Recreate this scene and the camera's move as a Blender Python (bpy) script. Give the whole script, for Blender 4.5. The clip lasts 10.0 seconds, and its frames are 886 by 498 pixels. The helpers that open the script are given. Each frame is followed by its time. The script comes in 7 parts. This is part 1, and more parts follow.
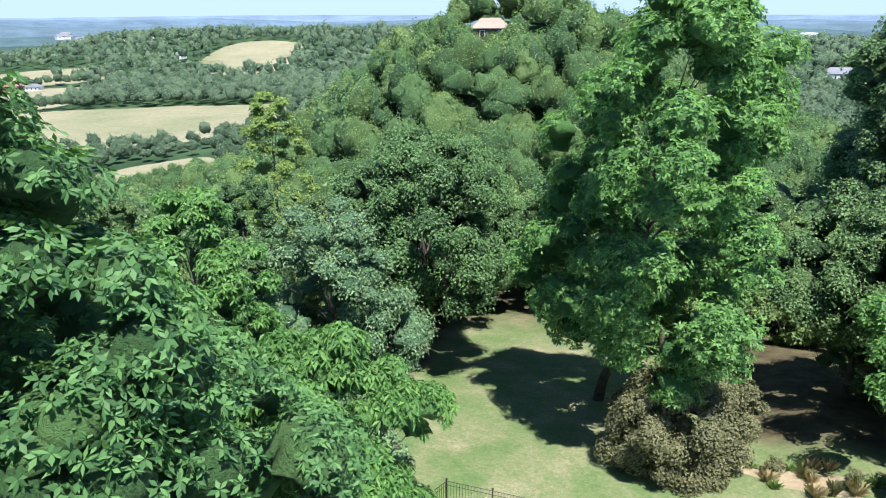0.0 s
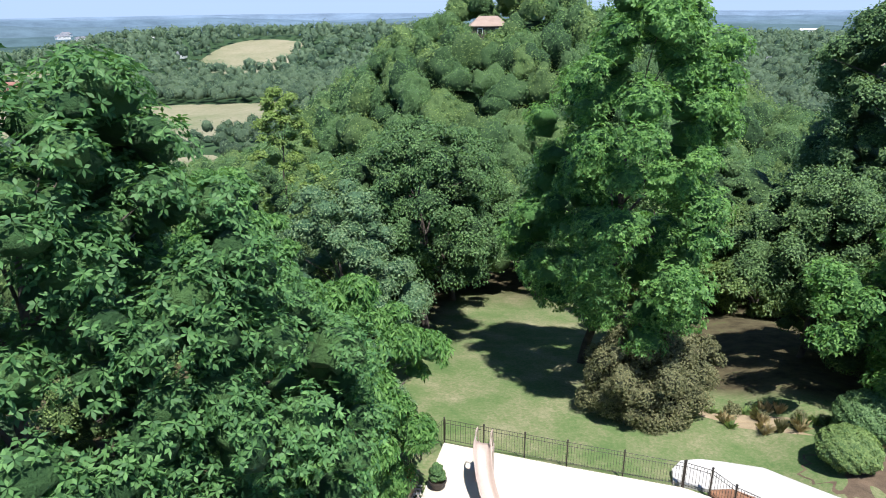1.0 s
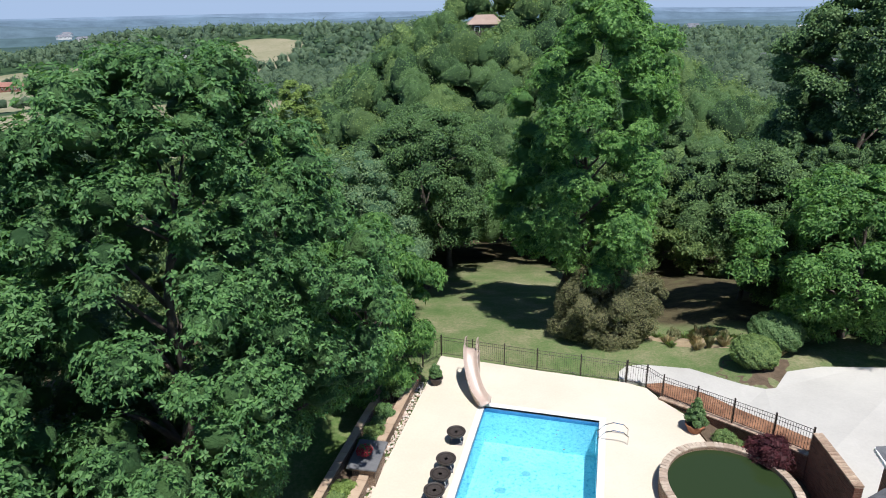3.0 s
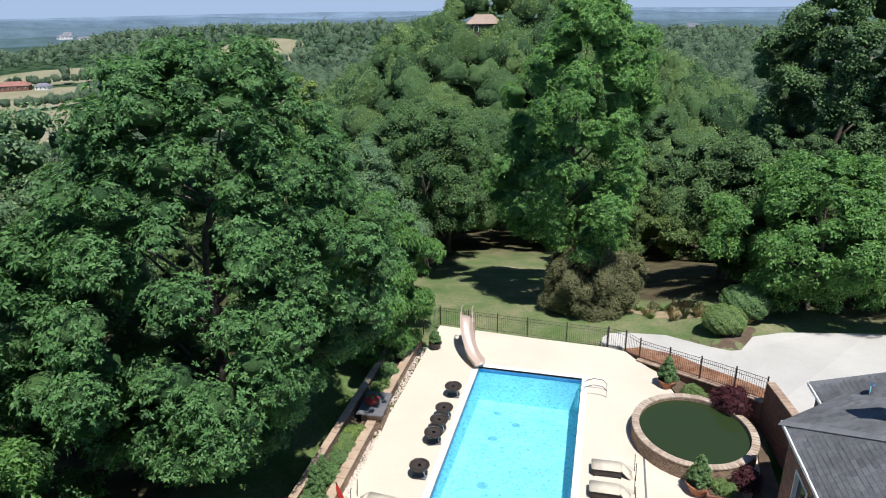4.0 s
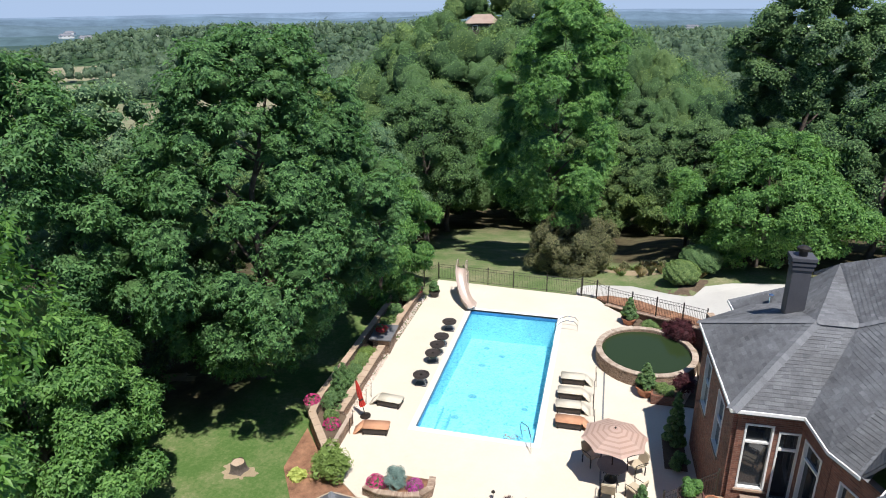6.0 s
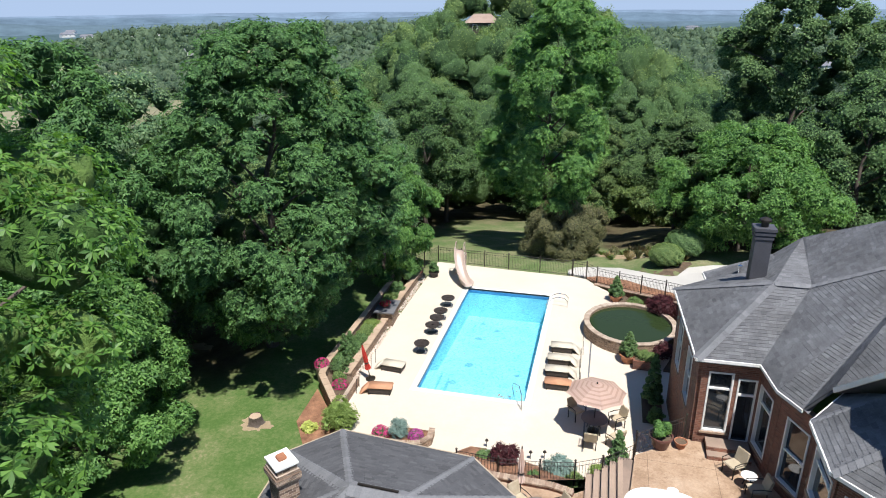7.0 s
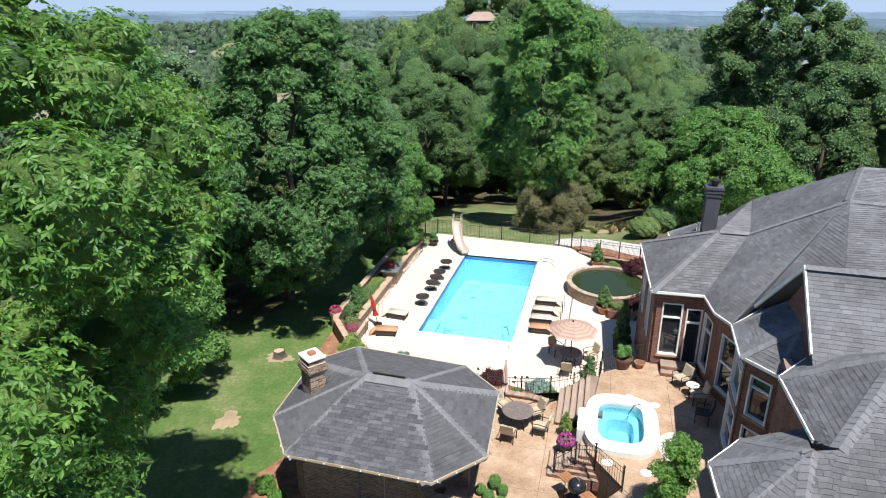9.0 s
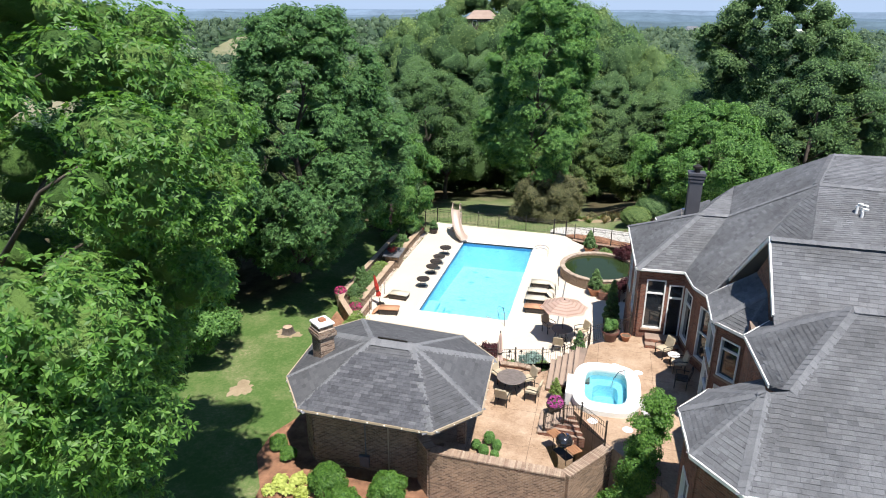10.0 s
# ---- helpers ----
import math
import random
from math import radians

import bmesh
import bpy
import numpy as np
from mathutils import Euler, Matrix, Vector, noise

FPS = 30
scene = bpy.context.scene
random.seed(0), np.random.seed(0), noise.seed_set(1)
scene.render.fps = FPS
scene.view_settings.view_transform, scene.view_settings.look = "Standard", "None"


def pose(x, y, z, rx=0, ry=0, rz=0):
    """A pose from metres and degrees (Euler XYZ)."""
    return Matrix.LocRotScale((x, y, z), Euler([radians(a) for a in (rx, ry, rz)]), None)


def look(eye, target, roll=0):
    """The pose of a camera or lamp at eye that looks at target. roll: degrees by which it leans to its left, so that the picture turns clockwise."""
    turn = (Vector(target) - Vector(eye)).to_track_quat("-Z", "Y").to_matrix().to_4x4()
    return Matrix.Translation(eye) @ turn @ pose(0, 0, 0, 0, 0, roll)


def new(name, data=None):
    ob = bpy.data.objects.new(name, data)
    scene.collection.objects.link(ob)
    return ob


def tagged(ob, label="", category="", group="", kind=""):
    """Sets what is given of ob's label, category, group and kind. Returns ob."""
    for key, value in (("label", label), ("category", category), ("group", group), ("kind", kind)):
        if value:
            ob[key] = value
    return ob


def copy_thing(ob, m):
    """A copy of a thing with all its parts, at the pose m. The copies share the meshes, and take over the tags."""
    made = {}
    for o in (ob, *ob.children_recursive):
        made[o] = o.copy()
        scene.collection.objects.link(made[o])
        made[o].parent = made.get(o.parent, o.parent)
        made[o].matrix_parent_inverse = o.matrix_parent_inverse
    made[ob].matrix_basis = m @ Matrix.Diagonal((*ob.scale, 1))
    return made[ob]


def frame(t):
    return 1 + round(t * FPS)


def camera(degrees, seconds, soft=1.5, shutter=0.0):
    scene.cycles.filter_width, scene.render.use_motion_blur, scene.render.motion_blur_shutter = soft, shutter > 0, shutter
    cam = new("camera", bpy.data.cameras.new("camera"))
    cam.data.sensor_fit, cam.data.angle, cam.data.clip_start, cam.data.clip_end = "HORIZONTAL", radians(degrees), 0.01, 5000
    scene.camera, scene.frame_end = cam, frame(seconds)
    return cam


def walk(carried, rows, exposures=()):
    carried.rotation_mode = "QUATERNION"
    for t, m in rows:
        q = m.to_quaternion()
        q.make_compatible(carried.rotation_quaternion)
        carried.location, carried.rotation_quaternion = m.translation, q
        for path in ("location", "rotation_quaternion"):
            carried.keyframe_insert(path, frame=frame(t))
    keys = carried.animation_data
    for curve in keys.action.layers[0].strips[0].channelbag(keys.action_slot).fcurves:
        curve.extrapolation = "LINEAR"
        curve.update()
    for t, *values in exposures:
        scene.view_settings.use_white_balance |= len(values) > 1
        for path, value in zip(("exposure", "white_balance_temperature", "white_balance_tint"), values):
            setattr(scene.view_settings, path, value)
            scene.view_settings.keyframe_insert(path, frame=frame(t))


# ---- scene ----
cam = camera(68.5, 10.0, soft=1.0)
# seconds, eye x y z, heading, pitch, roll
PATH = [
    (0, 1.575, -2.486, 18.012, 14.285, -20.252, -0.172),
    (0.5, 2.153, -4.446, 18.116, 14.316, -20.349, -0.365),
    (1, 2.723, -6.409, 18.214, 14.343, -20.426, -0.522),
    (1.5, 3.283, -8.365, 18.302, 14.364, -20.485, -0.645),
    (2, 3.831, -10.303, 18.378, 14.380, -20.527, -0.736),
    (2.5, 4.366, -12.216, 18.438, 14.392, -20.555, -0.799),
    (4, 5.876, -17.724, 18.508, 14.403, -20.577, -0.834),
    (4.5, 6.345, -19.464, 18.492, 14.400, -20.569, -0.802),
    (5, 6.796, -21.148, 18.458, 14.394, -20.557, -0.753),
    (5.5, 7.228, -22.773, 18.405, 14.385, -20.544, -0.688),
    (7, 8.412, -27.277, 18.166, 14.346, -20.511, -0.421),
    (7.5, 8.770, -28.654, 18.070, 14.330, -20.510, -0.317),
    (8, 9.111, -29.969, 17.972, 14.312, -20.516, -0.207),
    (8.5, 9.435, -31.226, 17.879, 14.294, -20.533, -0.096),
    (9, 9.745, -32.428, 17.797, 14.275, -20.562, 0.015),
    (9.5, 10.041, -33.579, 17.731, 14.256, -20.605, 0.123),
    (10, 10.324, -34.684, 17.689, 14.237, -20.665, 0.227),
]


def ahead(x, y, z, heading, pitch):
    h, p = radians(heading), radians(pitch)
    return (x - math.sin(h) * math.cos(p), y + math.cos(h) * math.cos(p), z + math.sin(p))


EXPOSURE = 0.62
walk(cam, [(t, look((x, y, z), ahead(x, y, z, h, p), r)) for t, x, y, z, h, p, r in PATH],
     exposures=[(t, EXPOSURE + e, 5950 + 34 * t, 11) for t, e in ((0, 0.60), (0.5, 0.47), (1.0, 0.27), (1.5, 0.10), (2.5, -0.14), (4.0, -0.18), (5.5, -0.12), (7.0, -0.03), (10.0, 0.15))])

# ---- world, sun, exposure ----
SUN_AWAY = Vector((1.55, -2.1, 5.9)).normalized()      # from the place towards the sun
world = bpy.data.worlds.new("sky")
scene.world = world
world.use_nodes = True
wn = world.node_tree.nodes
sky = wn.new("ShaderNodeTexSky")
sky.sky_type, sky.sun_disc = "NISHITA", False
sky.sun_elevation = math.asin(SUN_AWAY.z)
sky.sun_rotation = math.atan2(SUN_AWAY.x, SUN_AWAY.y)
sky.air_density, sky.dust_density, sky.ozone_density = 0.8, 0.1, 5.0
world.node_tree.links.new(sky.outputs[0], wn["Background"].inputs[0])
wn["Background"].inputs[1].default_value = 0.098
sun = new("sun", bpy.data.lights.new("sun", "SUN"))
sun.data.energy, sun.data.angle, sun.data.color = 5.0, radians(0.53), (1.0, 0.95, 0.87)
sun.matrix_world = look(tuple(SUN_AWAY * 60), (0, 0, 0))

# ---- materials ----


class Nodes:
    """Short-hand for one material's node tree."""

    def __init__(self, name):
        self.mat = bpy.data.materials.new(name)
        self.mat.use_nodes = True
        self.tree = self.mat.node_tree
        self.bsdf = self.tree.nodes["Principled BSDF"]
        self.out = self.tree.nodes["Material Output"]

    def add(self, kind, **inputs):
        node = self.tree.nodes.new(kind)
        for key, value in inputs.items():
            node.inputs[key.replace("_", " ")].default_value = value
        return node

    def link(self, a, b):
        self.tree.links.new(a, b)

    def place(self):
        return self.add("ShaderNodeNewGeometry").outputs["Position"]

    def noise(self, scale, detail=4.0, rough=0.6, vector=None):
        n = self.add("ShaderNodeTexNoise", Scale=scale, Detail=detail, Roughness=rough)
        self.link(vector or self.place(), n.inputs["Vector"])
        return n.outputs["Fac"]

    def ramp(self, fac, stops):
        n = self.add("ShaderNodeValToRGB")
        e = n.color_ramp.elements
        while len(e) < len(stops):
            e.new(0.5)
        for el, (p, c) in zip(e, stops):
            el.position, el.color = p, (*c, 1)
        self.link(fac, n.inputs["Fac"])
        return n.outputs["Color"]

    def mix(self, fac, a, b, how="MIX"):
        n = self.tree.nodes.new("ShaderNodeMix")
        n.data_type, n.blend_type = "RGBA", how
        for sock, v in ((n.inputs[0], fac), (n.inputs[6], a), (n.inputs[7], b)):
            if isinstance(v, (int, float)):
                sock.default_value = v
            elif isinstance(v, tuple):
                sock.default_value = (*v, 1)
            else:
                self.link(v, sock)
        return n.outputs[2]

    def math(self, how, a, b=0.0, clamp=False):
        n = self.tree.nodes.new("ShaderNodeMath")
        n.operation, n.use_clamp = how, clamp
        for sock, v in zip(n.inputs, (a, b)):
            if isinstance(v, (int, float)):
                sock.default_value = v
            else:
                self.link(v, sock)
        return n.outputs[0]

    def bump(self, height, strength, distance=0.02):
        n = self.add("ShaderNodeBump", Strength=strength, Distance=distance)
        self.link(height, n.inputs["Height"])
        self.link(n.outputs[0], self.bsdf.inputs["Normal"])

    def done(self, color=None, rough=0.8, metal=0.0, spec=0.5):
        if isinstance(color, tuple):
            self.bsdf.inputs["Base Color"].default_value = (*color, 1)
        elif color is not None:
            self.link(color, self.bsdf.inputs["Base Color"])
        self.bsdf.inputs["Roughness"].default_value = rough
        self.bsdf.inputs["Metallic"].default_value = metal
        self.bsdf.inputs["Specular IOR Level"].default_value = spec
        return self.mat


def surface(name, dark, light, scale, rough=0.8, fine=None, bump=0.25, dist=0.01, metal=0.0, spec=0.5, stain=None):
    """A two-scale mottled surface: broad variation, fine grain and relief."""
    n = Nodes(name)
    broad = n.noise(scale)
    grain = n.noise(fine or scale * 14, 6.0, 0.7)
    col = n.ramp(n.math("ADD", n.math("MULTIPLY", broad, 0.62), n.math("MULTIPLY", grain, 0.38)), [(0.32, dark), (0.68, light)])
    if stain:
        blot = n.ramp(n.noise(scale * 0.45, 6.0, 0.7), [(0.54, (0, 0, 0)), (0.7, (1, 1, 1))])
        col = n.mix(n.math("MULTIPLY", blot, 0.5), col, stain)
    n.bump(grain, bump, dist)
    return n.done(col, rough, metal, spec)


def island(name, colours, rough=0.7, scale=3.0, bump=0.2, spec=0.4, stain=0.0):
    """Pieces that vary one from the next, for joined meshes."""
    n = Nodes(name)
    rnd = n.add("ShaderNodeNewGeometry").outputs["Random Per Island"]
    col = n.ramp(rnd, [(i / max(1, len(colours) - 1), c) for i, c in enumerate(colours)])
    grain = n.noise(scale * 12, 5.0, 0.7)
    broad = n.noise(scale * 0.2, 4.0)
    col = n.mix(0.55, col, n.mix(1.0, col, n.ramp(n.math("ADD", n.math("MULTIPLY", grain, .5), n.math("MULTIPLY", broad, .5)), [(0.3, (0.45, 0.45, 0.45)), (0.7, (1.5, 1.5, 1.5))]), "MULTIPLY"))
    if stain:
        streak = n.ramp(n.noise(0.42, 7.0, 0.75), [(0.40, (0.55, 0.54, 0.52)), (0.58, (1.0, 1.0, 1.0))])
        col = n.mix(stain, col, n.mix(1.0, col, streak, "MULTIPLY"))
    n.bump(grain, bump, 0.01)
    return n.done(col, rough, 0, spec)


def leafy(name, dark, light, glow=0.35, rough=0.45, patch=0.35, shine=0.28):
    """Foliage: each leaf its own green, light passing through."""
    n = Nodes(name)
    rnd = n.add("ShaderNodeNewGeometry").outputs["Random Per Island"]
    broad = n.noise(patch, 3.0)
    fac = n.math("ADD", n.math("MULTIPLY", rnd, 0.55), n.math("MULTIPLY", broad, 0.5))
    col = n.ramp(fac, [(0.2, dark), (0.85, light)])
    n.done(col, rough + 0.1, 0, shine)
    tl = n.add("ShaderNodeBsdfTranslucent")
    n.link(n.mix(1.0, col, (1.25, 1.25, 0.70), "MULTIPLY"), tl.inputs["Color"])
    mx = n.add("ShaderNodeMixShader", Fac=glow)
    n.link(n.bsdf.outputs[0], mx.inputs[1])
    n.link(tl.outputs[0], mx.inputs[2])
    n.link(mx.outputs[0], n.out.inputs["Surface"])
    return n.mat


def brickwork(name, tones, mortar, length=0.215, height=0.075, bump=0.6):
    """Brick courses that follow the wall round: along it, and up."""
    n = Nodes(name)
    geo = n.add("ShaderNodeNewGeometry")
    sep = n.add("ShaderNodeSeparateXYZ")
    nor = n.add("ShaderNodeSeparateXYZ")
    n.link(geo.outputs["Position"], sep.inputs[0])
    n.link(geo.outputs["True Normal"], nor.inputs[0])
    along = n.math("SUBTRACT", n.math("MULTIPLY", sep.outputs[0], nor.outputs[1]), n.math("MULTIPLY", sep.outputs[1], nor.outputs[0]))
    com = n.add("ShaderNodeCombineXYZ")
    n.link(along, com.inputs[0])
    n.link(sep.outputs[2], com.inputs[1])
    b = n.add("ShaderNodeTexBrick", Scale=1.0)
    b.inputs["Brick Width"].default_value, b.inputs["Row Height"].default_value = length, height
    b.inputs["Mortar Size"].default_value, b.inputs["Mortar Smooth"].default_value = 0.006, 0.2
    b.inputs["Bias"].default_value = 0.0
    b.inputs["Color1"].default_value, b.inputs["Color2"].default_value, b.inputs["Mortar"].default_value = (*tones[0], 1), (*tones[1], 1), (*mortar, 1)
    n.link(com.outputs[0], b.inputs["Vector"])
    grime = n.ramp(n.noise(0.7, 6.0, 0.7), [(0.3, (0.7, 0.7, 0.7)), (0.7, (1.25, 1.2, 1.15))])
    grain = n.noise(30, 5, 0.7)
    col = n.mix(1.0, b.outputs["Color"], grime, "MULTIPLY")
    n.bump(n.math("SUBTRACT", n.math("MULTIPLY", grain, 0.25), b.outputs["Fac"]), bump, 0.012)
    return n.done(col, 0.85)


M = {}
M["deck"] = surface("deck_concrete", (0.50, 0.43, 0.34), (0.60, 0.53, 0.43), 0.25, 0.85, fine=9, bump=0.12, stain=(0.44, 0.37, 0.28))
M["coping"] = surface("white_coping", (0.60, 0.58, 0.53), (0.70, 0.68, 0.63), 0.6, 0.7, bump=0.1)
M["drive"] = surface("driveway_concrete", (0.38, 0.36, 0.33), (0.48, 0.46, 0.42), 0.3, 0.9, fine=8, bump=0.15, stain=(0.33, 0.31, 0.28))


def stained_patio():
    """Stamped tan concrete: brown stains, pale mineral bloom, cut joints."""
    n = Nodes("stamped_patio")
    base = n.ramp(n.noise(0.9, 6, 0.7), [(0.30, (0.24, 0.155, 0.095)), (0.5, (0.36, 0.25, 0.165)), (0.70, (0.46, 0.345, 0.245))])
    grain = n.ramp(n.noise(11, 6, 0.75), [(0.3, (0.78, 0.76, 0.74)), (0.7, (1.15, 1.14, 1.12))])
    col = n.mix(1.0, base, grain, "MULTIPLY")
    col = n.mix(n.math("MULTIPLY", n.math("SUBTRACT", n.noise(1.7, 7, 0.8), 0.56), 7.0, True), col, (0.17, 0.095, 0.05))
    col = n.mix(n.math("MULTIPLY", n.math("SUBTRACT", n.noise(0.55, 8, 0.8), 0.60), 6.0, True), col, (0.56, 0.49, 0.41))
    pos = n.add("ShaderNodeSeparateXYZ")
    n.link(n.place(), pos.inputs[0])
    cut = None
    for axis in (0, 1):
        c = n.math("LESS_THAN", n.math("ABSOLUTE", n.math("SUBTRACT", n.math("FRACT", n.math("DIVIDE", pos.outputs[axis], 2.4)), 0.5)), 0.0035)
        cut = c if cut is None else n.math("MAXIMUM", cut, c)
    col = n.mix(cut, col, (0.15, 0.10, 0.065))
    n.bump(n.noise(16, 6, 0.75), 0.35, 0.01)
    return n.done(col, 0.75)


M["patio"] = stained_patio()
M["white"] = surface("white_paint", (0.70, 0.68, 0.63), (0.80, 0.79, 0.75), 1.5, 0.5, bump=0.05)
M["mulch"] = surface("bark_mulch", (0.095, 0.042, 0.022), (0.40, 0.205, 0.115), 2.0, 0.95, fine=30, bump=1.0, dist=0.05)
M["soil"] = surface("garden_soil", (0.05, 0.035, 0.02), (0.16, 0.11, 0.07), 1.5, 0.95, fine=18, bump=0.9, dist=0.04)
M["bark"] = surface("bark", (0.045, 0.035, 0.028), (0.15, 0.12, 0.095), 3.0, 0.9, fine=25, bump=0.9, dist=0.03)
M["iron"] = surface("bronze_iron", (0.018, 0.014, 0.011), (0.035, 0.028, 0.022), 4.0, 0.45, bump=0.05, metal=0.3)
M["steel"] = surface("polished_steel", (0.6, 0.6, 0.6), (0.75, 0.75, 0.75), 2.0, 0.18, bump=0.02, metal=1.0)
M["slide"] = surface("sand_plastic", (0.33, 0.25, 0.205), (0.43, 0.34, 0.285), 0.8, 0.4, bump=0.03)
M["terra"] = surface("terracotta", (0.26, 0.10, 0.05), (0.42, 0.19, 0.10), 3.0, 0.8, bump=0.2)
M["dark_wicker"] = surface("dark_wicker", (0.018, 0.013, 0.011), (0.05, 0.038, 0.032), 8.0, 0.6, fine=60, bump=0.6)
M["beige"] = surface("beige_cloth", (0.33, 0.27, 0.18), (0.46, 0.39, 0.28), 3.0, 0.9, fine=50, bump=0.2)
M["cream"] = surface("cream_cloth", (0.46, 0.41, 0.32), (0.58, 0.53, 0.43), 3.0, 0.9, fine=50, bump=0.2)
M["orange"] = surface("rust_cloth", (0.40, 0.19, 0.10), (0.52, 0.28, 0.16), 3.0, 0.9, fine=50, bump=0.2)
M["red"] = surface("red_cloth", (0.35, 0.02, 0.012), (0.52, 0.05, 0.03), 3.0, 0.85, fine=50, bump=0.2)
M["slate"] = surface("grey_slab", (0.09, 0.09, 0.095), (0.17, 0.17, 0.175), 1.0, 0.6, bump=0.15)
M["stone"] = surface("tan_stone", (0.30, 0.21, 0.14), (0.46, 0.35, 0.25), 1.2, 0.85, bump=0.4)
M["wood"] = surface("cedar", (0.22, 0.10, 0.045), (0.36, 0.18, 0.085), 2.0, 0.6, bump=0.2)
M["chimney"] = surface("slate_grey_paint", (0.045, 0.045, 0.052), (0.075, 0.075, 0.085), 0.8, 0.6, bump=0.1)
M["brick"] = brickwork("red_brick", ((0.115, 0.045, 0.030), (0.235, 0.100, 0.064)), (0.24, 0.18, 0.14))
M["brick_tan"] = brickwork("tumbled_brick", ((0.120, 0.078, 0.050), (0.300, 0.205, 0.135)), (0.36, 0.29, 0.23), 0.195, 0.066)
M["brick_chunky"] = brickwork("chimney_brick", ((0.10, 0.065, 0.048), (0.32, 0.23, 0.165)), (0.42, 0.36, 0.30), 0.24, 0.09)
M["shingle_hip"] = island("hip_shingle", [(0.138, 0.140, 0.146), (0.168, 0.170, 0.176)], 0.92, 2.0, 0.4, 0.25)
M["tread"] = island("brick_tread", [(0.28, 0.20, 0.145), (0.38, 0.29, 0.22), (0.24, 0.165, 0.12)], 0.85)
M["glazed"] = surface("glazed_maroon", (0.085, 0.035, 0.028), (0.15, 0.07, 0.055), 2.0, 0.45, bump=0.1)
M["cap"] = island("brick_cap", [(0.22, 0.145, 0.10), (0.37, 0.275, 0.195), (0.29, 0.195, 0.135)], 0.85)
M["shingle"] = island("asphalt_shingle", [(0.108, 0.110, 0.116), (0.152, 0.154, 0.161), (0.124, 0.126, 0.132), (0.172, 0.174, 0.181)], 0.92, 2.0, 0.5, 0.25, 0.6)
M["shingle_dark"] = island("charcoal_shingle", [(0.068, 0.068, 0.072), (0.094, 0.095, 0.100), (0.078, 0.079, 0.084), (0.108, 0.109, 0.114)], 0.92, 2.0, 0.5, 0.25)
M["cobble"] = island("river_stone", [(0.36, 0.27, 0.2), (0.55, 0.48, 0.4), (0.45, 0.33, 0.25), (0.62, 0.58, 0.52)], 0.7, 6.0)
M["roofbase"] = surface("roof_underlay", (0.095, 0.096, 0.104), (0.125, 0.126, 0.135), 1.0, 0.95)
M["plaster_pool"] = surface("pool_plaster", (0.37, 0.61, 0.68), (0.53, 0.78, 0.83), 0.9, 0.7, fine=7, bump=0.1)
M["silt"] = surface("pool_silt", (0.20, 0.36, 0.40), (0.34, 0.56, 0.60), 4.0, 0.9, bump=0.1)
M["pool_tile"] = surface("blue_tile", (0.05, 0.16, 0.34), (0.09, 0.26, 0.46), 6.0, 0.3, bump=0.1)
M["sand"] = surface("dry_earth", (0.20, 0.15, 0.085), (0.36, 0.28, 0.18), 1.2, 0.95, bump=0.4)
M["trim_tan"] = surface("tan_trim", (0.32, 0.25, 0.17), (0.42, 0.34, 0.24), 2.0, 0.6, bump=0.1)


def water(name, tint, gloss_rough, ripple, scale, solid=None):
    n = Nodes(name)
    bump = n.add("ShaderNodeBump", Strength=ripple, Distance=0.05)
    n.link(n.noise(scale, 3.0, 0.5), bump.inputs["Height"])
    gl = n.add("ShaderNodeBsdfGlossy", Roughness=gloss_rough)
    n.link(bump.outputs[0], gl.inputs["Normal"])
    fr = n.add("ShaderNodeFresnel", IOR=1.33)
    n.link(bump.outputs[0], fr.inputs["Normal"])
    if solid:
        base = n.add("ShaderNodeBsdfDiffuse", Color=(*solid, 1))
    else:
        base = n.add("ShaderNodeBsdfTransparent")
        # Darks and brights of the ripples are put into the tint by noise.
        ripple_tint = n.ramp(n.noise(scale * 1.3, 4.0, 0.65), [(0.36, tuple(c * k for c, k in zip(tint, (0.48, 0.72, 0.84)))), (0.46, tint), (0.58, tint), (0.72, tuple(min(1, c * 1.14) for c in tint))])
        n.link(ripple_tint, base.inputs["Color"])
    mx = n.add("ShaderNodeMixShader")
    n.link(fr.outputs[0], mx.inputs[0])
    n.link(base.outputs[0], mx.inputs[1])
    n.link(gl.outputs[0], mx.inputs[2])
    n.link(mx.outputs[0], n.out.inputs["Surface"])
    return n.mat


M["water"] = water("pool_water", (0.66, 0.90, 0.96), 0.03, 1.0, 5.5)
M["spa_water"] = water("spa_water", (0.60, 0.82, 0.87), 0.03, 1.2, 9.0)
M["pond_water"] = water("pond_water", (0, 0, 0), 0.02, 0.08, 2.0, solid=(0.022, 0.036, 0.013))


def glass():
    n = Nodes("window_glass")
    return n.done((0.02, 0.024, 0.028), 0.05, 0.0, 0.9)


M["glass"] = glass()

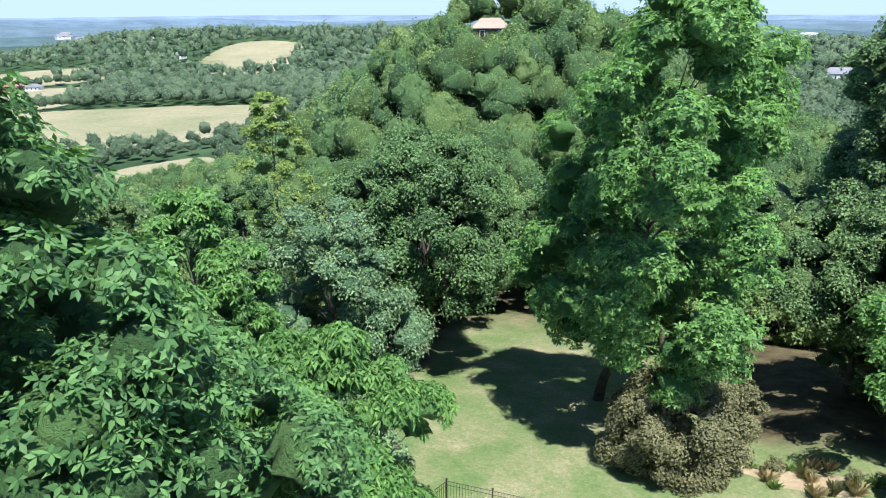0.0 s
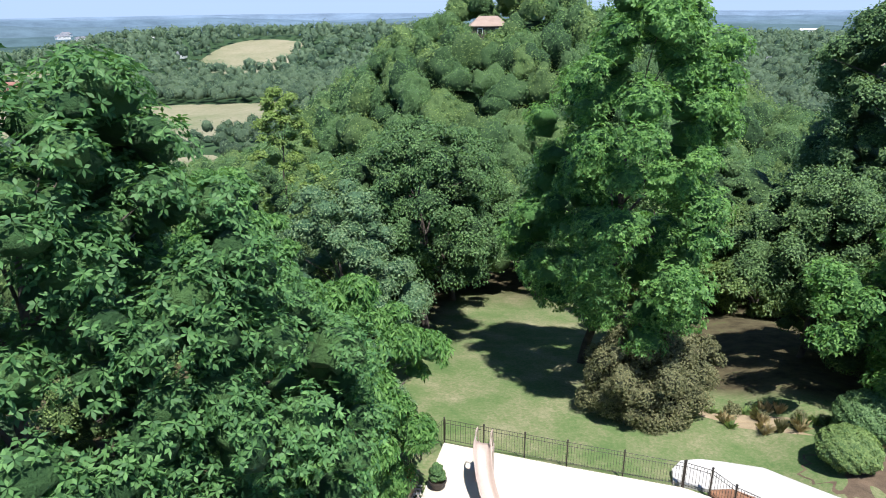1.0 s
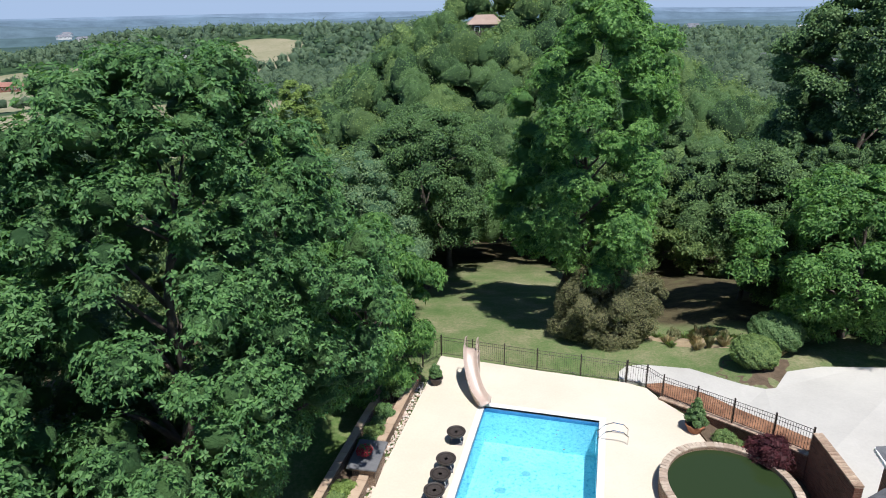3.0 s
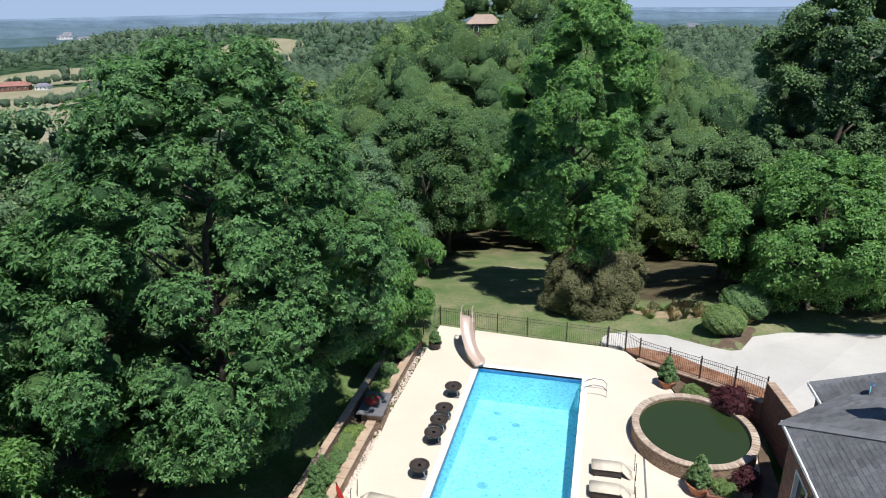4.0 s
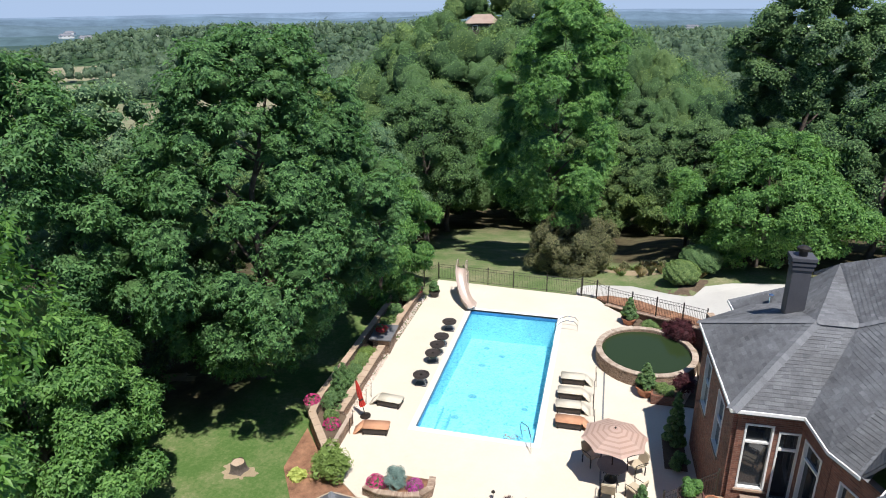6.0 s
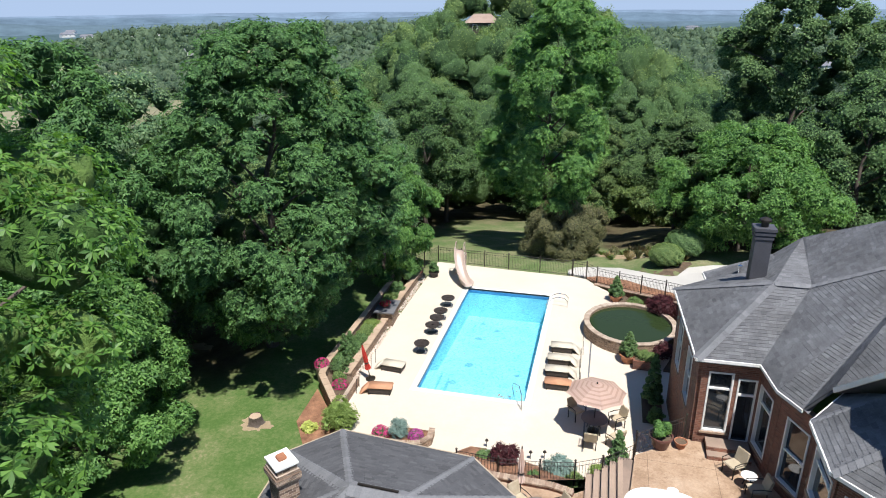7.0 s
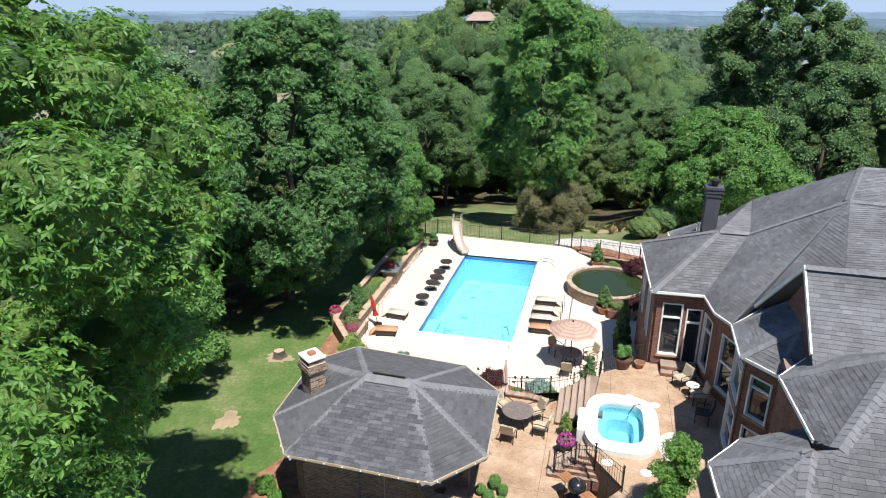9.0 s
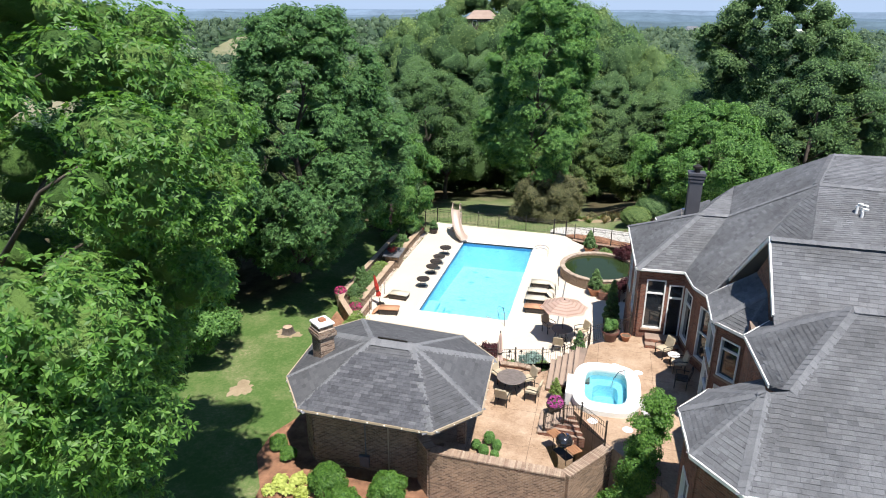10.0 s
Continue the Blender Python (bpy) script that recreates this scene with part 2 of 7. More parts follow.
LEAF = {
    "silver": leafy("leaf_silver", (0.075, 0.145, 0.070), (0.251, 0.365, 0.175), 0.38, 0.45, shine=0.38),
    "broad": leafy("leaf_broad", (0.044, 0.112, 0.038), (0.150, 0.290, 0.090), 0.36, 0.5, shine=0.28),
    "deep": leafy("leaf_deep", (0.059, 0.128, 0.050), (0.182, 0.300, 0.105), 0.36, 0.45),
    "bright": leafy("leaf_bright", (0.059, 0.145, 0.040), (0.199, 0.365, 0.095), 0.4, 0.45),
    "lush": leafy("leaf_lush", (0.042, 0.125, 0.024), (0.200, 0.375, 0.070), 0.47, 0.4, shine=0.45),
    "yellow": leafy("leaf_yellow", (0.13, 0.2, 0.045), (0.3, 0.4, 0.12), 0.4, 0.5),
    "olive": leafy("leaf_olive", (0.1, 0.112, 0.052), (0.235, 0.228, 0.112), 0.3, 0.55),
    "grove": leafy("leaf_woodland", (0.071, 0.140, 0.056), (0.205, 0.315, 0.118), 0.36, 0.5, 0.12),
    "grove_light": leafy("leaf_woodland_light", (0.087, 0.156, 0.056), (0.268, 0.360, 0.120), 0.38, 0.5, 0.12),
    # Paler and bluer than the nearer woods: haze of distance put into the green.
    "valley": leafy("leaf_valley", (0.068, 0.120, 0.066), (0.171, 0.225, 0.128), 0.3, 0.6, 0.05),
    "purple": leafy("petal_purple", (0.26, 0.03, 0.16), (0.52, 0.12, 0.36), 0.25, 0.5),
    "maroon": leafy("leaf_maroon", (0.030, 0.008, 0.012), (0.10, 0.025, 0.03), 0.25, 0.5),
    "lime": leafy("leaf_lime", (0.30, 0.36, 0.07), (0.56, 0.60, 0.18), 0.3, 0.5),
    "blue": leafy("leaf_blue", (0.10, 0.17, 0.15), (0.24, 0.33, 0.29), 0.15, 0.6),
    "pink": leafy("petal_pink", (0.32, 0.02, 0.10), (0.62, 0.09, 0.24), 0.25, 0.5),
    "redp": leafy("petal_red", (0.30, 0.02, 0.025), (0.56, 0.07, 0.08), 0.25, 0.5),
    "straw": leafy("leaf_straw", (0.28, 0.22, 0.10), (0.48, 0.40, 0.22), 0.2, 0.6),
}



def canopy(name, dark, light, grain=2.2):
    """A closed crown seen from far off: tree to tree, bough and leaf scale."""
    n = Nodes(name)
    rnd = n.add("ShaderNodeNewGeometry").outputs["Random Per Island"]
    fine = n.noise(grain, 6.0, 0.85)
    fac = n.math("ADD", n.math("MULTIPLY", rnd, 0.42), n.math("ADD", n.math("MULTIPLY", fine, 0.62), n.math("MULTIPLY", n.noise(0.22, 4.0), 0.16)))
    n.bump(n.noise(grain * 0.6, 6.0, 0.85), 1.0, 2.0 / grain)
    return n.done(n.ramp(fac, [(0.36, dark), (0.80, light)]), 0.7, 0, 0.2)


# Inner crown shade is put into these colours: darker than the leaves over them.
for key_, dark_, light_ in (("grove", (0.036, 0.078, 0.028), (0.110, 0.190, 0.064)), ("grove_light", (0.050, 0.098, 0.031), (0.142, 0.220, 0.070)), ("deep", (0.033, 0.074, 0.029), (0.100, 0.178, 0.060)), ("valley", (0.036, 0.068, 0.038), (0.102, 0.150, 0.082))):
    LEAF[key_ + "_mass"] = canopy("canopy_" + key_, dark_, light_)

# Near crowns: mostly darker copies of the leaf colours, for the shade inside.
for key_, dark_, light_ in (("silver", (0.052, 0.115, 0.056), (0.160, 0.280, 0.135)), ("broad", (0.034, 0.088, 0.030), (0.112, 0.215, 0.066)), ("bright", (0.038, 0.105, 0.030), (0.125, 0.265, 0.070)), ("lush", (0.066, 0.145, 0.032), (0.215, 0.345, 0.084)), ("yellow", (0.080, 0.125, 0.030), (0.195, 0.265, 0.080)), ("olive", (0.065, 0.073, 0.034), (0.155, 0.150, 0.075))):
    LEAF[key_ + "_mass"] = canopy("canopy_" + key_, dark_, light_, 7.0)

# ---- mesh helpers ----


def obj(name, me, material, parent=None, label=""):
    if material is not None:
        me.materials.append(M[material] if isinstance(material, str) and material in M else LEAF[material] if isinstance(material, str) else material)
    ob = new(name, me)
    if parent is not None:
        ob.parent = parent
    if label:
        ob["label"] = label
    return ob


def part(name, bm, material, parent=None, label="", smooth=False):
    me = bpy.data.meshes.new(name)
    bm.normal_update()
    bm.to_mesh(me)
    bm.free()
    if smooth:
        me.polygons.foreach_set("use_smooth", [True] * len(me.polygons))
    return obj(name, me, material, parent, label)


def raw(name, verts, faces, material, parent=None, label=""):
    me = bpy.data.meshes.new(name)
    me.from_pydata([tuple(v) for v in verts], [], [tuple(f) for f in faces])
    me.update()
    return obj(name, me, material, parent, label)


def thing(name, label, category, at=(0, 0, 0), turn=0.0, group="", kind=""):
    e = new(name)
    e.matrix_basis = pose(*at, 0, 0, turn)
    e.empty_display_size = 0.2
    return tagged(e, label, category, group, kind)


def box(bm, lo, hi, m=None, bevel=0.0):
    geo = bmesh.ops.create_cube(bm, size=1.0)["verts"]
    size = Vector(hi) - Vector(lo)
    mid = (Vector(hi) + Vector(lo)) / 2
    for v in geo:
        v.co = Vector((v.co.x * size.x, v.co.y * size.y, v.co.z * size.z)) + mid
    if bevel:
        edges = {e for v in geo for e in v.link_edges}
        geo = [v for v in bmesh.ops.bevel(bm, geom=list(edges), offset=bevel, segments=2, affect="EDGES", clamp_overlap=True)["verts"]]
    if m is not None:
        bmesh.ops.transform(bm, matrix=m, verts=geo)
    return bm


def boxed(lo, hi, m=None, bevel=0.0):
    return box(bmesh.new(), lo, hi, m, bevel)


def lathe(bm, profile, n=20, at=(0, 0, 0)):
    """Turns (radius, height) pairs about the upright axis."""
    rings = []
    for r, z in profile:
        rings.append([bm.verts.new((at[0] + r * math.cos(2 * math.pi * i / n), at[1] + r * math.sin(2 * math.pi * i / n), at[2] + z)) for i in range(n)])
    for a, b in zip(rings, rings[1:]):
        for i in range(n):
            bm.faces.new((a[i], a[(i + 1) % n], b[(i + 1) % n], b[i]))
    if profile[0][0] > 1e-4:
        bm.faces.new(rings[0][::-1])
    if profile[-1][0] > 1e-4:
        bm.faces.new(rings[-1])
    return bm


def tube(bm, points, radii, n=7):
    """A tapered tube along points."""
    points = [Vector(p) for p in points]
    if not hasattr(radii, "__len__"):
        radii = [radii] * len(points)
    rings = []
    for i, (p, r) in enumerate(zip(points, radii)):
        d = (points[min(i + 1, len(points) - 1)] - points[max(i - 1, 0)]).normalized()
        side = d.cross(Vector((0, 0, 1)) if abs(d.z) < 0.95 else Vector((1, 0, 0))).normalized()
        up = side.cross(d)
        rings.append([bm.verts.new(p + r * (math.cos(2 * math.pi * k / n) * side + math.sin(2 * math.pi * k / n) * up)) for k in range(n)])
    for a, b in zip(rings, rings[1:]):
        for k in range(n):
            bm.faces.new((a[k], a[(k + 1) % n], b[(k + 1) % n], b[k]))
    bm.faces.new(rings[0][::-1])
    bm.faces.new(rings[-1])
    return bm


def prism(bm, outline, z0, z1):
    """An upright block over a plan outline."""
    lo = [bm.verts.new((x, y, z0)) for x, y in outline]
    hi = [bm.verts.new((x, y, z1)) for x, y in outline]
    n = len(outline)
    for i in range(n):
        bm.faces.new((lo[i], lo[(i + 1) % n], hi[(i + 1) % n], hi[i]))
    bm.faces.new(lo[::-1])
    bm.faces.new(hi)
    bmesh.ops.recalc_face_normals(bm, faces=bm.faces)
    return bm


def slab(bm, outline, holes, z_top, thick):
    """A flat slab with openings right through it."""
    rings = [outline, *holes]
    edges = []
    for ring in rings:
        vs = [bm.verts.new((x, y, z_top)) for x, y in ring]
        edges += [bm.edges.new((vs[i], vs[(i + 1) % len(vs)])) for i in range(len(vs))]
    bmesh.ops.triangle_fill(bm, use_beauty=True, use_dissolve=False, edges=edges)
    faces = list(bm.faces)
    bmesh.ops.recalc_face_normals(bm, faces=faces)
    if sum(f.normal.z for f in bm.faces) < 0:
        bmesh.ops.reverse_faces(bm, faces=list(bm.faces))
    ext = bmesh.ops.extrude_face_region(bm, geom=list(bm.faces))["geom"]
    for v in ext:
        if isinstance(v, bmesh.types.BMVert):
            v.co.z -= thick
    bmesh.ops.recalc_face_normals(bm, faces=bm.faces)
    return bm


def ring_points(cx, cy, rx, ry, n, a0=0.0, a1=360.0, turn=0.0):
    out = []
    full = abs(a1 - a0) >= 360
    for i in range(n):
        a = radians(a0 + (a1 - a0) * i / (n if full else n - 1))
        x, y = rx * math.cos(a), ry * math.sin(a)
        t = radians(turn)
        out.append((cx + x * math.cos(t) - y * math.sin(t), cy + x * math.sin(t) + y * math.cos(t)))
    return out


# ---- foliage ----


def unit(rng, n):
    v = rng.normal(size=(n, 3))
    return v / np.linalg.norm(v, axis=1)[:, None]


def leaf_quads(pos, out, length, width, rng, droop=0.3, flat=0.5):
    """Pointed leaves at pos, blades turned outward and up."""
    n = len(pos)
    normal = out * 0.85 + np.array([0, 0, flat]) + 0.62 * unit(rng, n)
    normal /= np.linalg.norm(normal, axis=1)[:, None]
    axis = np.cross(normal, unit(rng, n)) + 0.5 * out
    axis[:, 2] -= droop
    axis -= normal * np.sum(axis * normal, axis=1)[:, None]
    axis /= np.linalg.norm(axis, axis=1)[:, None] + 1e-9
    side = np.cross(normal, axis)
    ln = (length * rng.uniform(0.65, 1.25, n))[:, None]
    wd = (width * rng.uniform(0.7, 1.2, n))[:, None]
    v = np.empty((n, 4, 3))
    v[:, 0] = pos - axis * ln * 0.5
    v[:, 1] = pos + side * wd * 0.5 + axis * ln * 0.05
    v[:, 2] = pos + axis * ln * 0.5 - normal * ln * 0.12
    v[:, 3] = pos - side * wd * 0.5 + axis * ln * 0.05
    return v.reshape(-1, 3)


def quads_mesh(name, verts, lumps=None, sides=4):
    """Loose leaf blades of that many sides; the solid lumps behind them take the second material."""
    n = len(verts) // sides
    co, loops = verts, np.arange(sides * n, dtype=np.int32)
    starts = np.arange(0, sides * n, sides, dtype=np.int32)
    slot = np.zeros(n, dtype=np.int32)
    if lumps is not None:
        lv, lf = lumps
        co = np.concatenate([verts, lv])
        loops = np.concatenate([loops, (lf + len(verts)).ravel().astype(np.int32)])
        starts = np.concatenate([starts, sides * n + 3 * np.arange(len(lf), dtype=np.int32)])
        slot = np.concatenate([slot, np.ones(len(lf), dtype=np.int32)])
    me = bpy.data.meshes.new(name)
    me.vertices.add(len(co))
    me.vertices.foreach_set("co", co.astype(np.float32).ravel())
    me.loops.add(len(loops))
    me.loops.foreach_set("vertex_index", loops)
    me.polygons.add(len(starts))
    me.polygons.foreach_set("loop_start", starts)
    if lumps is not None:
        me.polygons.foreach_set("material_index", slot)
        me.polygons.foreach_set("use_smooth", slot.astype(bool))
    me.update(calc_edges=True)
    return me


def ball_of(level):
    """Points and triangles of a ball, split that many times."""
    bm = bmesh.new()
    bmesh.ops.create_icosphere(bm, subdivisions=level, radius=1.0)
    bm.verts.ensure_lookup_table()
    v, f = np.array([x.co[:] for x in bm.verts]), np.array([[x.index for x in y.verts] for y in bm.faces])
    bm.free()
    return v, f


BALL = {k: ball_of(k) for k in (1, 2, 3, 4)}


def clump_lumps(centres, radii, rng, squash=0.75, fill=0.6):
    """An uneven solid lump for each clump's inner twigs and leaves; it stops light there."""
    v, f = BALL[2]
    n = len(centres)
    k = (np.asarray(radii) * fill)[:, None] * rng.uniform(0.72, 1.2, (n, len(v)))
    out = np.asarray(centres)[:, None] + v[None] * k[..., None] * np.array([1, 1, squash])
    faces = f[None] + (np.arange(n) * len(v))[:, None, None]
    return out.reshape(-1, 3), faces.reshape(-1, 3)


def lumpy(d, knobs, deep=0.42):
    """How far a crown reaches along d, given the directions of its boughs."""
    c = d @ knobs.T
    return 1 - deep * np.clip((1 - c.max(axis=1)) * 6.5, 0, 1) ** 0.8


def clump_leaves(centres, radii, n, length, width, rng, squash=0.75, droop=0.3, spray=1):
    """Leaves in rounded clumps, thicker to the outside of each."""
    w = np.asarray(radii) ** 2
    pick = rng.choice(len(centres), size=n // spray, p=w / w.sum())
    d = unit(rng, len(pick))
    if len(centres) > 30:
        away = centres - np.average(centres, axis=0)
        away /= np.linalg.norm(away, axis=1)[:, None] + 1e-6
        away = away[pick] + np.array([0, 0, 0.12])
        turn = np.sum(d * away, axis=1) < -0.1
        d[turn] = -d[turn]
    d[:, 2] = np.where(d[:, 2] < -0.8, -d[:, 2], d[:, 2])
    r = radii[pick] * rng.uniform(0.42, 1.12, len(pick)) ** 0.5
    off = d * r[:, None]
    off[:, 2] *= squash
    pos = centres[pick] + off
    if spray > 1:
        return star_sprays(pos, d, length, width, spray, rng, droop)
    return leaf_quads(pos, d, length, width, rng, droop)


def blades(quads):
    """Leaves cut to three corners, for trees far off."""
    return quads.reshape(-1, 4, 3)[:, 1:].reshape(-1, 3)


def clump_cores(centres, radii, rng, squash=0.75, fill=0.6, k=12, size=9.0):
    """Broad inner sprigs that close each clump behind its outer leaves."""
    cs, rs = np.repeat(np.asarray(centres), k, axis=0), np.repeat(np.asarray(radii), k)
    d = unit(rng, len(cs))
    d[:, 2] = np.where(d[:, 2] < -0.5, -d[:, 2], d[:, 2])
    return leaf_quads(cs + d * (rs * fill)[:, None] * np.array([1, 1, squash]), d, np.minimum(rs * 0.85, size), np.minimum(rs * 0.62, size * 0.73), rng, 0.2)


def star_sprays(pos, out, length, width, k, rng, droop):
    """Sprays of narrow leaflets that spread from one twig end."""
    n = len(pos)
    normal = out * 0.8 + np.array([0, 0, 0.55]) + 0.5 * unit(rng, n)
    normal /= np.linalg.norm(normal, axis=1)[:, None]
    a = np.cross(normal, unit(rng, n))
    a /= np.linalg.norm(a, axis=1)[:, None] + 1e-9
    b = np.cross(normal, a)
    ang = (np.arange(k)[None, :] * (2 * np.pi / k) + rng.uniform(0, 6.28, (n, 1)) + rng.normal(size=(n, k)) * 0.25)[..., None]
    axis = np.cos(ang) * a[:, None] + np.sin(ang) * b[:, None] + 0.25 * normal[:, None]
    axis[..., 2] -= droop * rng.uniform(0.5, 1.3, (n, k))
    axis /= np.linalg.norm(axis, axis=2)[..., None]
    side = np.cross(normal[:, None] + 0.5 * rng.normal(size=(n, k, 3)), axis)
    side /= np.linalg.norm(side, axis=2)[..., None] + 1e-9
    ln = length * rng.uniform(0.7, 1.3, (n, k, 1))
    wd = width * rng.uniform(0.75, 1.2, (n, k, 1)) * 0.5
    c = pos[:, None]
    v = np.empty((n, k, 4, 3))
    v[:, :, 0] = c + axis * ln * 0.04
    v[:, :, 1] = c + axis * ln * 0.5 + side * wd
    v[:, :, 2] = c + axis * ln - np.array([0, 0, 1.0]) * ln * 0.15 * droop
    v[:, :, 3] = c + axis * ln * 0.5 - side * wd
    return v.reshape(-1, 3)


def crown_clumps(rng, n, height, radius, low=0.25, shape=0.8, lean=(0, 0), lobes=0.25, rad=0.24, skirt=0.0, under=0.0):
    """Clump centres over an uneven crown; shape below 1 narrows the top."""
    cs, rs = [], []
    ph = rng.uniform(0, 6.28, 4)
    k = 0
    while len(cs) < n:
        k += 1
        t = (k + rng.uniform(0, 1)) / n % 1.0
        a = k * 2.399963 + rng.uniform(-0.4, 0.4)
        env = math.sin(math.pi * min(1.0, max(0.0, 0.10 + 0.86 * t ** shape))) ** 0.62
        env = max(env, skirt * (1 - t)) * (1 - under * (1 - float(smooth(0.28, 0.56, t))))
        env *= 1 + lobes * (math.sin(2 * a + ph[0]) * 0.5 + math.sin(3 * a + ph[1] + 4 * t) * 0.5) + 0.12 * math.sin(9 * t + ph[2])
        inner = rng.uniform(0.35, 0.75) if rng.random() < 0.28 else rng.uniform(0.78, 1.0)
        r = radius * env * inner
        z = height * (low + (1 - low) * t)
        cs.append((r * math.cos(a) + lean[0] * z, r * math.sin(a) + lean[1] * z, z - 0.06 * r))
        rs.append(radius * rad * rng.uniform(0.7, 1.3) * (0.75 + 0.35 * env))
    return np.array(cs), np.array(rs)


def tree_parts(parent, seed, height, radius, leaves, length, width, leaf, low=0.25, shape=0.8, lean=(0, 0), clumps=90, trunk=0.22,
               spray=1, rad=0.24, squash=0.75, droop=0.3, limbs=14, lobes=0.25, skirt=0.0, core=0.6, under=0.0, sides=4):
    rng = np.random.default_rng(seed)
    cs, rs = crown_clumps(rng, clumps, height, radius, low, shape, lean, lobes, rad, skirt, under)
    foliage = clump_leaves(cs, rs, leaves, length, width, rng, squash, droop, spray)
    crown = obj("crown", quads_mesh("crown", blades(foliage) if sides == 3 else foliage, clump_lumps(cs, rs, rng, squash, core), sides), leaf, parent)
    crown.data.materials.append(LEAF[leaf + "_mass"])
    bm = bmesh.new()
    top = height * 0.82
    pts = [Vector((lean[0] * z + 0.12 * radius * 0.3 * math.sin(z * 0.9 + seed), lean[1] * z + 0.1 * radius * 0.3 * math.cos(z * 0.7 + seed), z)) for z in np.linspace(-0.6, top, 9)]
    tube(bm, pts, [trunk * (1.25 if i == 0 else 1 - 0.85 * i / 8) for i in range(9)], 9)
    order = rng.permutation(len(cs))[:limbs]
    for i in order:
        c = Vector(cs[i])
        z0 = max(height * low * 0.5, c.z - 0.55 * (c - Vector((0, 0, c.z))).length - rng.uniform(0, 1.2))
        z0 = min(z0, top * 0.9)
        f = (z0 + 0.6) / (top + 0.6) * 8
        j = int(min(7, max(0, f)))
        s = pts[j].lerp(pts[j + 1], f - j)
        r0 = trunk * (1 - 0.85 * f / 8) * 0.55
        mid = s.lerp(c, 0.5) + Vector((0, 0, 0.08 * (c - s).length))
        tube(bm, [s, mid, s.lerp(c, 0.98)], [r0, r0 * 0.6, r0 * 0.2], 6)
    part("trunk", bm, "bark", parent, smooth=True)
    return parent


def tree(name, label, at, seed, height, radius, leaves, length, width, leaf, category="tree", group="", **kw):
    return tree_parts(thing(name, label, category, at, group=group), seed, height, radius, leaves, length, width, leaf, **kw)


def smooth(a, b, x):
    t = np.clip((np.asarray(x, float) - a) / (b - a), 0, 1)
    return t * t * (3 - 2 * t)


# ---- ground ----


def lie(x, y):
    """Height of the land."""
    x, y = np.asarray(x, float), np.asarray(y, float)
    f, r = -0.249 * x + 0.969 * y, 0.969 * x + 0.249 * y
    d = np.hypot(x, y)
    z = -0.10 + 0 * x
    z = z - 1.9 * smooth(-9, -24, x) * smooth(45, 10, y)
    z = z + 0.80 * smooth(9.5, 13.5, x) * smooth(9, 14, y) * smooth(60, 26, y)
    z = z - 6.6 * smooth(12, 53, f) - 16 * smooth(44, 105, f)
    z = z - 11 * smooth(-14, -60, r) * smooth(12, 75, f) - 9 * smooth(-30, -150, r) * smooth(60, 260, f)
    z = z - 9 * smooth(50, 140, r) * smooth(70, 190, f)
    z = z + 38.0 * np.exp(-(((f - 178) / 46) ** 2) - ((r - 22) / 52) ** 2) + 5.0 * np.exp(-(((f - 130) / 40) ** 2) - ((r - 80) / 40) ** 2)
    z = z - 5 * smooth(420, 700, d) + 9 * np.exp(-(((x - 140) / 60) ** 2) - ((y - 512) / 60) ** 2)
    z = z + 25 * np.exp(-(((f - 1000) / 190) ** 2)) * smooth(-620, -420, r) * smooth(60, -130, r)
    roll = np.sin(x * 0.0061 + 1.0) * np.sin(y * 0.0053 + 0.4) * 3 + np.sin(x * 0.0017 + y * 0.0012) * 3
    z = z + roll * smooth(350, 800, d) * smooth(1500, 1000, d)
    z = z - 44 * smooth(1150, 1600, d) + 20 * smooth(2500, 4700, d)
    z = z + 0.10 * np.sin(x * 0.7 + 1) * np.sin(y * 0.6) * smooth(18, 30, d)
    return z


def under(x, y):
    """How far the land is dug out below pool deck, patios and house."""
    def inside(x0, x1, y0, y1, m=1.2):
        return smooth(x0 - m, x0 + m, x) * smooth(x1 + m, x1 - m, x) * smooth(y0 - m, y0 + m, y) * smooth(y1 + m, y1 - m, y)
    return 2.6 * np.maximum(inside(-1.6, 10.5, -1.0, 13.6), inside(3.0, 24, -12.0, 8.0))


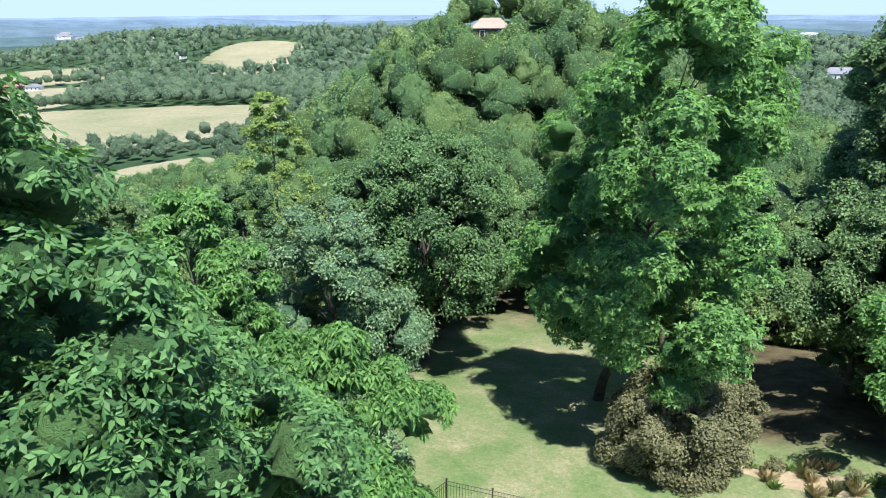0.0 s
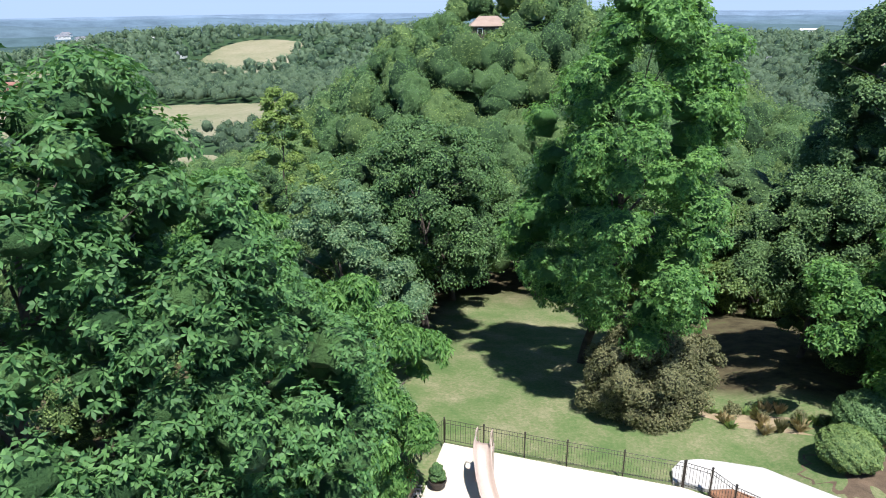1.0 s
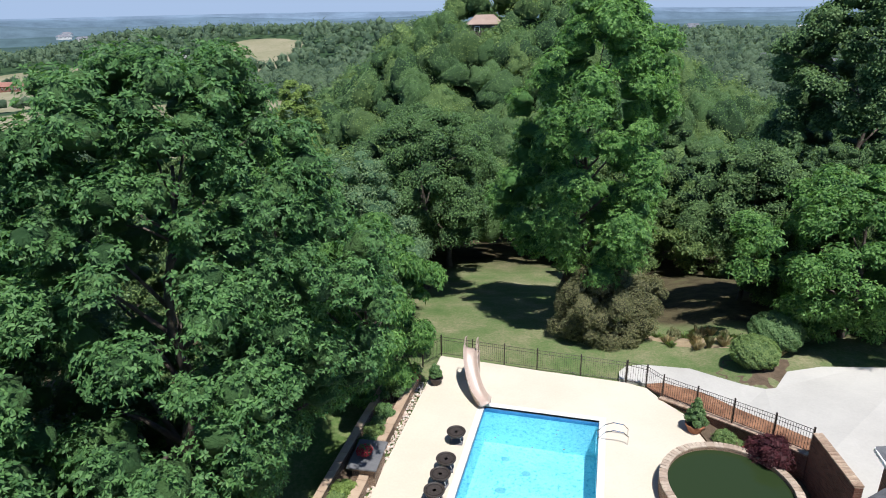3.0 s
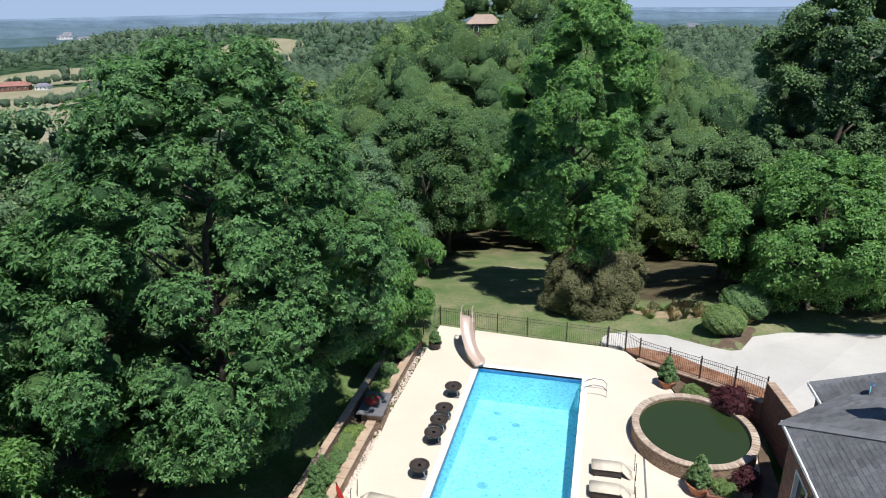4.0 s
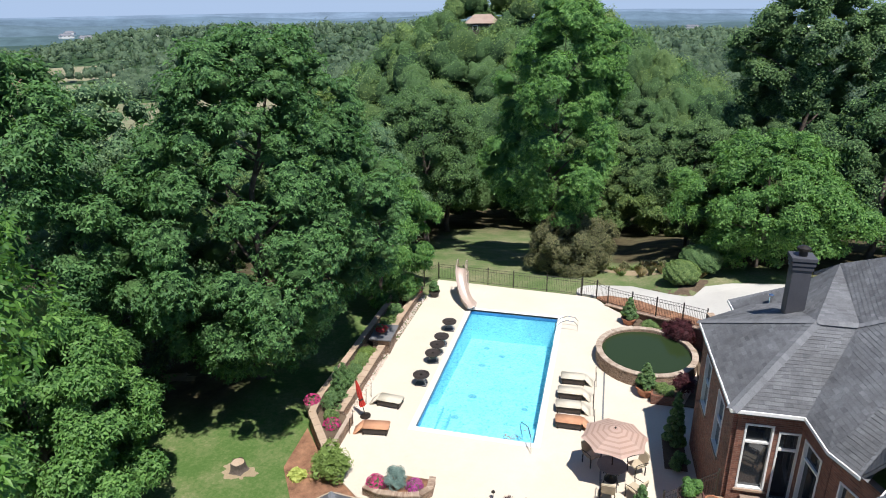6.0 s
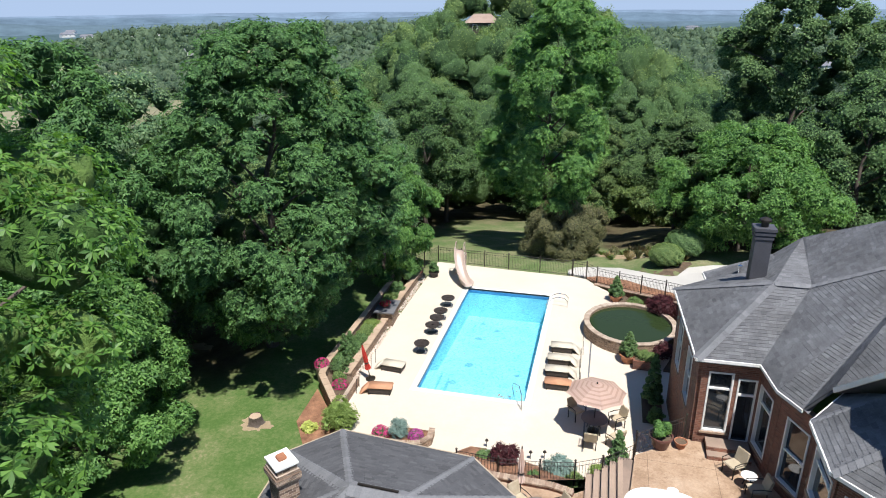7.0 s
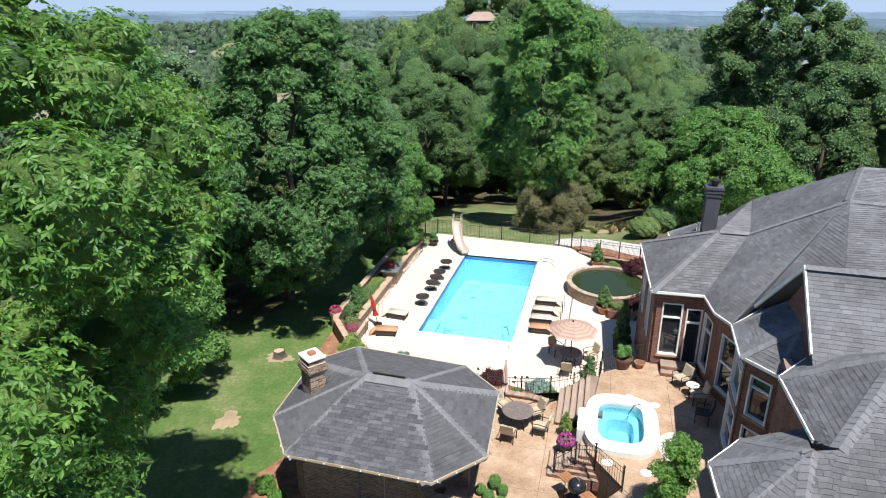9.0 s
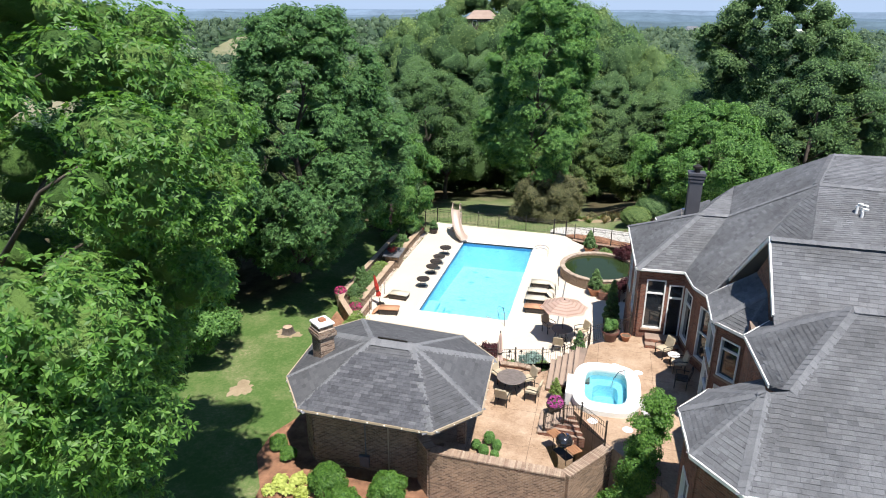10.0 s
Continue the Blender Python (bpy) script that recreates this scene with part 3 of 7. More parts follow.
def build_ground():
    na = 220
    radii = np.concatenate([np.linspace(0, 30, 66)[1:], np.geomspace(30, 4950, 110)[1:]])
    ang = np.linspace(0, 2 * np.pi, na, endpoint=False)
    A, R = np.meshgrid(ang, radii)
    x, y = (R * np.cos(A)).ravel() + 2, (R * np.sin(A)).ravel() + 5
    z = lie(x, y) - under(x, y)
    verts = [(2.0, 5.0, float(lie(2, 5) - under(2, 5)))] + list(zip(x.tolist(), y.tolist(), z.tolist()))
    faces = [(0, 1 + i, 1 + (i + 1) % na) for i in range(na)]
    for k in range(len(radii) - 1):
        a, b = 1 + k * na, 1 + (k + 1) * na
        faces += [(a + i, b + i, b + (i + 1) % na, a + (i + 1) % na) for i in range(na)]
    n = Nodes("grass_and_fields")
    pos = n.place()
    sep = n.add("ShaderNodeSeparateXYZ")
    n.link(pos, sep.inputs[0])
    mottle = n.math("ADD", n.math("MULTIPLY", n.noise(0.35, 5, 0.65), 0.55), n.math("MULTIPLY", n.noise(6.0, 5, 0.75), 0.45))
    green = n.ramp(mottle, [(0.30, (0.040, 0.090, 0.018)), (0.46, (0.070, 0.124, 0.030)), (0.56, (0.118, 0.152, 0.055)), (0.68, (0.24, 0.215, 0.12))])
    dry = n.ramp(mottle, [(0.32, (0.062, 0.112, 0.032)), (0.45, (0.100, 0.145, 0.050)), (0.55, (0.165, 0.175, 0.085)), (0.68, (0.28, 0.25, 0.155))])
    lawn = n.mix(n.math("MULTIPLY", n.math("SUBTRACT", sep.outputs[1], 8.0), 0.12, True), green, dry)
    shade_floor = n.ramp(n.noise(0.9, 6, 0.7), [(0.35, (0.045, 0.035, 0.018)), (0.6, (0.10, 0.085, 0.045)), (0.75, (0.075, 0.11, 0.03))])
    hay = n.ramp(n.math("ADD", n.math("MULTIPLY", n.noise(0.012, 5, 0.6), 0.7), n.math("MULTIPLY", n.noise(0.3, 4, 0.7), 0.3)),
                 [(0.34, (0.14, 0.155, 0.075)), (0.5, (0.23, 0.21, 0.13)), (0.66, (0.29, 0.26, 0.175))])
    wooded = n.ramp(n.noise(0.02, 6, 0.7), [(0.35, (0.018, 0.042, 0.016)), (0.65, (0.042, 0.078, 0.030))])
    ln = n.add("ShaderNodeVectorMath")
    ln.operation = "LENGTH"
    n.link(pos, ln.inputs[0])
    dist = ln.outputs["Value"]

    def blob(cx, cy, rx, ry, turn, wob):
        """1 inside a ragged oval field, 0 outside."""
        c, s = math.cos(radians(turn)), math.sin(radians(turn))
        dx, dy = n.math("SUBTRACT", sep.outputs[0], cx), n.math("SUBTRACT", sep.outputs[1], cy)
        u = n.math("DIVIDE", n.math("ADD", n.math("MULTIPLY", dx, c), n.math("MULTIPLY", dy, s)), rx)
        v = n.math("DIVIDE", n.math("SUBTRACT", n.math("MULTIPLY", dy, c), n.math("MULTIPLY", dx, s)), ry)
        q = n.math("ADD", n.math("POWER", n.math("ABSOLUTE", u), 3.0), n.math("POWER", n.math("ABSOLUTE", v), 3.0))
        q = n.math("ADD", q, n.math("MULTIPLY", n.math("SUBTRACT", n.noise(wob, 4), 0.5), 1.1))
        return n.math("LESS_THAN", q, 1.0)

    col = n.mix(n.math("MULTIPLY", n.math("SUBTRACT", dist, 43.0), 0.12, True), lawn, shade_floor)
    # Woods floor behind the sandy bed; its dark tone also stands in for tree shade.
    shaded_floor = n.math("MULTIPLY", n.math("MULTIPLY", n.math("SUBTRACT", n.math("ADD", sep.outputs[1], n.math("MULTIPLY", sep.outputs[0], 0.30)), 28.2), 0.6, True), n.math("MULTIPLY", n.math("SUBTRACT", sep.outputs[0], 7.5), 0.6, True))
    col = n.mix(shaded_floor, col, shade_floor)
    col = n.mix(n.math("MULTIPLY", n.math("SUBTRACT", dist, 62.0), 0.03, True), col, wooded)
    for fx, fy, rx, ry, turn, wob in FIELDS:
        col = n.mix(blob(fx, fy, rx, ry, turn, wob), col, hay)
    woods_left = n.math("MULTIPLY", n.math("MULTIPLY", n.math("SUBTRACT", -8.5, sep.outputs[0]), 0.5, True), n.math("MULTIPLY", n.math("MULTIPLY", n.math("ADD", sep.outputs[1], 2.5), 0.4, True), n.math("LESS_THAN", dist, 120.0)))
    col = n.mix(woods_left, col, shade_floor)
    n.bump(n.noise(14, 5, 0.75), 0.4, 0.03)
    n.done(col, 0.95, 0, 0.2)
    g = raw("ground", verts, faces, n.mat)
    g.data.polygons.foreach_set("use_smooth", [True] * len(g.data.polygons))
    return tagged(g, "sloping lawn with dry patches falling to fields and woods", "ground", kind="structure")


# ragged hay fields: centre x, y, half sizes, turn, raggedness
FIELDS = [(-272, 312, 98, 74, 22, 0.02), (-448, 415, 92, 56, 117, 0.02), (-560, 560, 66, 66, 120, 0.015), (-418, 722, 54, 128, 18, 0.012), (-162, 203, 25, 24, -40, 0.05), (-540, 1180, 40, 70, 0, 0.02)]
build_ground()

# ---- pool deck, pool, pond ----
POOL_W, POOL_L = 5.49, 12.75
POOL = [(0, 0), (POOL_W, 0), (POOL_W, POOL_L), (0, POOL_L)]
POND = (10.55, 8.5)
DECK = [(-3.3, 17.0), (2.1, 16.65), (6.75, 16.45), (7.75, 16.15), (8.5, 15.1), (9.5, 14.1), (11.0, 13.5), (13.6, 13.2), (13.6, -2.0), (10.7, -4.6), (9.0, -5.2), (3.0, -5.3), (-1.0, -5.0), (-3.6, -3.0), (-3.4, 5.0)]


def build_deck():
    deck = part("pool_deck", slab(bmesh.new(), DECK, [POOL, ring_points(*POND, 2.35, 2.45, 32)], 0.0, 0.25), "deck")
    tagged(deck, "pale sunlit concrete pool deck with tan tint", "deck", kind="structure")
    pool = thing("swimming_pool", "rectangular swimming pool with clear bright blue water", "pool", kind="structure")
    bm = bmesh.new()
    w = 0.30
    for lo, hi in (((-w, -w), (POOL_W + w, 0)), ((-w, POOL_L), (POOL_W + w, POOL_L + w)), ((-w, 0), (0, POOL_L)), ((POOL_W, 0), (POOL_W + w, POOL_L))):
        part("coping", boxed((lo[0], lo[1], -0.12), (hi[0], hi[1], 0.022), bevel=0.012), "coping", pool)
    bm = bmesh.new()
    d0, d1 = -1.15, -2.1
    v = [bm.verts.new(p) for p in ((0, 0, -0.1), (POOL_W, 0, -0.1), (POOL_W, POOL_L, -0.1), (0, POOL_L, -0.1), (0, 0, d0), (POOL_W, 0, d0), (POOL_W, POOL_L, d1), (0, POOL_L, d1))]
    for f in ((4, 5, 6, 7), (0, 4, 7, 3), (1, 2, 6, 5), (0, 1, 5, 4), (3, 7, 6, 2)):
        bm.faces.new([v[i] for i in f])
    part("basin", bm, "plaster_pool", pool)
    bm = bmesh.new()
    for lo, hi in (((0, POOL_L - 0.015, -0.32), (POOL_W, POOL_L, -0.1)), ((POOL_W - 0.015, 0, -0.32), (POOL_W, POOL_L - 0.015, -0.1)), ((0, 0, -0.32), (0.015, POOL_L - 0.015, -0.1)), ((0.015, 0, -0.32), (POOL_W - 0.015, 0.015, -0.1))):
        box(bm, lo, hi)
    part("tile_band", bm, "pool_tile", pool)
    for i, x in enumerate((0.55, 0.85)):
        part("step", boxed((0.0, 0.02, d0), (1.05 - 0.35 * i, 2.6, -0.75 + 0.3 * i), bevel=0.03), "plaster_pool", pool)
    part("tanning_ledge", boxed((3.0, 0.02, d0 - 0.1), (POOL_W - 0.02, 1.7, -0.45), bevel=0.04), "plaster_pool", pool)
    for x, y, r in ((1.25, 11.5, 0.2), (2.36, 10.6, 0.22), (1.4, 9.1, 0.24), (1.6, 5.3, 0.26), (1.15, 3.0, 0.22), (4.5, 4.7, 0.16)):
        zf = d0 + (d1 - d0) * y / POOL_L
        part("sediment", lathe(bmesh.new(), [(r, 0.004), (r * 0.6, 0.02), (0.0, 0.025)], 14, (x, y, zf)), "silt", pool)
    bm = bmesh.new()
    vs = [bm.verts.new(p) for p in ((0, 0, -0.17), (POOL_W, 0, -0.17), (POOL_W, POOL_L, -0.17), (0, POOL_L, -0.17))]
    bm.faces.new(vs)
    part("water", bm, "water", pool)
    pond = thing("pond", "round raised pond of dark green water with brick rim", "pond", kind="structure")
    cx, cy = POND
    bm = bmesh.new()
    n = 44
    out, inn = ring_points(cx, cy, 2.65, 2.75, n), ring_points(cx, cy, 2.35, 2.45, n)
    for ring_o, ring_i, z0, z1 in ((out, inn, -0.05, 0.68),):
        a = [bm.verts.new((*p, z0)) for p in ring_o]
        b = [bm.verts.new((*p, z1)) for p in ring_o]
        c = [bm.verts.new((*p, z1)) for p in ring_i]
        d = [bm.verts.new((*p, z0)) for p in ring_i]
        for i in range(n):
            j = (i + 1) % n
            for q in ((a, b), (b, c), (c, d)):
                bm.faces.new((q[0][i], q[0][j], q[1][j], q[1][i]))
    bmesh.ops.recalc_face_normals(bm, faces=bm.faces)
    part("pond_wall", bm, "brick_tan", pond)
    bm = bmesh.new()
    vs = [bm.verts.new((*p, 0.55)) for p in ring_points(cx, cy, 2.37, 2.47, n)]
    bm.faces.new(vs)
    part("water", bm, "pond_water", pond)
    me = None
    k = 84
    for i in range(k):
        a = 2 * math.pi * i / k
        if me is None:
            bm = boxed((-0.165, -0.09, 0), (0.165, 0.09, 0.06), bevel=0.008)
            cap = part("brick", bm, "pond_piece", pond)
            me = cap.data
        else:
            cap = new("brick", me)
            cap.parent = pond
        x, y = cx + 2.51 * math.cos(a), cy + 2.61 * math.sin(a)
        cap.matrix_basis = pose(x, y, 0.68 + random.uniform(-0.004, 0.004), 0, 0, math.degrees(math.atan2(math.sin(a) * 2.51, math.cos(a) * 2.61)))


n_ = Nodes("cap_brick_piece")
rnd_ = n_.add("ShaderNodeObjectInfo").outputs["Random"]
col_ = n_.ramp(rnd_, [(0.0, (0.25, 0.165, 0.115)), (0.5, (0.34, 0.245, 0.175)), (1.0, (0.42, 0.32, 0.235))])
n_.bump(n_.noise(40, 5, 0.7), 0.4, 0.01)
M["cap_piece"] = n_.done(n_.mix(1.0, col_, n_.ramp(n_.noise(5, 5, 0.7), [(0.3, (0.75, 0.75, 0.75)), (0.7, (1.2, 1.2, 1.2))]), "MULTIPLY"), 0.85)
n_ = Nodes("pond_coping_piece")
rnd_ = n_.add("ShaderNodeObjectInfo").outputs["Random"]
col_ = n_.ramp(rnd_, [(0.0, (0.31, 0.235, 0.175)), (0.5, (0.38, 0.30, 0.23)), (1.0, (0.45, 0.37, 0.29))])
n_.bump(n_.noise(40, 5, 0.7), 0.4, 0.01)
M["pond_piece"] = n_.done(n_.mix(1.0, col_, n_.ramp(n_.noise(5, 5, 0.7), [(0.3, (0.75, 0.75, 0.75)), (0.7, (1.2, 1.2, 1.2))]), "MULTIPLY"), 0.85)
n_ = Nodes("shingle_piece")
rnd_ = n_.add("ShaderNodeObjectInfo").outputs["Random"]
col_ = n_.ramp(rnd_, [(0.0, (0.060, 0.061, 0.068)), (0.4, (0.076, 0.077, 0.085)), (0.8, (0.090, 0.092, 0.100)), (1.0, (0.118, 0.119, 0.128))])
n_.bump(n_.noise(60, 5, 0.7), 0.5, 0.01)
M["shingle_piece"] = n_.done(n_.mix(1.0, col_, n_.ramp(n_.noise(9, 5, 0.7), [(0.3, (0.75, 0.75, 0.75)), (0.7, (1.25, 1.25, 1.25))]), "MULTIPLY"), 0.92, 0, 0.25)
build_deck()

# ---- driveway ----
PATH_EDGE = [(6.4, 16.75), (6.4, 17.5), (6.8, 18.15), (7.6, 18.45), (8.5, 18.4), (10.0, 18.05), (11.2, 17.1), (12.2, 16.4), (13.2, 16.05), (13.73, 16.25), (14.2, 17.2), (14.6, 18.0), (16.4, 18.9), (18.4, 19.3), (21.0, 19.8), (40, 20.6), (40, 7.0), (14.6, 7.0), (14.25, 10.3), (14.12, 11.45), (12.98, 12.6), (11.75, 13.95), (10.35, 15.6), (8.65, 16.7), (7.7, 16.55)]


def build_drive():
    bm = slab(bmesh.new(), PATH_EDGE, [], 0.0, 0.30)
    for v in bm.verts:
        v.co.z += 0.02 + 0.78 * float(smooth(7.4, 13.4, v.co.x)) + 0.6 * float(smooth(15.5, 9.5, v.co.y) * smooth(10.5, 13.6, v.co.x))
    tagged(part("driveway", bm, "drive"), "pale concrete path widening into a driveway", "driveway", kind="structure")


build_drive()

# ---- roofs ----


def shingle_facet(bm, corners, course=0.17, tab=0.33, lift=0.012, rng=None, skip=None):
    """Overlapping shingle tabs over one flat roof facet, row by row up the slope."""
    pts = [Vector(c) for c in corners]
    nor = Vector((0, 0, 0))
    for i in range(len(pts)):
        nor += pts[i].cross(pts[(i + 1) % len(pts)])
    nor.normalize()
    if nor.z < 0:
        nor = -nor
    up = (Vector((0, 0, 1)) - nor * nor.z).normalized()
    side = up.cross(nor).normalized()
    o = pts[0]
    uv = [((p - o).dot(side), (p - o).dot(up)) for p in pts]
    v0, v1 = min(v for _, v in uv), max(v for _, v in uv)
    def span(vm):
        xs = []
        for i in range(len(uv)):
            (ua, va), (ub, vb) = uv[i], uv[(i + 1) % len(uv)]
            if (va - vm) * (vb - vm) < 0:
                xs.append(ua + (ub - ua) * (vm - va) / (vb - va))
        return (min(xs), max(xs)) if len(xs) > 1 else None

    v = v0
    while v < v1 - 0.02:
        top = min(v + course, v1)
        s0, s1 = span(v + 0.004), span(top - 0.004)
        if s0 and s1:
            u = min(s0[0], s1[0]) - rng.uniform(0, tab)
            while u < max(s0[1], s1[1]):
                w = tab * rng.uniform(0.75, 1.25)
                l0, r0 = max(u, s0[0]), min(u + w - 0.010, s0[1])
                l1, r1 = max(u, s1[0]), min(u + w - 0.010, s1[1])
                u += w
                if r0 - l0 < 0 and r1 - l1 < 0:
                    continue
                r0, r1 = max(r0, l0), max(r1, l1)
                low, high = lift + rng.uniform(0.007, 0.014), lift
                lo = v + rng.uniform(-0.006, 0.006)
                q = [o + side * l0 + up * lo + nor * low, o + side * r0 + up * lo + nor * low, o + side * r1 + up * top + nor * high, o + side * l1 + up * top + nor * high]
                vs = [bm.verts.new(p) for p in q]
                bs = [bm.verts.new(q[0] - nor * (low + 0.002)), bm.verts.new(q[1] - nor * (low + 0.002))]
                bm.faces.new(vs)
                bm.faces.new((bs[0], bs[1], vs[1], vs[0]))
        v += course


def cap_line(bm, a, b, lift=0.035, wide=0.15, step=0.2):
    """Overlapping cap shingles along a hip or ridge."""
    a, b = Vector(a), Vector(b)
    d = (b - a).normalized()
    side = d.cross(Vector((0, 0, 1))).normalized()
    n = max(1, int((b - a).length / step))
    for i in range(n):
        p, q = a.lerp(b, i / n), a.lerp(b, (i + 1.15) / n)
        up0, up1 = Vector((0, 0, lift + 0.02)), Vector((0, 0, lift))
        dn = Vector((0, 0, -wide * 0.42))
        vs = [bm.verts.new(x) for x in (p - side * wide + up0 + dn, p + up0, p + side * wide + up0 + dn, q + side * wide + up1 + dn, q + up1, q - side * wide + up1 + dn)]
        bm.faces.new((vs[0], vs[1], vs[4], vs[5]))
        bm.faces.new((vs[1], vs[2], vs[3], vs[4]))


def flat_pieces(f):
    """A facet as it is where flat, else as triangles."""
    p = [Vector(c) for c in f]
    if len(p) > 3:
        n = (p[1] - p[0]).cross(p[2] - p[0]).normalized()
        if max(abs((q - p[0]).dot(n)) for q in p) > 0.02:
            return [(f[0], f[i], f[i + 1]) for i in range(1, len(f) - 1)]
    return [f]


def shingle_pieces(parent, a, b, rows, course, tab, material, seed):
    """Single shingles in courses above the eave from a to b, each its own object."""
    rng = random.Random(seed)
    a, b = Vector(a), Vector(b)
    side = (b - a).normalized()
    up = Vector((0, GZ_R[0][1] - a.y, GZ_R[0][2] - a.z))
    up = (up - side * up.dot(side)).normalized()
    nor = side.cross(up).normalized()
    meshes = []
    for k in range(3):
        w = tab * (0.8 + 0.2 * k)
        bm = bmesh.new()
        v = [bm.verts.new(p) for p in ((0, 0, 0.0), (w, 0, 0.0), (w, course * 1.1, 0.0), (0, course * 1.1, 0.0), (0, 0, 0.017), (w, 0, 0.017), (w, course * 1.1, 0.006), (0, course * 1.1, 0.006))]
        for f in ((0, 3, 2, 1), (4, 5, 6, 7), (0, 1, 5, 4), (1, 2, 6, 5), (2, 3, 7, 6), (3, 0, 4, 7)):
            bm.faces.new([v[i] for i in f])
        me = bpy.data.meshes.new("shingle")
        bm.to_mesh(me)
        bm.free()
        me.materials.append(M[material])
        meshes.append((w, me))
    turn = Matrix((side, up, nor)).transposed().to_4x4()
    ln = (b - a).length
    for r in range(rows):
        u = -0.02 + r * course * 0.52 + rng.uniform(0, 0.12)
        while u < ln - r * course * 0.48 - 0.25:
            w, me = meshes[rng.randrange(3)]
            o = new("shingle", me)
            o.parent = parent
            o.matrix_basis = Matrix.Translation(a + side * u + up * (r * course + rng.uniform(-0.006, 0.006)) + nor * 0.03) @ turn
            u += w + 0.006


def roof(parent, facets, material, hips=(), course=0.145, tab=0.30, seed=1, name="roof", hip_wide=0.21, hip_material="shingle_hip"):
    """A roof: solid base, shingles on it, caps on its hips."""
    rng = random.Random(seed)
    facets = [g for f in facets for g in flat_pieces(f)]
    bm = bmesh.new()
    for f in facets:
        top = [bm.verts.new(p) for p in f]
        bot = [bm.verts.new(Vector(p) - Vector((0, 0, 0.14))) for p in f]
        k = len(f)
        bm.faces.new(top)
        bm.faces.new(bot[::-1])
        for i in range(k):
            bm.faces.new((top[i], bot[i], bot[(i + 1) % k], top[(i + 1) % k]))
    bmesh.ops.recalc_face_normals(bm, faces=bm.faces)
    bmesh.ops.remove_doubles(bm, verts=bm.verts, dist=0.002)
    base = part(name, bm, "roofbase", parent)
    bm = bmesh.new()
    for f in facets:
        shingle_facet(bm, f, course, tab, rng=rng)
    tagged(part("shingle_field", bm, material, base, "weathered grey asphalt shingles"), kind="stuff")
    if hips:
        bm = bmesh.new()
        for a, b in hips:
            cap_line(bm, a, b, wide=hip_wide)
        tagged(part("hip_course", bm, hip_material or material, base, "lighter cap shingles along the hips"), kind="stuff")
    return base


def eave_trim(parent, points, material="white", high=0.09, out=0.038):
    """Fascia board along the eave."""
    for a, b in zip(points, points[1:]):
        a, b = Vector(a), Vector(b)
        d = (b - a)
        ln = d.length
        d.normalize()
        ang = math.atan2(d.y, d.x)
        m = Matrix.Translation(a) @ Matrix.Rotation(ang, 4, "Z") @ Matrix.Rotation(-math.asin(max(-1, min(1, d.z))), 4, "Y")
        part("fascia", boxed((-0.02, -out, -high), (ln + 0.02, out * 0.6, 0.03), m, 0.008), material, parent)


def wall_run(parent, p, q, z0, z1, openings=(), thick=0.24, material="brick", name="wall", window_parts=True):
    """A wall from p to q; openings are (from, to, sill, head, kind) along it and go right through."""
    p, q = Vector((*p, 0)), Vector((*q, 0))
    ln = (q - p).length
    m = Matrix.Translation(p) @ Matrix.Rotation(math.atan2(q.y - p.y, q.x - p.x), 4, "Z")
    bm = slab(bmesh.new(), [(0, z0), (ln, z0), (ln, z1), (0, z1)], [[(o[0], o[2]), (o[1], o[2]), (o[1], o[3]), (o[0], o[3])] for o in openings], thick / 2, thick)
    bmesh.ops.transform(bm, matrix=m @ Matrix.Rotation(math.pi / 2, 4, "X"), verts=bm.verts)
    wall = part(name, bm, material, parent)
    for a, b, s, h, kind in openings:
        w = part("door" if kind == "door" else "window", boxed((a, -0.02, s), (b, 0.0, h), m), "glass", parent, "dark reflecting glass in a white frame")
        f = 0.065
        fr = bmesh.new()
        for lo, hi in (((a, -thick / 2 - 0.03, s), (a + f, 0.04, h)), ((b - f, -thick / 2 - 0.03, s), (b, 0.04, h)), ((a + f, -thick / 2 - 0.03, h - f), (b - f, 0.04, h)), ((a + f, -thick / 2 - 0.03, s), (b - f, 0.04, s + f))):
            box(fr, lo, hi, m, 0.006)
        if h - s > 1.5 and kind != "door":
            zz = s + (h - s) * 0.72 if kind == "transom" else (s + h) / 2
            box(fr, (a + f, -thick / 2 + 0.02, zz - 0.035), (b - f, 0.03, zz + 0.035), m)
        elif kind == "door":
            box(fr, (a + f, -thick / 2 + 0.02, s + 2.05), (b - f, 0.03, s + 2.13), m)
        part("frame", fr, "white", w, "white painted frame")
        if kind != "door":
            part("sill", boxed((a - 0.06, -thick / 2 - 0.07, s - 0.09), (b + 0.06, -thick / 2 - 0.005, s), m, 0.01), "cap", w)
    return wall


def inset(points, d):
    """Moves a plan polyline towards its left side by d."""
    out = []
    for i, p in enumerate(points):
        a = Vector(points[max(i - 1, 0)]).to_2d()
        b = Vector(points[min(i + 1, len(points) - 1)]).to_2d()
        t = (b - a).normalized()
        out.append((p[0] - t.y * d, p[1] + t.x * d))
    return out


# ---- gazebo ----
GZ = [(-1.15, -14.55), (0.25, -16.45), (5.33, -16.58), (6.78, -14.9), (6.52, -11.0), (4.85, -9.45), (-0.05, -9.05), (-1.38, -10.6)]
GZ_Z, GZ_R = 3.82, ((2.05, -13.38, 5.34), (3.75, -13.43, 5.34))


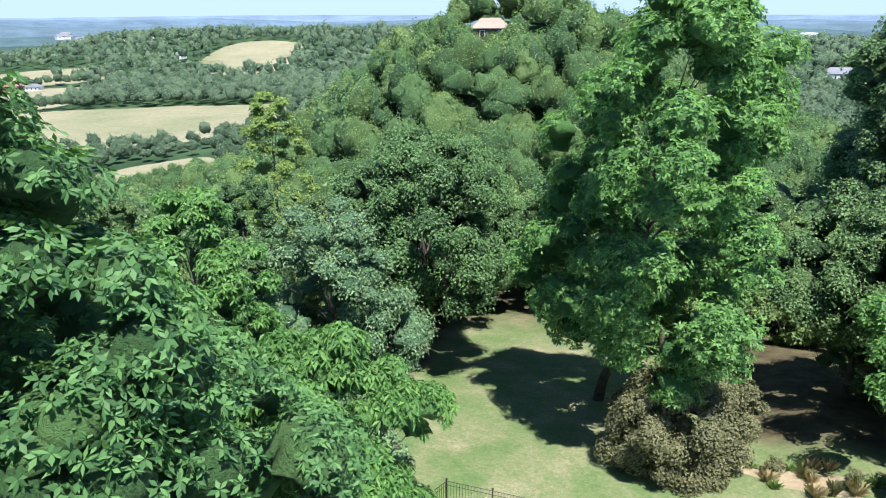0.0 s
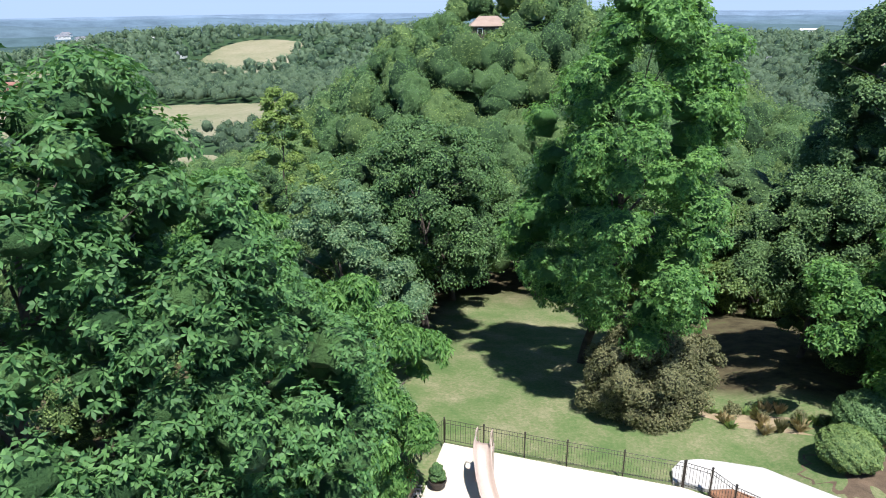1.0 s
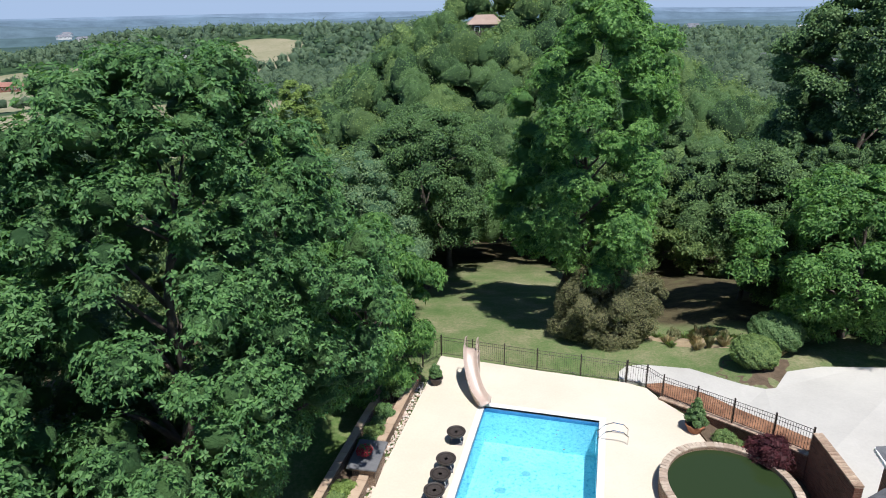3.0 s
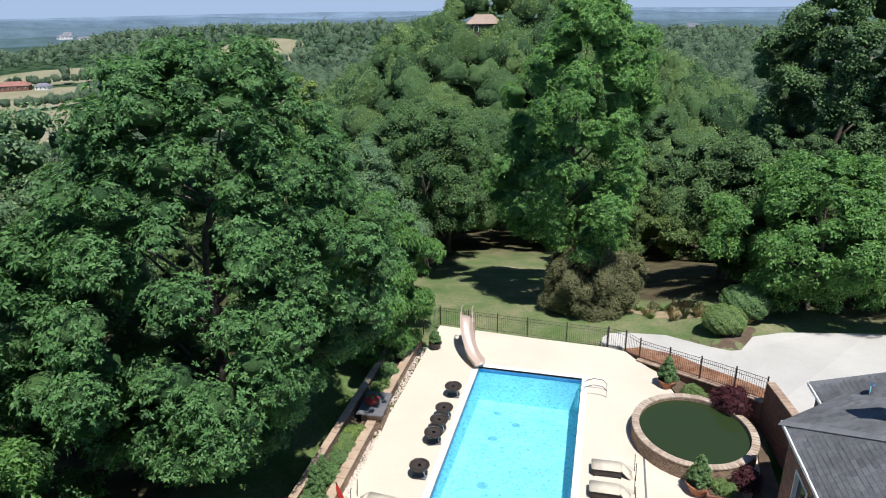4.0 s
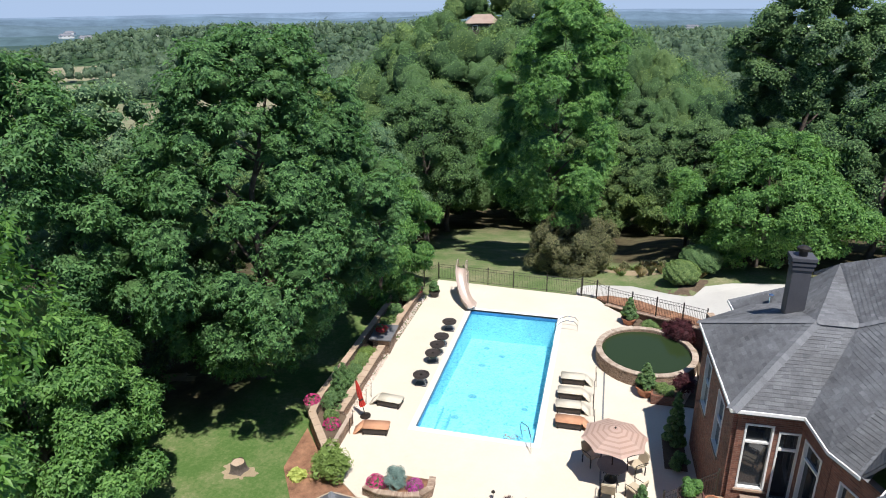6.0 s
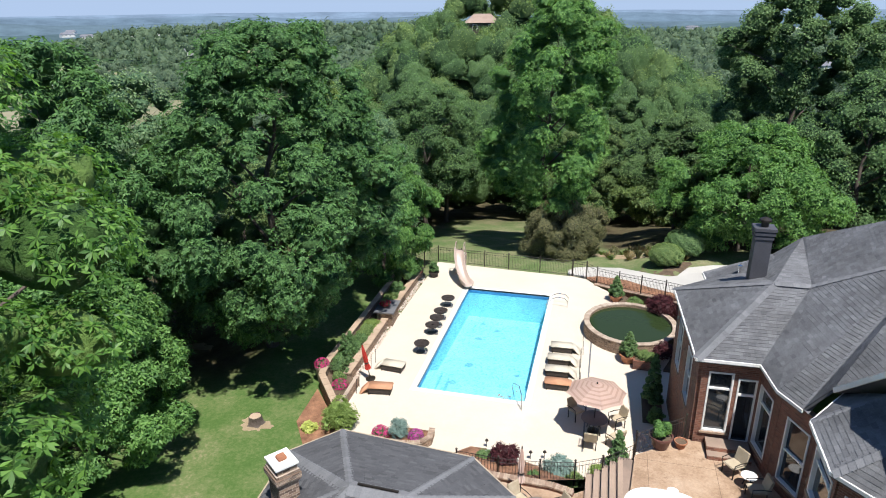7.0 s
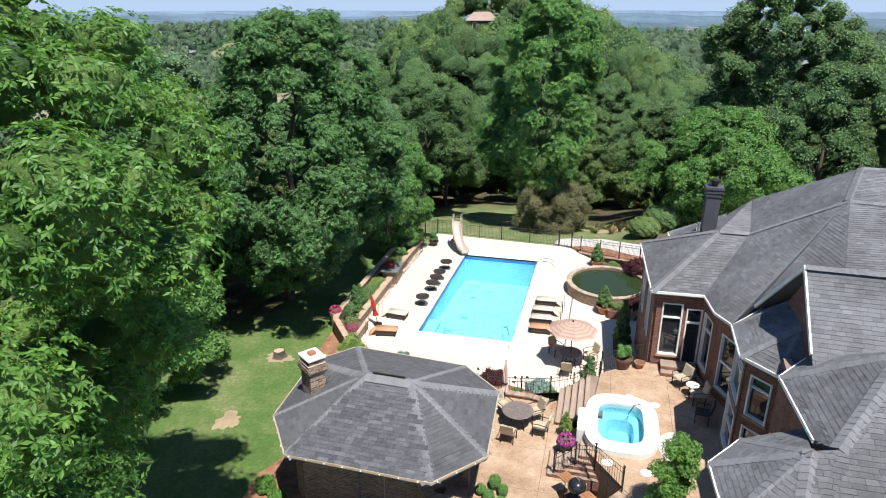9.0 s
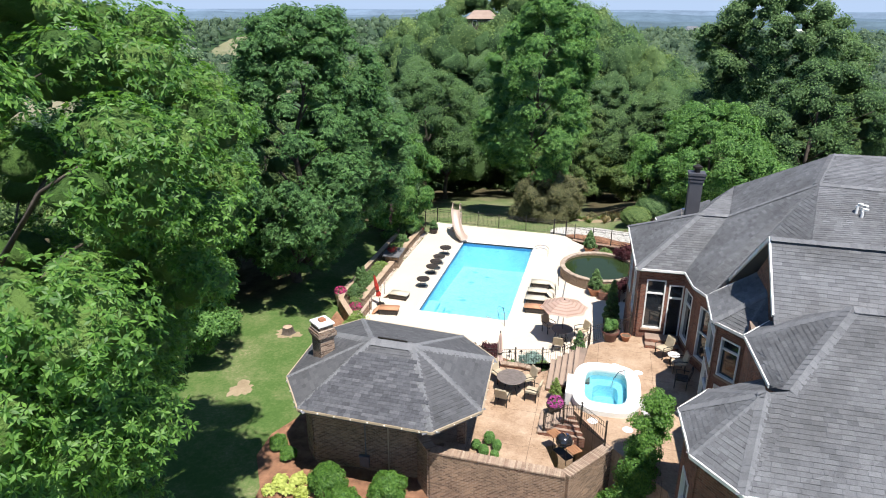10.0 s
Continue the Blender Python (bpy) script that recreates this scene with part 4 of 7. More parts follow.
def build_gazebo():
    gz = thing("pool_house", "octagonal brick pool house with charcoal shingle roof", "pool house")
    e = [(x, y, GZ_Z) for x, y in GZ]
    L, R = GZ_R
    facets = [(e[0], e[1], L), (e[1], e[2], R, L), (e[2], e[3], R), (e[3], e[4], R), (e[4], e[5], R), (e[5], e[6], L, R), (e[6], e[7], L), (e[7], e[0], L)]
    hips = [(e[i], L) for i in (0, 1, 6, 7)] + [(e[i], R) for i in (2, 3, 4, 5)] + [(L, R)]
    main = roof(gz, facets, "shingle_dark", hips, course=0.145, tab=0.30, seed=5, hip_wide=0.31, hip_material="shingle_hip")
    shingle_pieces(main, e[1], e[2], 19, 0.145, 0.30, "shingle_piece", 6)
    eave_trim(gz, e + [e[0]], "trim_tan", 0.07, 0.04)
    w = inset(GZ + [GZ[0]], 0.55)
    w[0] = w[8] = (-0.75, -13.75)
    w[1], w[2], w[3] = (-0.12, -14.5), (4.25, -14.42), (5.75, -13.5)
    for i in (0, 1, 6, 7):
        wall_run(gz, w[i], w[i + 1], -0.15, GZ_Z - 0.1, material="brick_tan")
    for i in (3, 4, 5):
        part("post", boxed((w[i][0] - 0.16, w[i][1] - 0.16, 1.2), (w[i][0] + 0.16, w[i][1] + 0.16, GZ_Z - 0.1), bevel=0.01), "brick_tan", gz)
    part("floor", prism(bmesh.new(), [(4.2, -14.3), (5.65, -13.4), (5.9, -11.1), (4.6, -9.95), (0.1, -9.7), (-0.6, -10.9), (-0.55, -13.6), (0.0, -14.3)], -0.2, 1.29), "patio", gz)
    part("vent", boxed((-0.62, -0.03, 0), (0.62, 0.05, 0.05), pose(2.9, -13.35, 5.39, 0, 0, -2), 0.01), "iron", gz)
    ch = part("chimney", boxed((-0.36, -0.31, -1.3), (0.36, 0.31, 0.95), pose(-0.08, -13.3, 4.78, 0, 0, -38)), "brick_chunky", gz, "brown brick chimney with white cap")
    bm = bmesh.new()
    for i, gr in enumerate((0.05, 0.09, 0.09, 0.05)):
        box(bm, (-0.36 - gr, -0.31 - gr, 0.38 + 0.10 * i), (0.36 + gr, 0.31 + gr, 0.475 + 0.10 * i), pose(-0.08, -13.3, 4.78, 0, 0, -38), 0.008)
    part("corbel", bm, "brick_chunky", ch)
    part("crown_cap", boxed((-0.41, -0.36, 0.95), (0.41, 0.36, 1.04), pose(-0.08, -13.3, 4.78, 0, 0, -38), 0.015), "white", ch)
    part("flue", boxed((-0.13, -0.13, 1.04), (0.13, 0.13, 1.16), pose(-0.08, -13.3, 4.78, 0, 0, -38), 0.02), "terra", ch)


build_gazebo()

# ---- house ----


def build_house():
    hs = thing("house", "large brick house with hipped grey shingle roofs", "house")
    a, b, c, c1, d = (11.92, 1.79, 5.95), (12.21, -4.68, 5.95), (14.41, -4.62, 5.95), (14.62, -6.3, 5.95), (15.15, -7.3, 5.95)
    P1, P2, D2, DT = (15.12, -1.62, 8.0), (16.45, -1.62, 8.0), (19.57, -3.46, 10.3), (20.87, -0.3, 11.0)
    pk, pkr, f2 = (16.04, -11.46, 10.2), (27.0, -11.92, 10.2), (16.29, -12.59, 7.6)
    rl = (15.74, -7.73, 7.1)
    back = (17.6, 4.6, 7.9)
    facets = [(a, b, P1), (b, c, P2, P1), (c, c1, P2), (c1, D2, P2), (c1, d, D2), (d, rl, D2), (rl, (18.4, -8.0, 8.9), D2), (a, P1, (15.5, 5.0, 5.95))]
    roof(hs, facets, "shingle", [(b, P1), (a, P1), (P1, P2), (P2, D2), (d, D2)], seed=11)
    # main roof behind
    facets = [(P2, D2, DT), (P2, DT, back), (P1, P2, back), (P1, back, (15.5, 5.0, 5.95)), (D2, (26, -4.5, 10.3), (27, -0.5, 11.0)), (D2, (27, -0.5, 11.0), DT), (DT, (27, -0.5, 11.0), (27, 9.5, 5.6), (18.2, 9.5, 5.6)), (DT, (18.2, 9.5, 5.6), back),
              (D2, (18.4, -8.0, 8.9), (26.7, -8.3, 8.6)), (D2, (26.7, -8.3, 8.6), (26, -4.5, 10.3))]
    roof(hs, facets, "shingle", [(D2, DT), (DT, (27, -0.5, 11.0)), (D2, (26, -4.5, 10.3))], seed=12)
    # north low wing
    n1, n2 = (13.59, 5.21, 5.5), (13.72, 2.5, 5.5)
    roof(hs, [(n1, n2, (16.3, 3.2, 7.2), (16.3, 3.9, 7.2)), (n1, (16.3, 3.9, 7.2), (18.5, 6.9, 5.6))], "shingle", [(n1, (16.3, 3.9, 7.2))], seed=13)
    eave_trim(hs, [(18.5, 6.9, 5.6), n1, n2])
    # gable wing
    roof(hs, [(pk, (16.05, -14.2, 7.75), (27.01, -14.66, 7.75), pkr), (pk, pkr, (26.7, -8.19, 7.1), rl)], "shingle", [(pk, pkr)], seed=14)
    eave_trim(hs, [rl, pk, (16.05, -13.6, 8.28)], high=0.13)
    bm = bmesh.new()
    gy = [(16.15, -7.9, 6.2), (16.3, -11.46, 10.0), (16.25, -13.6, 8.0), (16.25, -13.6, 6.2)]
    vs = [bm.verts.new(v) for v in gy] + [bm.verts.new((v[0] + 0.25, v[1], v[2])) for v in gy]
    for f in ((0, 1, 2, 3), (7, 6, 5, 4), (0, 4, 5, 1), (1, 5, 6, 2), (2, 6, 7, 3), (3, 7, 4, 0)):
        bm.faces.new([vs[i] for i in f])
    bmesh.ops.recalc_face_normals(bm, faces=bm.faces)
    part("gable_wall", bm, "brick", hs)
    # tall bay under the gable
    bay = [(16.05, -7.75, 7.0), (14.65, -9.6, 7.0), (14.58, -11.8, 7.0), (15.5, -12.8, 7.0), (16.3, -13.3, 7.0)]
    t1, t2 = (16.35, -9.8, 8.3), (16.35, -11.6, 8.3)
    roof(hs, [(bay[0], bay[1], t1), (bay[1], bay[2], t2, t1), (bay[2], bay[3], t2), (bay[3], bay[4], t2)], "shingle", [(bay[1], t1), (bay[2], t2), (bay[3], t2)], seed=15)
    eave_trim(hs, bay)
    # south wing
    d3, k, val, gh = (15.23, -13.97, 7.6), (15.39, -16.99, 7.6), (15.71, -17.67, 7.87), (17.69, -15.13, 9.42)
    e2, g_, h_, i_, ht = (14.14, -15.47, 6.3), (13.13, -16.78, 6.3), (13.26, -19.02, 6.3), (14.4, -20.33, 6.3), (15.12, -17.79, 7.82)
    roof(hs, [(d3, k, val, gh), (f2, d3, gh), (i_, (28, -20.33, 6.3), (28, -15.13, 9.42), gh, val, ht), (f2, gh, (28, -15.13, 9.42), (28, -12.59, 7.6))], "shingle", [(val, gh), (gh, (28, -15.13, 9.42)), (d3, gh)], seed=16)
    eave_trim(hs, [f2, d3, k])
    roof(hs, [(e2, g_, ht), (g_, h_, ht), (h_, i_, ht), (e2, ht, (15.6, -15.6, 7.0))], "shingle", [(g_, ht), (h_, ht), (i_, ht), (e2, ht)], seed=17, hip_wide=0.2)
    eave_trim(hs, [e2, g_, h_, i_, (28, -20.33, 6.3)])
    eave_trim(hs, [a, b, c, c1, d])
    # walls
    I = 0.35
    A_, B_, C_ = (12.3, 1.6), (12.52, -4.3), (14.6, -4.22)
    wall_run(hs, A_, B_, -0.1, 5.85, [(1.0, 2.1, 2.9, 5.1, "window"), (3.6, 4.7, 2.9, 5.1, "window")])
    wall_run(hs, B_, C_, -0.1, 5.85, [(0.25, 1.15, 2.75, 5.35, "transom"), (1.3, 2.0, 2.35, 5.15, "door")])
    wall_run(hs, C_, (14.95, -6.15), 1.9, 5.85, [(0.4, 1.5, 2.7, 5.2, "transom")])
    wall_run(hs, (14.95, -6.15), (15.75, -7.9), 1.9, 5.85, [(0.4, 1.5, 2.7, 5.2, "window")])
    for p, q in (((15.85, -8.2), (14.98, -9.7)), ((14.98, -9.7), (14.93, -11.7)), ((14.93, -11.7), (15.75, -12.6))):
        ln = math.dist(p, q)
        wall_run(hs, p, q, 1.9, 6.9, [(0.2, ln - 0.2, 2.6, 4.5, "window"), (0.2, ln - 0.2, 4.9, 6.45, "transom")])
    wall_run(hs, (15.75, -12.6), (15.6, -14.2), 1.9, 7.5, [(0.4, 1.4, 2.7, 5.0, "window")])
    wall_run(hs, (15.6, -14.2), (15.75, -17.3), 1.9, 7.5)
    wall_run(hs, (14.5, -15.8), (13.5, -16.95), 1.5, 6.2)
    wall_run(hs, (13.5, -16.95), (13.62, -18.85), 0.0, 6.2, [(0.5, 1.4, 2.6, 4.8, "window")])
    wall_run(hs, (13.62, -18.85), (14.6, -19.95), 0.0, 6.2, [(0.3, 1.2, 2.6, 4.8, "window")])
    wall_run(hs, (14.6, -19.95), (27.8, -19.95), 0.0, 6.2)
    wall_run(hs, (27.8, -19.95), (27.8, 9), 0.0, 6.0)
    wall_run(hs, (27.8, 9), (18.6, 6.6), 0.3, 5.5)
    wall_run(hs, (18.6, 6.6), (13.95, 4.95), 0.3, 5.4)
    wall_run(hs, (13.95, 4.95), (14.1, 2.0), -0.1, 5.4)
    # chimney
    m = pose(15.0, 0.75, 0, 0, 0, 0)
    ch = part("chimney", boxed((-0.33, -0.30, 6.2), (0.33, 0.30, 9.5), m, 0.01), "chimney", hs, "tall dark grey painted chimney")
    for i, (gr, z) in enumerate(((0.04, 9.02), (0.07, 9.2), (0.10, 9.38))):
        part("band", boxed((-0.33 - gr, -0.30 - gr, z), (0.33 + gr, 0.30 + gr, z + 0.135), m, 0.012), "chimney", ch)
    bm = bmesh.new()
    lathe(bm, [(0.15, 9.5), (0.15, 9.72), (0.24, 9.74), (0.24, 9.83), (0.05, 9.92)], 16, (15.0, 0.75, 0))
    part("flue_cap", bm, "iron", ch)


build_house()

# ---- patios ----
LOW_Z, TOP_Z = 1.3, 2.2


def build_patios():
    low = part("lower_patio", prism(bmesh.new(), [(3.0, -9.8), (3.6, -7.2), (7.3, -7.35), (8.1, -7.7), (9.0, -12.9), (9.9, -15.2), (5.2, -15.0), (5.0, -12.0)], -0.2, LOW_Z), "patio")
    tagged(low, "stained tan stamped concrete lower patio", "patio", kind="structure")
    up = part("upper_patio", slab(bmesh.new(), [(10.35, -5.85), (12.2, -4.35), (16.5, -4.2), (16.5, -19.0), (13.8, -19.0), (13.4, -15.6), (11.5, -13.6), (10.0, -11.6), (9.95, -10.0)], [[(10.2, -11.3), (12.2, -11.3), (12.2, -8.2), (10.2, -8.2)]], TOP_Z, 2.4), "patio")
    tagged(up, "stained tan stamped concrete terrace round the spa", "patio", kind="structure")


build_patios()

# ---- trees ----
tree("tree", "big broad tree with silvery green leaves beside the planter", (-9.5, 2.6, -0.6), 21, 17.8, 6.3, 140000, 0.165, 0.070, "broad", low=0.14, shape=0.98, lean=(0.10, 0.0), clumps=400, trunk=0.36, spray=6, rad=0.135, limbs=26, core=0.62)
tree("tree", "tall bright green tree with drooping sprays at the lawn edge", (-4.2, -23.3, -0.4), 22, 20.0, 6.9, 215000, 0.148, 0.053, "lush", low=0.06, shape=1.2, clumps=310, trunk=0.36, spray=7, rad=0.14, limbs=24, droop=0.4, core=0.68, skirt=0.2, under=0.5)
tree("tree", "tall leaning bright green tree behind the lawn", (2.3, 30.0, -3.0), 23, 22.0, 5.5, 90000, 0.21, 0.085, "bright", low=0.275, shape=0.62, clumps=170, trunk=0.30, spray=6, rad=0.19, limbs=18, lean=(0.105, -0.22), lobes=0.6, core=0.68, skirt=0.2)
tree("tree", "rounded maple over the driveway edge", (18.8, 23.4, 0.4), 24, 9.4, 5.1, 42000, 0.24, 0.11, "bright", low=0.14, shape=0.9, clumps=130, trunk=0.22, spray=3, limbs=16, rad=0.18)
tree("tree", "dark spreading tree beside the drive", (27.5, 28.0, 0.0), 25, 13.0, 5.5, 26000, 0.30, 0.14, "deep", low=0.15, clumps=110, trunk=0.28, spray=3, rad=0.2, sides=3, core=0.72)
tree("tree", "tall dark spreading tree beyond the driveway", (29.5, 59.0, -7.0), 26, 28.0, 9.0, 52000, 0.40, 0.24, "grove", low=0.2, clumps=260, trunk=0.45, spray=3, lobes=0.4, rad=0.15, sides=3, core=0.72)
tree("tree", "broad green tree in the woods edge", (-9.2, 34.6, -4.3), 27, 15.2, 5.6, 36000, 0.28, 0.13, "deep", low=0.36, clumps=130, trunk=0.3, spray=3, rad=0.18, sides=3, core=0.72)
tree("tree", "green shade tree with a straight trunk behind the lawn", (-9.4, 44.6, -6.2), 35, 15.0, 5.0, 24000, 0.32, 0.15, "deep", low=0.38, clumps=110, trunk=0.30, spray=3, rad=0.19, sides=3, core=0.72)
tree("tree", "green tree with a high crown behind the sandy bed", (14.6, 31.2, -1.6), 38, 11.0, 4.0, 22000, 0.24, 0.11, "grove", low=0.42, clumps=80, trunk=0.2, spray=3, rad=0.21, sides=3, core=0.7)
tree("tree", "pale green tree with layered sprays of leaves", (15.3, 45.6, -6.4), 36, 10.2, 4.7, 22000, 0.40, 0.16, "grove_light", low=0.22, shape=0.95, clumps=90, trunk=0.2, spray=5, rad=0.2, squash=0.45, sides=3, core=0.72)
tree("tree", "pale silvery tree at the woods edge", (-10.5, 23.2, -1.8), 28, 11.4, 4.0, 30000, 0.24, 0.10, "silver", low=0.1, clumps=110, trunk=0.22, spray=3, rad=0.19, sides=3, core=0.72)
tree("tree", "light green drooping tree over the planter wall", (-6.0, 12.6, -0.4), 29, 9.8, 3.2, 32000, 0.26, 0.085, "bright", low=0.12, clumps=90, trunk=0.16, spray=4, droop=0.9, rad=0.2)
tree("tree", "narrow yellow green tree behind the broad tree", (-12.9, 17.0, -1.4), 39, 13.2, 2.8, 26000, 0.24, 0.09, "bright", low=0.14, shape=0.8, clumps=90, trunk=0.18, spray=4, droop=0.7, rad=0.22, core=0.68)
tree("tree", "low spreading bright tree by the lawn", (-12.3, -8.4, -0.8), 30, 9.4, 4.2, 62000, 0.19, 0.085, "bright", low=0.2, clumps=150, trunk=0.2, spray=4, rad=0.16, core=0.55, skirt=0.3)
tree("tree", "tall dense tree at the edge of the lawn", (-14.4, -5.0, -0.9), 37, 17.6, 4.6, 46000, 0.22, 0.09, "broad", low=0.1, shape=0.8, clumps=150, trunk=0.3, spray=4, rad=0.18)
tree("tree", "dense tall tree in the shaded woods", (-17.5, 2.5, -1.8), 31, 16.5, 5.0, 36000, 0.28, 0.12, "silver", low=0.1, clumps=150, trunk=0.3, spray=3, rad=0.18, sides=3, core=0.72)
tree("tree", "yellow green pointed tree in the valley", (-26.5, 48.0, -9.0), 32, 20.0, 3.3, 18000, 0.36, 0.18, "yellow", low=0.15, shape=0.6, clumps=70, trunk=0.25, spray=2, rad=0.2, sides=3, core=0.72)


def off_fields(x, y, ff, rr):
    for hx, hy, hr in ((-28.5, 163.5, 6.5), (-27.6, 157.0, 4.5), (124, 548, 16), (141, 474, 15), (176, 500, 14), (120, 530, 12), (136, 456, 12), (-515, 470, 18), (-492, 478, 12), (-500, 702, 14), (-470, 655, 20)):
        if math.hypot(x - hx, y - hy) < hr:
            return False
    for fx, fy, rx, ry, turn, _ in FIELDS:
        c, s = math.cos(radians(turn)), math.sin(radians(turn))
        u, v = ((x - fx) * c + (y - fy) * s) / rx, ((y - fy) * c - (x - fx) * s) / ry
        if abs(u) ** 3 + abs(v) ** 3 < 1.0:
            return False
    return True


def woods():
    """Woodland on the slopes round the garden: a few kinds, copied."""
    kinds = []
    for i, (h, r, leaf, lo, sh) in enumerate(((13, 4.8, "grove", 0.12, 0.85), (15, 5.0, "deep", 0.15, 0.75), (11, 4.4, "grove_light", 0.1, 0.9), (14, 4.4, "grove_light", 0.15, 0.7), (12, 5.2, "grove", 0.15, 0.95))):
        kinds.append((h, r, leaf, lo, sh, 50 + i))
    protos = {}
    rng = random.Random(8)
    spots = []
    f = 36.0
    while f < 150:
        step = 7.0 + f * 0.008
        r = -75 - f * 0.45
        while r < 62 + f * 0.45:
            rr, ff = r + rng.uniform(-2.6, 2.6), f + rng.uniform(-2.6, 2.6)
            x, y = 0.969 * rr - 0.249 * ff, 0.249 * rr + 0.969 * ff
            r += step
            if not off_fields(x, y, ff, rr) or (-14 < x < 24 and y < 46) or (x > 5 and y < 30):
                continue
            if min(math.hypot(x - p[0], y - p[1]) for p in ((-25, 48), (29.5, 57), (-9.5, 33.5))) < 5:
                continue
            spots.append((x, y))
        f += step
    near = [(-24, 8), (-23, 17), (-17, 13), (-16, 26), (-26, 27), (-31, -2), (-20, -12), (-16.5, -14.5), (-13.5, -20.5), (-29, -10), (-17, -22), (-24, -30), (-14, -34), (17, 33), (22.5, 37), (6.5, 41), (1, 50), (-14.5, 45), (33, 33), (38, 24), (36, 42), (24, 46), (9.5, 50), (17.2, 27.2), (16.8, 31.5), (22.0, 31.0)]
    for i, (x, y) in enumerate(near + spots[:24]):
        k = kinds[rng.randrange(5)]
        z = float(lie(x, y)) - 0.3
        s = rng.uniform(0.78, 1.2) * (0.66 if y < 32 and 5 < x < 24 else 0.8 if y < 46 and x > 5 else 0.72 if x < -14 and y > 5 and y < 46 else 1.0)
        if k not in protos:
            t = thing("tree", "full green woodland tree on the slope", "tree", (x, y, z), rng.uniform(0, 360), "woodland trees")
            protos[k] = tree_parts(t, k[5], k[0], k[1], 12500, 0.23, 0.15, k[2], low=k[3], shape=k[4], clumps=110, trunk=0.22, rad=0.19, limbs=8, core=0.66, sides=3)
            protos[k].scale = (s, s, s)
        else:
            t = copy_thing(protos[k], pose(x, y, z, 0, 0, rng.uniform(0, 360)))
            t.scale = (s, s, s * rng.uniform(0.9, 1.15))


woods()


def far_woods(name, spots, per, size, spread, leaf, label, seed, level=2, boughs=16):
    """Unnumbered crowns on a far slope: knobbly domes of leaves, each of its own height."""
    rng = np.random.default_rng(seed)
    bv, bf = BALL[level]
    keep = bv[bf].mean(axis=1)[:, 2] > -0.45
    leaves, lv, lf, base = [], [], [], 0
    for x, y, s in spots:
        z = float(lie(x, y))
        s *= 1 - 0.3 * float(smooth(-35, -80, 0.969 * x + 0.249 * y) * smooth(420, 300, y))
        h, r = size * 1.15 * s * rng.uniform(0.85, 1.2), size * 0.53 * s * rng.uniform(0.85, 1.1)
        knobs = unit(rng, boughs)
        knobs[:, 2] = np.abs(knobs[:, 2]) - 0.2
        knobs /= np.linalg.norm(knobs, axis=1)[:, None]
        size3, mid = np.array([r, r, h * 0.55]), np.array([x, y, z + h * 0.45])
        lv.append(mid + bv * (lumpy(bv, knobs) * rng.uniform(0.80, 0.96, len(bv)))[:, None] * size3)
        lf.append(bf[keep] + base)
        base += len(bv)
        d = unit(rng, per)
        d[:, 2] = np.where(d[:, 2] < -0.3, -d[:, 2], d[:, 2])
        pos = mid + d * (lumpy(d, knobs) * rng.uniform(0.82, 1.12, per))[:, None] * size3
        leaves.append(blades(leaf_quads(pos, d * 0.8, spread * s, spread * 0.8 * s, rng, 0.2, 0.3)))
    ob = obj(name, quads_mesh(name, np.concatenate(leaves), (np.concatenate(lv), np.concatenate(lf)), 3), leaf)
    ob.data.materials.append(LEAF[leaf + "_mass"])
    tagged(ob, label, "woods", kind="stuff")


def hill_spots(seed, f0, f1, r0, r1, step, keep):
    rng = random.Random(seed)
    out = []
    f = f0
    while f < f1:
        r = r0
        while r < r1:
            rr, ff = r + rng.uniform(-.4, .4) * step, f + rng.uniform(-.4, .4) * step
            x, y = 0.969 * rr - 0.249 * ff, 0.249 * rr + 0.969 * ff
            r += step
            if keep(x, y, ff, rr):
                out.append((x, y, rng.uniform(0.75, 1.25)))
        f += step
    return out


def beyond_hill(x, y, ff, rr):
    return off_fields(x, y, ff, rr) and abs(rr) < 0.74 * ff + 30 and not 0.04 < rr / ff < 0.30


def below_hill(x, y, ff, rr):
    if not off_fields(x, y, ff, rr) or (-14 < x < 24 and y < 46) or (x > 5 and y < 30) or not -75 - 0.45 * ff < rr < 62 + 0.45 * ff:
        return False
    return min(math.hypot(x - p[0], y - p[1]) for p in ((-25, 48), (29.5, 57), (-9.5, 33.5))) > 5


middle = hill_spots(12, 43.5, 150, -145, 132, 5.8, below_hill)
for k, (leaf, tint) in enumerate((("grove", "green"), ("grove_light", "lighter green"), ("deep", "deep green"))):
    far_woods("middle_woods", middle[k::3], 760, 8.6, 0.46, leaf, "dense " + tint + " broadleaf woods below the hill", 61 + k, 3, 22)
hill = hill_spots(3, 150, 235, -160, 175, 5.1, off_fields)
for k, (leaf, tint) in enumerate((("grove", "green"), ("grove_light", "lighter green"), ("deep", "deep green"))):
    far_woods("hill_woods", hill[k::3], 350, 8.0, 0.68, leaf, "dense " + tint + " broadleaf woods covering the hill", 66 + k, 2, 11)
valley = hill_spots(4, 235, 620, -480, 470, 9.2, beyond_hill)
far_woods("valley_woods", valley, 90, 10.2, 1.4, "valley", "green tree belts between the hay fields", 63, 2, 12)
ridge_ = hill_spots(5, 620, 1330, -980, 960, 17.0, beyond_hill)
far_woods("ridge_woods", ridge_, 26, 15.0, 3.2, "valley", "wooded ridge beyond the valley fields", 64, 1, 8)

# ---- distance ----


